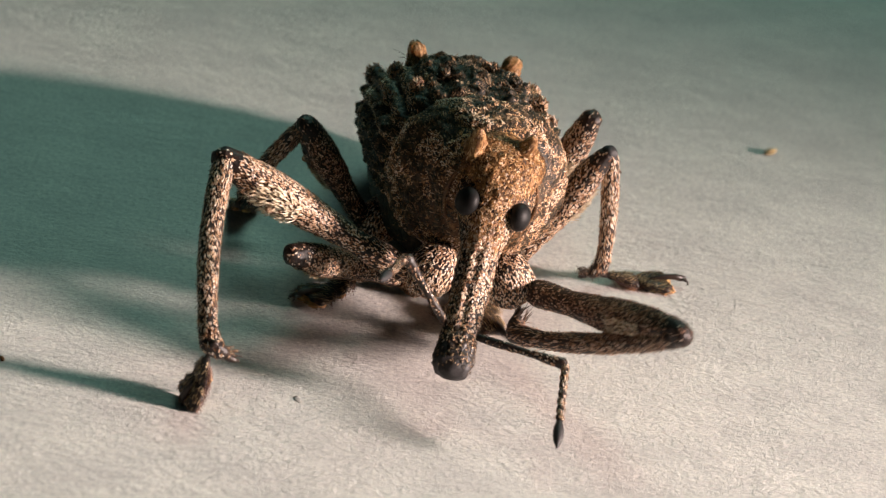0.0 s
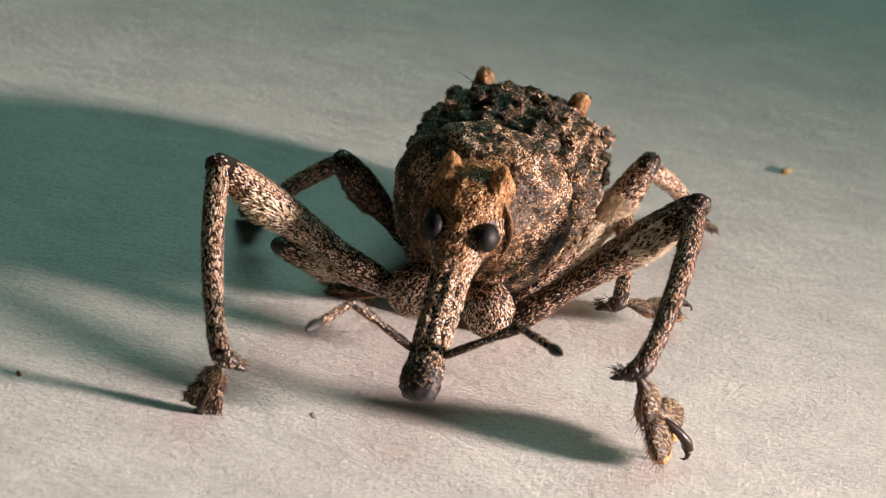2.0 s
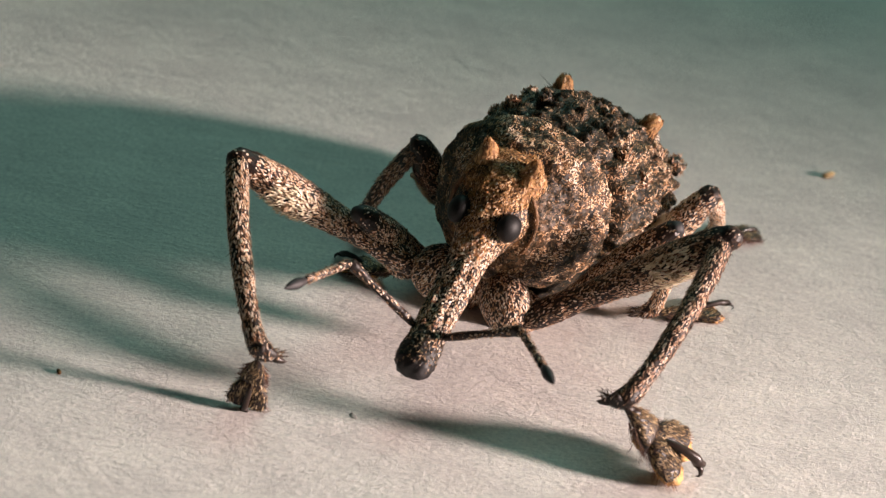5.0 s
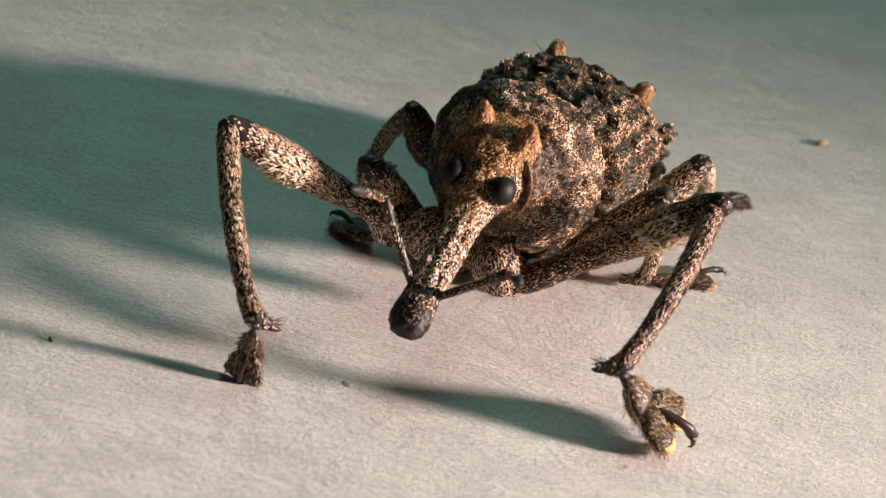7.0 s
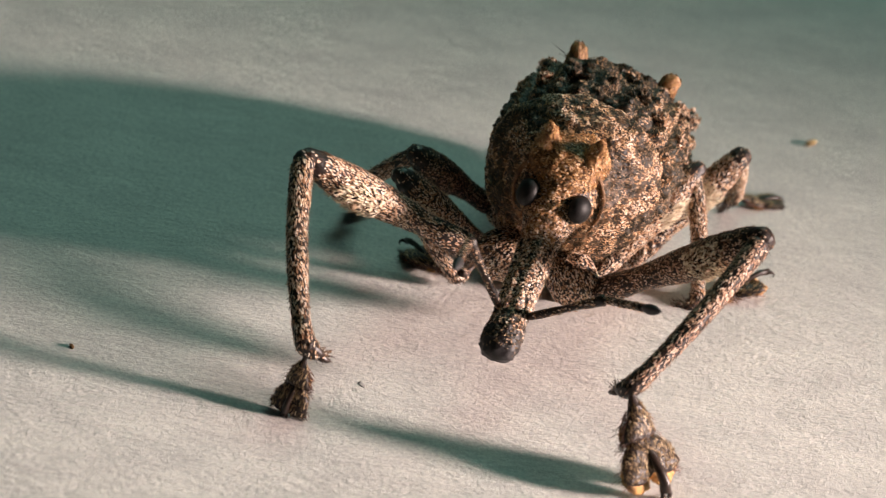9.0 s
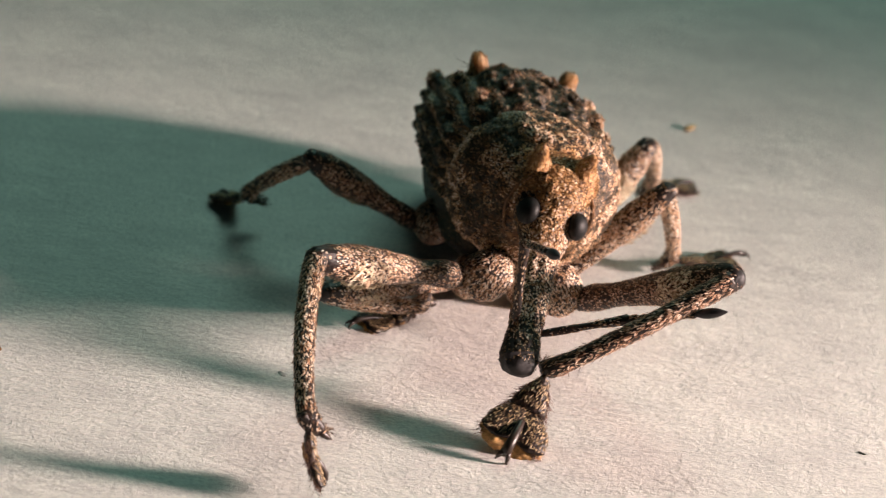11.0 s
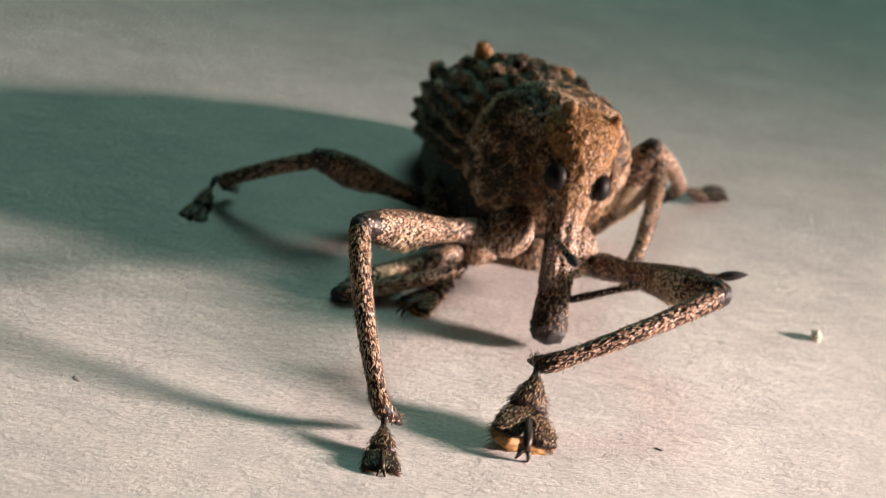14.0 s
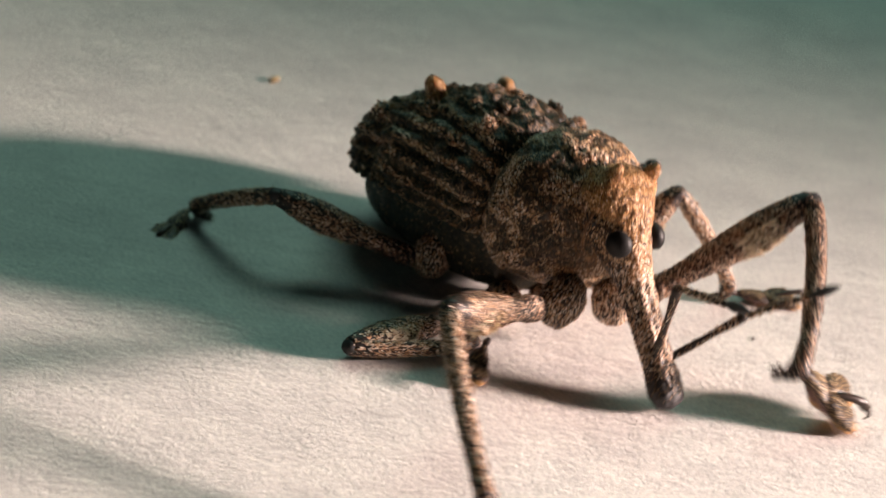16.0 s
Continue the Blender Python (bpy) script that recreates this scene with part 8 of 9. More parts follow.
    walk(legs["HR"][0], [
        (0, mm(3.20, 6.90, -6.70, 58.7, -70.0, 13.1)),  (0.25, mm(3.20, 6.90, -6.70, 71.6, -70.5, 1.8)),  (0.5, mm(3.20, 6.90, -6.70, 82.4, -70.1, -7.6)),
        (0.75, mm(3.20, 6.90, -6.70, 82.4, -68.8, -6.2)),  (1, mm(3.20, 6.90, -6.70, 79.9, -68.4, -4.1)),  (1.25, mm(3.20, 6.90, -6.70, 19.9, -59.4, 46.7)),
        (1.5, mm(3.20, 6.90, -6.70, 2.2, -51.3, 54.8)),  (1.75, mm(3.20, 6.90, -6.70, 9.8, -54.8, 47.3)),  (2, mm(3.20, 6.90, -6.70, 12.9, -55.7, 47.2)),
        (2.25, mm(3.20, 6.90, -6.70, 19.2, -57.8, 40.4)),  (2.5, mm(3.20, 6.90, -6.70, 16.9, -54.3, 43.8)),  (2.75, mm(3.20, 6.90, -6.70, 10.5, -44.2, 57.4)),
        (3, mm(3.20, 6.90, -6.70, -5.7, -32.6, 68.0)),  (3.25, mm(3.20, 6.90, -6.70, 14.8, -38.9, 64.2)),  (3.5, mm(3.20, 6.90, -6.70, 25.0, -46.3, 59.3)),
        (4.2, mm(3.20, 6.90, -6.70, 27.8, -49.0, 56.7)),  (4.75, mm(3.20, 6.90, -6.70, 28.3, -49.7, 56.4)),  (5.3, mm(3.20, 6.90, -6.70, 28.9, -50.6, 55.5)),
        (6, mm(3.20, 6.90, -6.70, 29.2, -51.3, 55.1)),  (6.25, mm(3.20, 6.90, -6.70, 29.7, -51.3, 54.7)),  (6.5, mm(3.20, 6.90, -6.70, 30.8, -51.6, 53.5)),
        (6.75, mm(3.20, 6.90, -6.70, 32.5, -52.5, 51.9)),  (7, mm(3.20, 6.90, -6.70, 33.0, -52.7, 51.8)),  (7.25, mm(3.20, 6.90, -6.70, 35.6, -52.2, 50.5)),
        (7.5, mm(3.20, 6.90, -6.70, 31.9, -47.9, 56.8)),  (7.75, mm(3.20, 6.90, -6.70, 28.8, -48.1, 57.2)),  (8, mm(3.20, 6.90, -6.70, -47.7, -33.7, 74.8)),
        (8.2, mm(3.20, 6.90, -6.70, 30.2, -44.0, 60.3)),  (8.7, mm(3.20, 6.90, -6.70, 29.7, -46.5, 53.5)),  (9.25, mm(3.20, 6.90, -6.70, 21.4, -45.7, 49.7)),
        (9.8, mm(3.20, 6.90, -6.70, 11.8, -45.6, 46.3)),  (10.3, mm(3.20, 6.90, -6.70, 7.6, -46.5, 42.9)),  (10.5, mm(3.20, 6.90, -6.70, 11.5, -49.0, 40.6)),
        (10.75, mm(3.20, 6.90, -6.70, 15.4, -50.5, 38.5)),  (11, mm(3.20, 6.90, -6.70, 17.2, -48.5, 41.0)),  (11.25, mm(3.20, 6.90, -6.70, 34.9, -58.0, 36.2)),
        (11.5, mm(3.20, 6.90, -6.70, 34.3, -35.5, 55.2)),  (11.75, mm(3.20, 6.90, -6.70, 26.3, -37.2, 55.9)),  (12, mm(3.20, 6.90, -6.70, 13.2, -34.5, 59.2)),
        (12.3, mm(3.20, 6.90, -6.70, 5.4, -29.9, 60.2)),  (12.5, mm(3.20, 6.90, -6.70, 6.6, -29.1, 59.3)),  (12.75, mm(3.20, 6.90, -6.70, 20.1, -35.1, 49.9)),
        (13, mm(3.20, 6.90, -6.70, 32.7, -41.8, 40.4)),  (13.25, mm(3.20, 6.90, -6.70, 42.3, -66.9, 23.7)),  (13.5, mm(3.20, 6.90, -6.70, -38.9, -106.0, 102.4)),
        (13.75, mm(3.20, 6.90, -6.70, 101.9, -69.5, -56.3)),  (14, mm(3.20, 6.90, -6.70, 66.6, -64.0, -32.3)),  (14.25, mm(3.20, 6.90, -6.70, 73.3, -69.2, -31.6)),
        (14.5, mm(3.20, 6.90, -6.70, 70.0, -74.3, -15.6)),  (14.75, mm(3.20, 6.90, -6.70, 72.3, -74.5, -16.4)),  (15, mm(3.20, 6.90, -6.70, 121.4, -71.9, -68.2)),
        (15.25, mm(3.20, 6.90, -6.70, -49.6, -109.6, 97.6)),  (15.5, mm(3.20, 6.90, -6.70, -51.5, -110.6, 93.2)),  (15.75, mm(3.20, 6.90, -6.70, 95.1, -63.9, -60.5)),
        (16, mm(3.20, 6.90, -6.70, 69.0, -52.9, -36.8))])
    walk(legs["HR"][1], [
        (0, mm(5.33, 7.40, -0.69, 21.6, 36.8, 84.1)),  (0.25, mm(5.31, 6.97, -0.72, 23.2, 36.1, 87.2)),  (0.5, mm(5.34, 6.61, -0.74, 24.7, 35.8, 90.1)),
        (0.75, mm(5.48, 6.65, -0.80, 27.3, 38.3, 94.3)),  (1, mm(5.53, 6.74, -0.81, 28.5, 40.4, 95.5)),  (1.25, mm(6.06, 9.94, 0.36, 21.4, 61.2, 83.2)),
        (1.5, mm(5.63, 10.34, -1.44, 1.6, 32.8, 57.3)),  (1.75, mm(6.39, 10.35, -0.03, 9.2, 51.8, 62.6)),  (2, mm(5.53, 9.42, -1.68, 8.9, 34.3, 63.1)),
        (2.25, mm(5.72, 9.04, -1.44, 13.8, 41.9, 66.3)),  (2.5, mm(5.87, 9.47, -1.55, 14.6, 47.1, 68.6)),  (2.75, mm(5.61, 10.68, -2.34, 8.4, 25.1, 68.5)),
        (3, mm(5.23, 11.92, -3.23, -4.9, 3.4, 64.5)),  (3.25, mm(5.35, 11.36, -2.71, 12.5, 18.2, 78.0)),  (3.5, mm(5.45, 10.70, -2.09, 20.9, 33.1, 90.1)),
        (4.2, mm(5.49, 10.38, -1.91, 22.4, 35.0, 92.3)),  (4.75, mm(5.46, 10.30, -1.89, 22.5, 35.2, 92.6)),  (5.3, mm(5.45, 10.18, -1.86, 22.4, 34.9, 92.5)),
        (6, mm(5.43, 10.10, -1.83, 22.2, 34.8, 92.3)),  (6.25, mm(5.47, 10.10, -1.82, 22.7, 35.0, 92.6)),  (6.5, mm(5.53, 10.04, -1.77, 23.4, 35.1, 93.1)),
        (6.75, mm(5.59, 9.95, -1.66, 24.0, 35.2, 93.7)),  (7, mm(5.60, 9.95, -1.60, 24.3, 35.3, 94.3)),  (7.25, mm(5.69, 9.93, -1.65, 27.4, 37.9, 98.4)),
        (7.5, mm(5.54, 10.47, -1.98, 27.0, 37.4, 99.4)),  (7.75, mm(6.11, 11.40, -0.73, 21.9, 28.4, 90.7)),  (8, mm(4.65, 12.24, -3.02, -42.9, -19.0, 57.6)),
        (8.2, mm(5.45, 10.84, -2.31, 28.2, 38.8, 101.4)),  (8.7, mm(5.74, 10.33, -2.21, 27.3, 40.8, 95.1)),  (9.25, mm(5.99, 10.19, -2.27, 19.2, 37.3, 77.7)),
        (9.8, mm(6.22, 10.06, -2.24, 10.0, 30.7, 60.3)),  (10.3, mm(6.42, 9.89, -2.07, 6.2, 27.3, 51.6)),  (10.5, mm(6.49, 9.71, -1.72, 9.6, 35.7, 55.2)),
        (10.75, mm(6.46, 9.49, -1.65, 12.6, 37.1, 58.5)),  (11, mm(6.44, 9.72, -1.85, 14.4, 36.3, 63.1)),  (11.25, mm(6.76, 9.51, 0.38, 29.6, 51.4, 91.5)),
        (11.5, mm(6.25, 11.28, -2.89, 29.1, 14.4, 85.5)),  (11.75, mm(6.06, 11.13, -2.82, 22.1, 14.6, 79.0)),  (12, mm(5.93, 11.48, -3.04, 11.8, 15.9, 70.4)),
        (12.3, mm(6.01, 11.80, -3.45, 5.2, 14.8, 64.4)),  (12.5, mm(6.11, 11.80, -3.53, 6.5, 16.9, 64.6)),  (12.75, mm(6.71, 11.06, -2.87, 17.2, 9.1, 65.0)),
        (13, mm(6.96, 10.10, -2.27, 24.5, 2.2, 65.4)),  (13.25, mm(6.25, 8.24, 1.10, 21.9, 44.1, 80.0)),  (13.5, mm(3.58, 5.16, -0.51, 10.6, 21.5, 69.1)),
        (13.75, mm(4.46, 5.02, -0.65, 21.9, 23.6, 56.3)),  (14, mm(5.55, 5.41, -0.99, 26.3, 24.2, 44.1)),  (14.25, mm(5.25, 5.64, -0.35, 22.8, 28.3, 52.7)),
        (14.5, mm(5.06, 6.38, 0.17, 17.6, 31.8, 64.1)),  (14.75, mm(4.85, 6.41, -0.47, 17.4, 31.6, 65.6)),  (15, mm(3.92, 5.10, -0.75, 17.7, 30.8, 65.1)),
        (15.25, mm(3.48, 4.80, -0.75, 16.8, 30.2, 59.6)),  (15.5, mm(3.32, 4.68, -0.78, 18.1, 29.3, 53.8)),  (15.75, mm(4.59, 4.43, -0.90, 30.2, 29.6, 52.4)),
        (16, mm(6.49, 4.43, -1.26, 40.7, 29.6, 51.7))])
    walk(legs["HR"][2], [
        (0, mm(5.76, 11.55, -3.81, -6.0, 30.5, 84.0)),  (0.25, mm(5.52, 11.19, -3.80, -5.1, 31.4, 87.6)),  (0.5, mm(5.33, 10.86, -3.81, -4.3, 32.2, 90.9)),
        (0.75, mm(5.17, 10.76, -4.05, -5.5, 32.2, 92.7)),  (1, mm(5.14, 10.71, -4.21, -6.3, 33.2, 91.1)),  (1.25, mm(6.36, 12.45, -4.23, 5.5, 30.9, 0.7)),
        (1.5, mm(8.00, 14.05, -4.28, 4.6, 29.7, 37.4)),  (1.75, mm(7.90, 13.26, -4.19, 5.4, 26.2, 10.5)),  (2, mm(7.46, 13.23, -4.60, 0.4, 29.7, 71.8)),
        (2.25, mm(7.28, 12.59, -4.92, 2.9, 18.2, 61.9)),  (2.5, mm(7.17, 12.76, -5.36, 5.9, 4.6, 47.2)),  (2.75, mm(7.32, 15.02, -4.52, 3.8, -0.3, 48.3)),
        (3, mm(7.45, 16.58, -3.54, -0.4, -0.8, 57.9)),  (3.25, mm(6.37, 16.14, -4.32, -1.6, 0.7, 60.6)),  (3.5, mm(5.45, 15.03, -4.91, -2.7, 4.3, 65.8)),
        (4.2, mm(5.32, 14.62, -4.89, -2.5, 4.7, 65.9)),  (4.75, mm(5.26, 14.52, -4.87, -1.9, 3.9, 64.1)),  (5.3, mm(5.27, 14.42, -4.82, -1.3, 3.1, 62.1)),
        (6, mm(5.26, 14.34, -4.78, -0.8, 2.3, 60.4)),  (6.25, mm(5.27, 14.33, -4.79, -1.0, 2.1, 60.3)),  (6.5, mm(5.30, 14.27, -4.75, -1.3, 1.9, 60.4)),
        (6.75, mm(5.32, 14.18, -4.64, -1.7, 1.1, 60.8)),  (7, mm(5.28, 14.18, -4.60, -2.0, 0.4, 61.4)),  (7.25, mm(5.10, 13.98, -4.84, -1.5, 4.2, 63.2)),
        (7.5, mm(4.86, 14.53, -5.13, -0.5, 6.3, 64.9)),  (7.75, mm(6.05, 16.15, -3.29, -0.4, -7.9, 70.3)),  (8, mm(7.36, 16.52, -1.27, 0.5, -19.4, 69.4)),
        (8.2, mm(4.65, 14.78, -5.54, 2.6, 5.0, 60.6)),  (8.7, mm(5.39, 14.21, -5.57, 0.9, 4.0, 52.0)),  (9.25, mm(6.85, 14.18, -5.37, -0.8, -1.6, 36.9)),
        (9.8, mm(8.39, 13.88, -4.85, -1.4, -6.5, 24.4)),  (10.3, mm(9.27, 13.48, -4.44, -1.2, -8.2, 18.0)),  (10.5, mm(8.90, 13.20, -4.77, -2.2, -1.7, 23.4)),
        (10.75, mm(8.63, 13.03, -4.79, -2.0, 0.1, 29.1)),  (11, mm(8.34, 13.45, -4.93, -0.9, 1.3, 29.8)),  (11.25, mm(6.67, 12.85, -3.81, 2.4, 9.9, 7.7)),
        (11.5, mm(6.65, 16.33, -4.19, 2.8, 23.3, -2.0)),  (11.75, mm(7.01, 16.02, -4.11, 95.1, 63.6, 17.1)),  (12, mm(7.60, 16.17, -4.46, -5.4, 59.7, 154.6)),
        (12.3, mm(8.18, 16.33, -4.77, -2.3, 60.1, 161.0)),  (12.5, mm(8.24, 16.29, -5.04, -0.8, 56.4, 163.7)),  (12.75, mm(8.90, 15.77, -3.70, -0.1, 51.5, -1.7)),
        (13, mm(9.14, 14.86, -2.48, -2.7, -8.1, 42.3)),  (13.25, mm(6.91, 12.00, -2.61, -5.1, 3.6, 58.0)),  (13.5, mm(5.31, 9.70, -2.42, -11.5, 13.1, 71.4)),
        (13.75, mm(7.11, 8.99, -2.74, -1.9, 0.6, 46.2)),  (14, mm(8.98, 8.74, -3.14, 5.2, -11.5, 22.1)),  (14.25, mm(7.98, 9.22, -2.78, -6.2, 1.0, 41.1)),
        (14.5, mm(6.96, 10.29, -2.53, -23.4, 18.1, 68.0)),  (14.75, mm(6.68, 10.44, -3.19, -25.2, 23.3, 67.7)),  (15, mm(5.84, 9.22, -3.46, -25.4, 26.7, 63.9)),
        (15.25, mm(5.80, 8.74, -3.41, -23.3, 25.3, 59.4)),  (15.5, mm(6.05, 8.40, -3.37, -20.3, 23.1, 54.9)),  (15.75, mm(7.37, 8.03, -3.49, -13.4, 22.5, 52.0)),
        (16, mm(9.28, 7.97, -3.82, -5.8, 21.9, 49.4))])
    walk(antennae["L"][0], [
        (0, mm(-1.31, -4.58, -5.93, 0.0, -50.3, -168.3)),  (0.25, mm(-1.23, -4.58, -5.94, 0.0, -58.1, -178.9)),  (0.5, mm(-1.16, -4.62, -5.93, -0.0, -62.7, 171.6)),
        (0.75, mm(-1.11, -4.87, -5.68, 0.0, -49.0, -164.2)),  (1, mm(-1.04, -5.11, -5.44, 0.0, -31.5, -150.1)),  (1.25, mm(-0.85, -5.08, -5.52, 0.0, -29.4, -142.9)),
        (1.5, mm(-0.64, -5.04, -5.62, -0.0, -29.5, -137.1)),  (1.75, mm(-0.40, -5.09, -5.59, 0.0, -32.6, -139.2)),  (2, mm(-0.16, -5.14, -5.56, 0.0, -35.9, -144.2)),
        (2.25, mm(-0.07, -5.02, -5.70, 0.0, -36.0, -161.1)),  (2.5, mm(-0.01, -4.89, -5.84, 0.0, -34.2, -177.3)),  (2.75, mm(0.01, -4.88, -5.85, 0.0, -39.7, 178.5)),
        (3, mm(0.02, -4.90, -5.83, 0.0, -44.4, 178.2)),  (3.25, mm(0.06, -5.02, -5.69, 0.0, -33.1, -165.0)),  (3.5, mm(0.09, -5.13, -5.57, 0.0, -20.9, -153.3)),
        (4.2, mm(0.05, -5.12, -5.58, 0.0, -23.0, -153.6)),  (4.75, mm(-0.01, -5.09, -5.61, 0.0, -27.6, -155.6)),  (5.3, mm(-0.07, -5.06, -5.65, -0.0, -32.9, -158.4)),
        (6, mm(-0.12, -5.04, -5.68, 0.0, -37.8, -161.2)),  (6.25, mm(-0.11, -5.04, -5.67, 0.0, -42.0, -162.7)),  (6.5, mm(-0.09, -5.06, -5.65, 0.0, -46.6, -164.7)),
        (6.75, mm(-0.03, -5.12, -5.58, 0.0, -51.1, -168.9)),  (7, mm(0.02, -5.17, -5.52, 0.0, -53.9, -172.0)),  (7.25, mm(-0.04, -5.12, -5.58, 0.0, -45.7, -162.0)),
        (7.5, mm(-0.09, -5.06, -5.65, 0.0, -36.8, -155.0)),  (7.75, mm(0.09, -5.05, -5.66, -0.0, -39.0, -160.8)),  (8, mm(0.29, -5.05, -5.66, 0.0, -42.3, -166.7)),
        (8.2, mm(0.34, -5.09, -5.60, 0.0, -44.1, -147.6)),  (8.7, mm(-0.02, -5.12, -5.50, 0.0, -49.2, -145.1)),  (9.25, mm(-0.63, -5.15, -5.35, -0.0, -57.9, -142.3)),
        (9.8, mm(-1.24, -5.17, -5.20, 0.0, -66.5, -138.5)),  (10.3, mm(-1.58, -5.19, -5.12, 0.0, -71.1, -134.1)),  (10.5, mm(-1.34, -5.16, -5.27, 0.0, -66.6, -126.8)),
        (10.75, mm(-1.21, -5.19, -5.28, 0.0, -75.1, -145.8)),  (11, mm(-1.12, -5.21, -5.29, 0.0, -79.5, 176.7)),  (11.25, mm(-1.17, -5.19, -5.30, 0.0, -74.9, -139.4)),
        (11.5, mm(-1.21, -5.16, -5.32, -0.0, -65.5, -121.0)),  (11.75, mm(-1.02, -5.18, -5.36, 0.0, -67.6, -129.0)),  (12, mm(-0.76, -5.17, -5.44, 0.0, -69.4, -139.5)),
        (12.3, mm(-0.13, -4.77, -5.96, 0.0, -58.5, -124.4)),  (12.5, mm(-0.03, -4.95, -5.78, -0.0, -56.8, -119.2)),  (12.75, mm(-0.01, -4.76, -5.96, 0.0, -69.7, -137.3)),
        (13, mm(-0.02, -4.55, -6.16, 0.0, -76.6, 179.8)),  (13.25, mm(-0.24, -4.38, -6.29, -0.0, -75.4, -162.2)),  (13.5, mm(-0.44, -4.21, -6.42, 0.0, -70.9, -141.6)),
        (13.75, mm(-0.30, -3.87, -6.66, 0.0, -60.8, -129.3)),  (14, mm(-0.18, -3.61, -6.82, 0.0, -52.5, -124.6)),  (14.25, mm(-0.57, -4.13, -6.39, 0.0, -65.5, -136.2)),
        (14.5, mm(-1.01, -4.71, -5.89, -0.0, -76.7, -170.5)),  (14.75, mm(-1.30, -4.99, -5.48, -0.0, -76.8, -167.9)),  (15, mm(-1.50, -5.17, -5.18, 0.0, -76.0, -158.9)),
        (15.25, mm(-1.24, -4.96, -5.52, 0.0, -77.3, -156.8)),  (15.5, mm(-0.88, -4.70, -5.93, 0.0, -78.6, -153.6)),  (15.75, mm(-0.23, -4.53, -6.14, 0.0, -78.4, -143.6)),
        (16, mm(0.46, -4.36, -6.34, 0.0, -77.6, -133.8))])
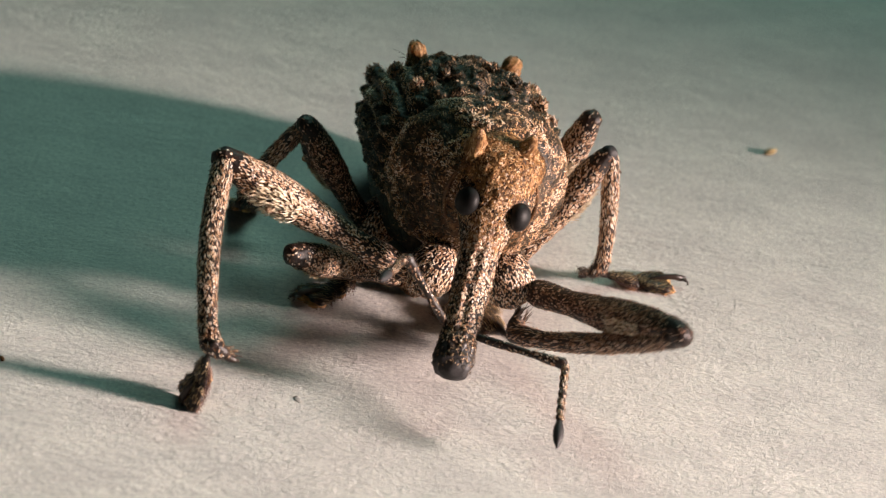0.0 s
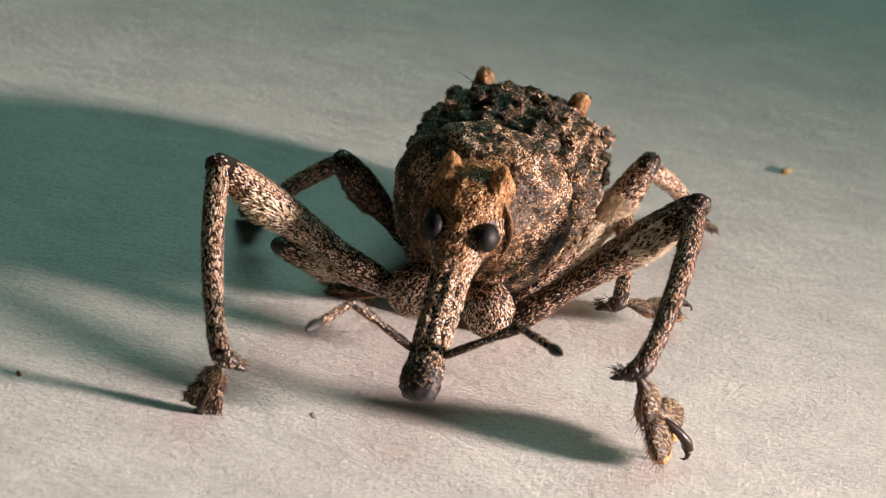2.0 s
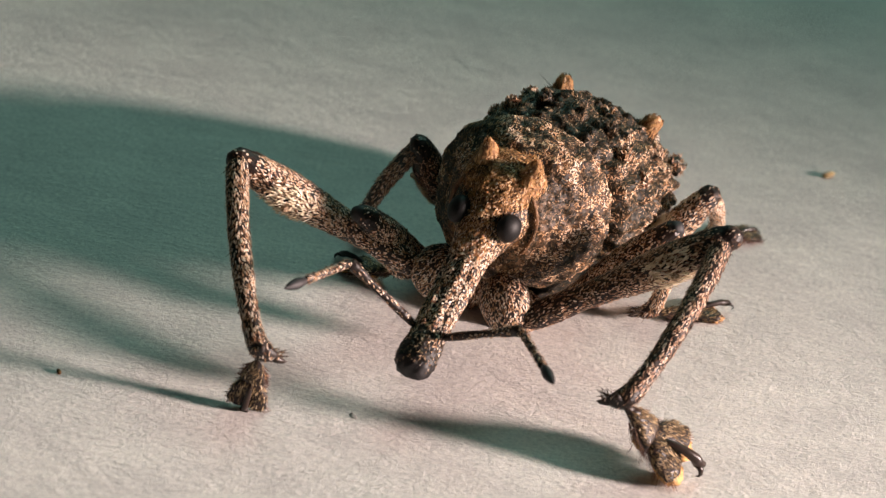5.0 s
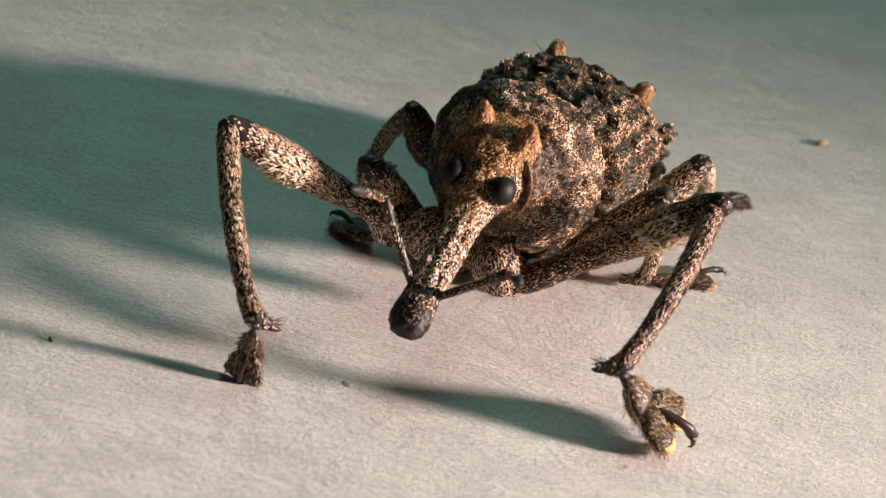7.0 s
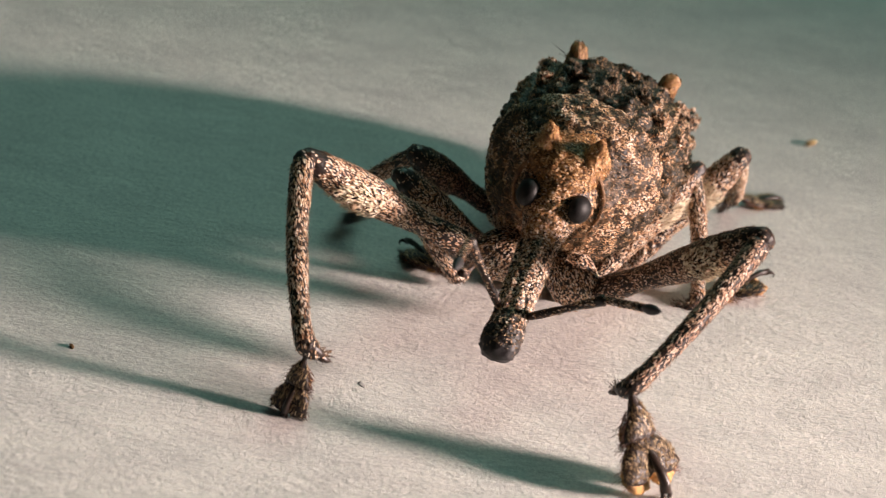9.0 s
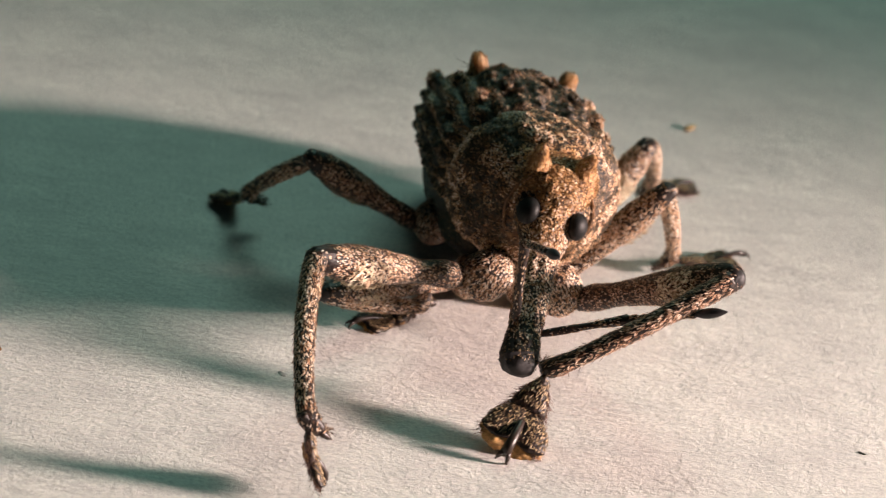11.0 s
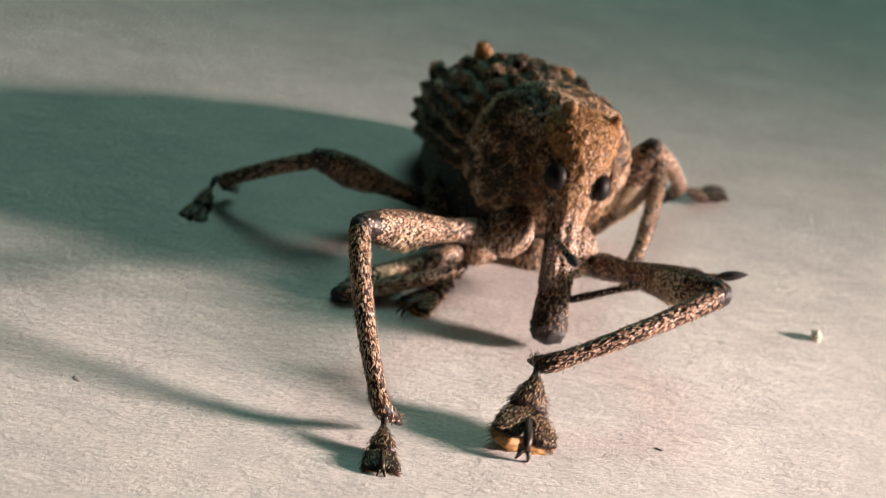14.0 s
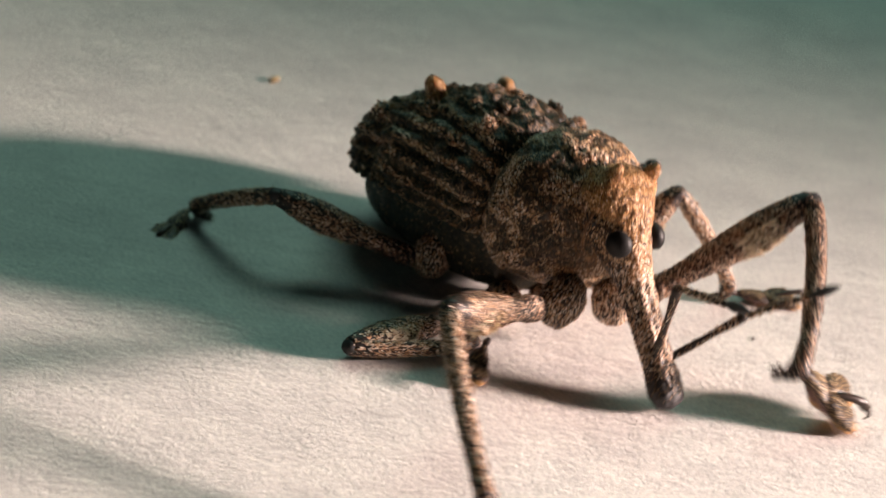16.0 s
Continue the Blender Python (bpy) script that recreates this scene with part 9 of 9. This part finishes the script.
    walk(antennae["L"][1], [
        (0, mm(-3.75, -5.08, -2.93, 0.0, -7.0, -112.6)),  (0.25, mm(-3.30, -4.62, -2.63, -0.0, -17.9, -112.1)),  (0.5, mm(-2.93, -4.36, -2.47, 0.0, -26.2, -112.5)),
        (0.75, mm(-3.57, -5.56, -2.74, -0.0, -9.1, -115.2)),  (1, mm(-3.93, -6.77, -3.41, 0.0, 4.7, -120.1)),  (1.25, mm(-3.56, -7.14, -3.60, 0.0, 4.9, -114.9)),
        (1.5, mm(-3.13, -7.35, -3.70, 0.0, 3.0, -108.6)),  (1.75, mm(-2.88, -7.24, -3.49, 0.0, -0.6, -104.3)),  (2, mm(-2.72, -6.99, -3.27, 0.0, -4.5, -101.5)),
        (2.25, mm(-3.06, -6.04, -3.40, 0.0, -7.4, -106.7)),  (2.5, mm(-3.23, -5.04, -3.65, 0.0, -11.4, -114.9)),  (2.75, mm(-2.99, -4.80, -3.36, 0.0, -13.8, -119.4)),
        (3, mm(-2.77, -4.81, -3.10, 0.0, -14.6, -121.6)),  (3.25, mm(-3.09, -5.86, -3.56, 0.0, -4.6, -110.7)),  (3.5, mm(-3.16, -6.77, -4.18, 0.0, 2.5, -103.5)),
        (4.2, mm(-3.16, -6.72, -4.05, -0.0, 3.1, -102.0)),  (4.75, mm(-3.16, -6.52, -3.80, -0.0, 2.6, -101.2)),  (5.3, mm(-3.12, -6.27, -3.53, 0.0, 1.4, -101.0)),
        (6, mm(-3.04, -6.03, -3.29, 0.0, -0.6, -101.0)),  (6.25, mm(-2.88, -5.91, -3.06, 0.0, -5.9, -100.2)),  (6.5, mm(-2.68, -5.77, -2.82, 0.0, -12.4, -99.0)),
        (6.75, mm(-2.44, -5.59, -2.55, -0.0, -17.8, -95.3)),  (7, mm(-2.26, -5.49, -2.37, -0.0, -21.4, -91.1)),  (7.25, mm(-2.63, -5.96, -2.79, -0.0, -11.0, -87.6)),
        (7.5, mm(-2.92, -6.38, -3.31, 0.0, -1.8, -86.2)),  (7.75, mm(-2.78, -6.05, -3.21, 0.0, -4.5, -86.3)),  (8, mm(-2.52, -5.71, -3.03, 0.0, -8.8, -86.7)),
        (8.2, mm(-2.02, -6.59, -2.88, -0.0, -10.5, -84.9)),  (8.7, mm(-2.11, -6.57, -2.55, 0.0, -9.0, -85.5)),  (9.25, mm(-2.27, -6.41, -2.04, 0.0, -6.6, -87.5)),
        (9.8, mm(-2.40, -6.20, -1.62, 0.0, -5.3, -90.0)),  (10.3, mm(-2.46, -6.10, -1.43, 0.0, -5.5, -91.7)),  (10.5, mm(-2.27, -6.41, -1.69, -0.0, -10.9, -93.8)),
        (10.75, mm(-2.04, -5.75, -1.51, 0.0, -14.8, -88.6)),  (11, mm(-1.83, -5.17, -1.45, 0.0, -18.9, -84.2)),  (11.25, mm(-1.94, -5.85, -1.54, -0.0, -14.7, -88.0)),
        (11.5, mm(-2.05, -6.55, -1.77, 0.0, -11.8, -92.5)),  (11.75, mm(-1.96, -6.34, -1.75, 0.0, -13.0, -90.8)),  (12, mm(-1.81, -6.07, -1.79, 0.0, -13.8, -87.8)),
        (12.3, mm(-1.28, -6.45, -2.63, 0.0, -2.7, -79.1)),  (12.5, mm(-1.07, -6.81, -2.51, 0.0, -4.1, -79.6)),  (12.75, mm(-1.00, -5.68, -2.30, 0.0, -11.2, -80.0)),
        (13, mm(-0.92, -4.55, -2.37, -0.0, -20.1, -81.4)),  (13.25, mm(-1.17, -4.68, -2.51, 0.0, -14.1, -81.1)),  (13.5, mm(-1.44, -5.00, -2.73, 0.0, -6.7, -81.4)),
        (13.75, mm(-1.50, -5.34, -3.25, -0.0, -2.7, -86.6)),  (14, mm(-1.53, -5.57, -3.73, 0.0, -1.1, -92.6)),  (14.25, mm(-1.74, -5.25, -2.84, 0.0, -3.3, -94.8)),
        (14.5, mm(-1.90, -4.86, -2.09, 0.0, -9.5, -97.3)),  (14.75, mm(-2.17, -5.18, -1.69, 0.0, -13.2, -97.8)),  (15, mm(-2.38, -5.51, -1.40, 0.0, -15.9, -97.6)),
        (15.25, mm(-2.03, -5.30, -1.72, 0.0, -16.3, -96.3)),  (15.5, mm(-1.56, -5.04, -2.11, 0.0, -16.1, -94.7)),  (15.75, mm(-0.86, -4.99, -2.32, 0.0, -13.9, -92.6)),
        (16, mm(-0.12, -4.96, -2.53, 0.0, -11.5, -90.5))])
    walk(antennae["R"][0], [
        (0, mm(-0.49, -4.77, -5.93, 0.0, 0.8, -20.7)),  (0.25, mm(-0.41, -4.76, -5.94, 0.0, -19.1, -17.4)),  (0.5, mm(-0.34, -4.78, -5.93, 0.0, -35.5, -14.6)),
        (0.75, mm(-0.28, -5.01, -5.68, -0.0, -28.6, -21.2)),  (1, mm(-0.21, -5.23, -5.44, -0.0, -18.5, -27.4)),  (1.25, mm(-0.02, -5.17, -5.52, 0.0, -10.7, -29.9)),
        (1.5, mm(0.20, -5.08, -5.62, 0.0, -6.0, -30.8)),  (1.75, mm(0.44, -5.09, -5.59, 0.0, -23.0, -22.4)),  (2, mm(0.68, -5.09, -5.56, -0.0, -39.7, -11.8)),
        (2.25, mm(0.76, -4.95, -5.70, 0.0, -38.4, -15.9)),  (2.5, mm(0.83, -4.80, -5.84, -0.0, -33.5, -21.6)),  (2.75, mm(0.84, -4.79, -5.85, 0.0, -20.2, -26.7)),
        (3, mm(0.85, -4.80, -5.83, 0.0, -8.1, -30.2)),  (3.25, mm(0.90, -4.92, -5.69, 0.0, -15.1, -27.1)),  (3.5, mm(0.93, -5.03, -5.57, 0.0, -23.3, -23.3)),
        (4.2, mm(0.88, -5.03, -5.58, 0.0, -27.5, -18.8)),  (4.75, mm(0.83, -5.01, -5.61, -0.0, -31.4, -13.6)),  (5.3, mm(0.77, -4.99, -5.65, 0.0, -34.6, -8.1)),
        (6, mm(0.72, -4.98, -5.68, -0.0, -37.1, -3.4)),  (6.25, mm(0.72, -4.98, -5.67, -0.0, -36.5, -3.5)),  (6.5, mm(0.74, -4.99, -5.65, 0.0, -36.1, -4.6)),
        (6.75, mm(0.80, -5.04, -5.58, -0.0, -40.6, -9.1)),  (7, mm(0.85, -5.09, -5.52, 0.0, -44.4, -14.7)),  (7.25, mm(0.79, -5.05, -5.58, 0.0, -39.7, -19.5)),
        (7.5, mm(0.75, -5.00, -5.65, 0.0, -34.2, -23.0)),  (7.75, mm(0.92, -4.95, -5.66, 0.0, -32.8, -23.6)),  (8, mm(1.11, -4.91, -5.66, 0.0, -32.8, -23.2)),
        (8.2, mm(1.17, -4.94, -5.60, 0.0, -42.7, -16.9)),  (8.7, mm(0.81, -5.03, -5.50, 0.0, -40.1, -15.1)),  (9.25, mm(0.19, -5.18, -5.35, 0.0, -34.5, -13.2)),
        (9.8, mm(-0.43, -5.32, -5.20, 0.0, -28.5, -11.6)),  (10.3, mm(-0.77, -5.41, -5.12, 0.0, -25.0, -10.6)),  (10.5, mm(-0.52, -5.34, -5.27, 0.0, -24.2, -8.0)),
        (10.75, mm(-0.39, -5.34, -5.28, 0.0, -25.2, -7.3)),  (11, mm(-0.29, -5.34, -5.29, 0.0, -26.1, -6.4)),  (11.25, mm(-0.35, -5.33, -5.30, 0.0, -25.4, -2.8)),
        (11.5, mm(-0.39, -5.31, -5.32, -0.0, -24.6, 0.8)),  (11.75, mm(-0.19, -5.30, -5.36, 0.0, -24.7, 3.3)),  (12, mm(0.07, -5.24, -5.44, 0.0, -24.9, 5.2)),
        (12.3, mm(0.71, -4.71, -5.96, 0.0, -24.0, 3.5)),  (12.5, mm(0.80, -4.87, -5.78, -0.0, -24.2, 2.2)),  (12.75, mm(0.83, -4.67, -5.96, -0.0, -30.4, 1.2)),
        (13, mm(0.82, -4.46, -6.16, 0.0, -36.4, -1.0)),  (13.25, mm(0.60, -4.34, -6.29, 0.0, -36.8, -11.1)),  (13.5, mm(0.40, -4.21, -6.42, 0.0, -35.5, -20.3)),
        (13.75, mm(0.54, -3.83, -6.66, 0.0, -34.3, -17.9)),  (14, mm(0.65, -3.54, -6.82, 0.0, -33.2, -14.9)),  (14.25, mm(0.26, -4.15, -6.39, 0.0, -32.1, -19.4)),
        (14.5, mm(-0.18, -4.84, -5.89, 0.0, -30.8, -23.8)),  (14.75, mm(-0.48, -5.17, -5.48, 0.0, -29.5, -22.0)),  (15, mm(-0.68, -5.38, -5.18, -0.0, -28.1, -20.5)),
        (15.25, mm(-0.42, -5.13, -5.52, 0.0, -25.1, -26.4)),  (15.5, mm(-0.04, -4.80, -5.93, 0.0, -23.3, -32.3)),  (15.75, mm(0.59, -4.48, -6.14, 0.0, -32.9, -32.3)),
        (16, mm(1.27, -4.15, -6.34, 0.0, -44.2, -31.5))])
    walk(antennae["R"][1], [
        (0, mm(3.16, -6.15, -5.98, 0.0, 26.6, -98.0)),  (0.25, mm(3.10, -5.86, -4.67, 0.0, 9.1, -94.7)),  (0.5, mm(2.74, -5.58, -3.67, -0.0, -7.4, -87.3)),
        (0.75, mm(2.91, -6.25, -3.81, -0.0, 0.4, -89.9)),  (1, mm(3.07, -6.93, -4.20, 0.0, 10.2, -92.0)),  (1.25, mm(3.30, -7.08, -4.79, -0.0, 16.3, -91.5)),
        (1.5, mm(3.53, -7.07, -5.21, 0.0, 19.6, -88.9)),  (1.75, mm(3.76, -6.46, -4.07, 0.0, 4.6, -75.0)),  (2, mm(3.61, -5.70, -3.06, -0.0, -13.9, -56.7)),
        (2.25, mm(3.70, -5.78, -3.27, 0.0, -14.1, -53.7)),  (2.5, mm(3.85, -6.00, -3.68, 0.0, -10.2, -52.7)),  (2.75, mm(4.11, -6.44, -4.51, -0.0, 8.2, -51.9)),
        (3, mm(4.19, -6.74, -5.28, 0.0, 23.7, -50.2)),  (3.25, mm(4.25, -6.64, -4.68, 0.0, 15.8, -51.5)),  (3.5, mm(4.22, -6.45, -4.03, 0.0, 5.9, -52.3)),
        (4.2, mm(4.16, -6.14, -3.77, 0.0, 2.6, -51.2)),  (4.75, mm(4.06, -5.79, -3.58, -0.0, -0.2, -49.6)),  (5.3, mm(3.94, -5.45, -3.43, 0.0, -2.9, -47.8)),
        (6, mm(3.82, -5.16, -3.32, 0.0, -5.4, -46.2)),  (6.25, mm(3.86, -5.17, -3.35, -0.0, -5.6, -46.6)),  (6.5, mm(3.89, -5.24, -3.36, 0.0, -6.5, -48.4)),
        (6.75, mm(3.72, -5.51, -3.04, 0.0, -14.7, -57.7)),  (7, mm(3.55, -5.79, -2.79, -0.0, -21.8, -67.6)),  (7.25, mm(3.62, -6.05, -3.09, -0.0, -15.6, -71.6)),
        (7.5, mm(3.71, -6.26, -3.45, 0.0, -8.7, -73.4)),  (7.75, mm(3.92, -6.26, -3.55, 0.0, -7.4, -71.1)),  (8, mm(4.13, -6.20, -3.54, 0.0, -8.1, -67.7)),
        (8.2, mm(3.91, -5.77, -2.95, 0.0, -21.8, -60.2)),  (8.7, mm(3.69, -5.81, -2.99, 0.0, -23.5, -55.1)),  (9.25, mm(3.32, -5.91, -3.14, -0.0, -24.8, -46.8)),
        (9.8, mm(2.93, -6.02, -3.34, 0.0, -25.4, -38.4)),  (10.3, mm(2.70, -6.06, -3.47, 0.0, -25.7, -33.7)),  (10.5, mm(3.00, -5.83, -3.67, -0.0, -27.2, -37.1)),
        (10.75, mm(3.11, -5.79, -3.62, 0.0, -27.5, -31.4)),  (11, mm(3.19, -5.73, -3.57, 0.0, -27.6, -26.4)),  (11.25, mm(3.17, -5.50, -3.63, 0.0, -28.7, -32.7)),
        (11.5, mm(3.16, -5.26, -3.70, 0.0, -29.4, -39.8)),  (11.75, mm(3.35, -5.10, -3.73, -0.0, -30.0, -42.4)),  (12, mm(3.60, -4.92, -3.79, 0.0, -29.6, -42.9)),
        (12.3, mm(4.27, -4.49, -4.37, -0.0, -17.5, -29.3)),  (12.5, mm(4.36, -4.73, -4.18, 0.0, -14.6, -26.0)),  (12.75, mm(4.19, -4.60, -3.98, 0.0, -19.6, -17.7)),
        (13, mm(3.95, -4.51, -3.85, 0.0, -24.5, -10.5)),  (13.25, mm(3.67, -4.94, -3.95, 0.0, -27.8, -16.7)),  (13.5, mm(3.38, -5.32, -4.15, -0.0, -29.8, -23.1)),
        (13.75, mm(3.60, -4.82, -4.46, 0.0, -28.1, -20.6)),  (14, mm(3.81, -4.38, -4.69, 0.0, -26.2, -18.4)),  (14.25, mm(3.38, -5.25, -4.32, 0.0, -27.7, -26.8)),
        (14.5, mm(2.88, -6.19, -3.89, 0.0, -29.0, -37.3)),  (14.75, mm(2.67, -6.44, -3.56, 0.0, -28.9, -41.8)),  (15, mm(2.54, -6.58, -3.35, 0.0, -27.1, -44.7)),
        (15.25, mm(2.75, -6.70, -3.87, 0.0, -13.0, -43.4)),  (15.5, mm(2.99, -6.71, -4.39, -0.0, -3.0, -41.7)),  (15.75, mm(3.36, -6.23, -4.03, 0.0, -18.0, -40.8)),
        (16, mm(3.66, -5.61, -3.62, 0.0, -33.9, -39.6))])


motions()
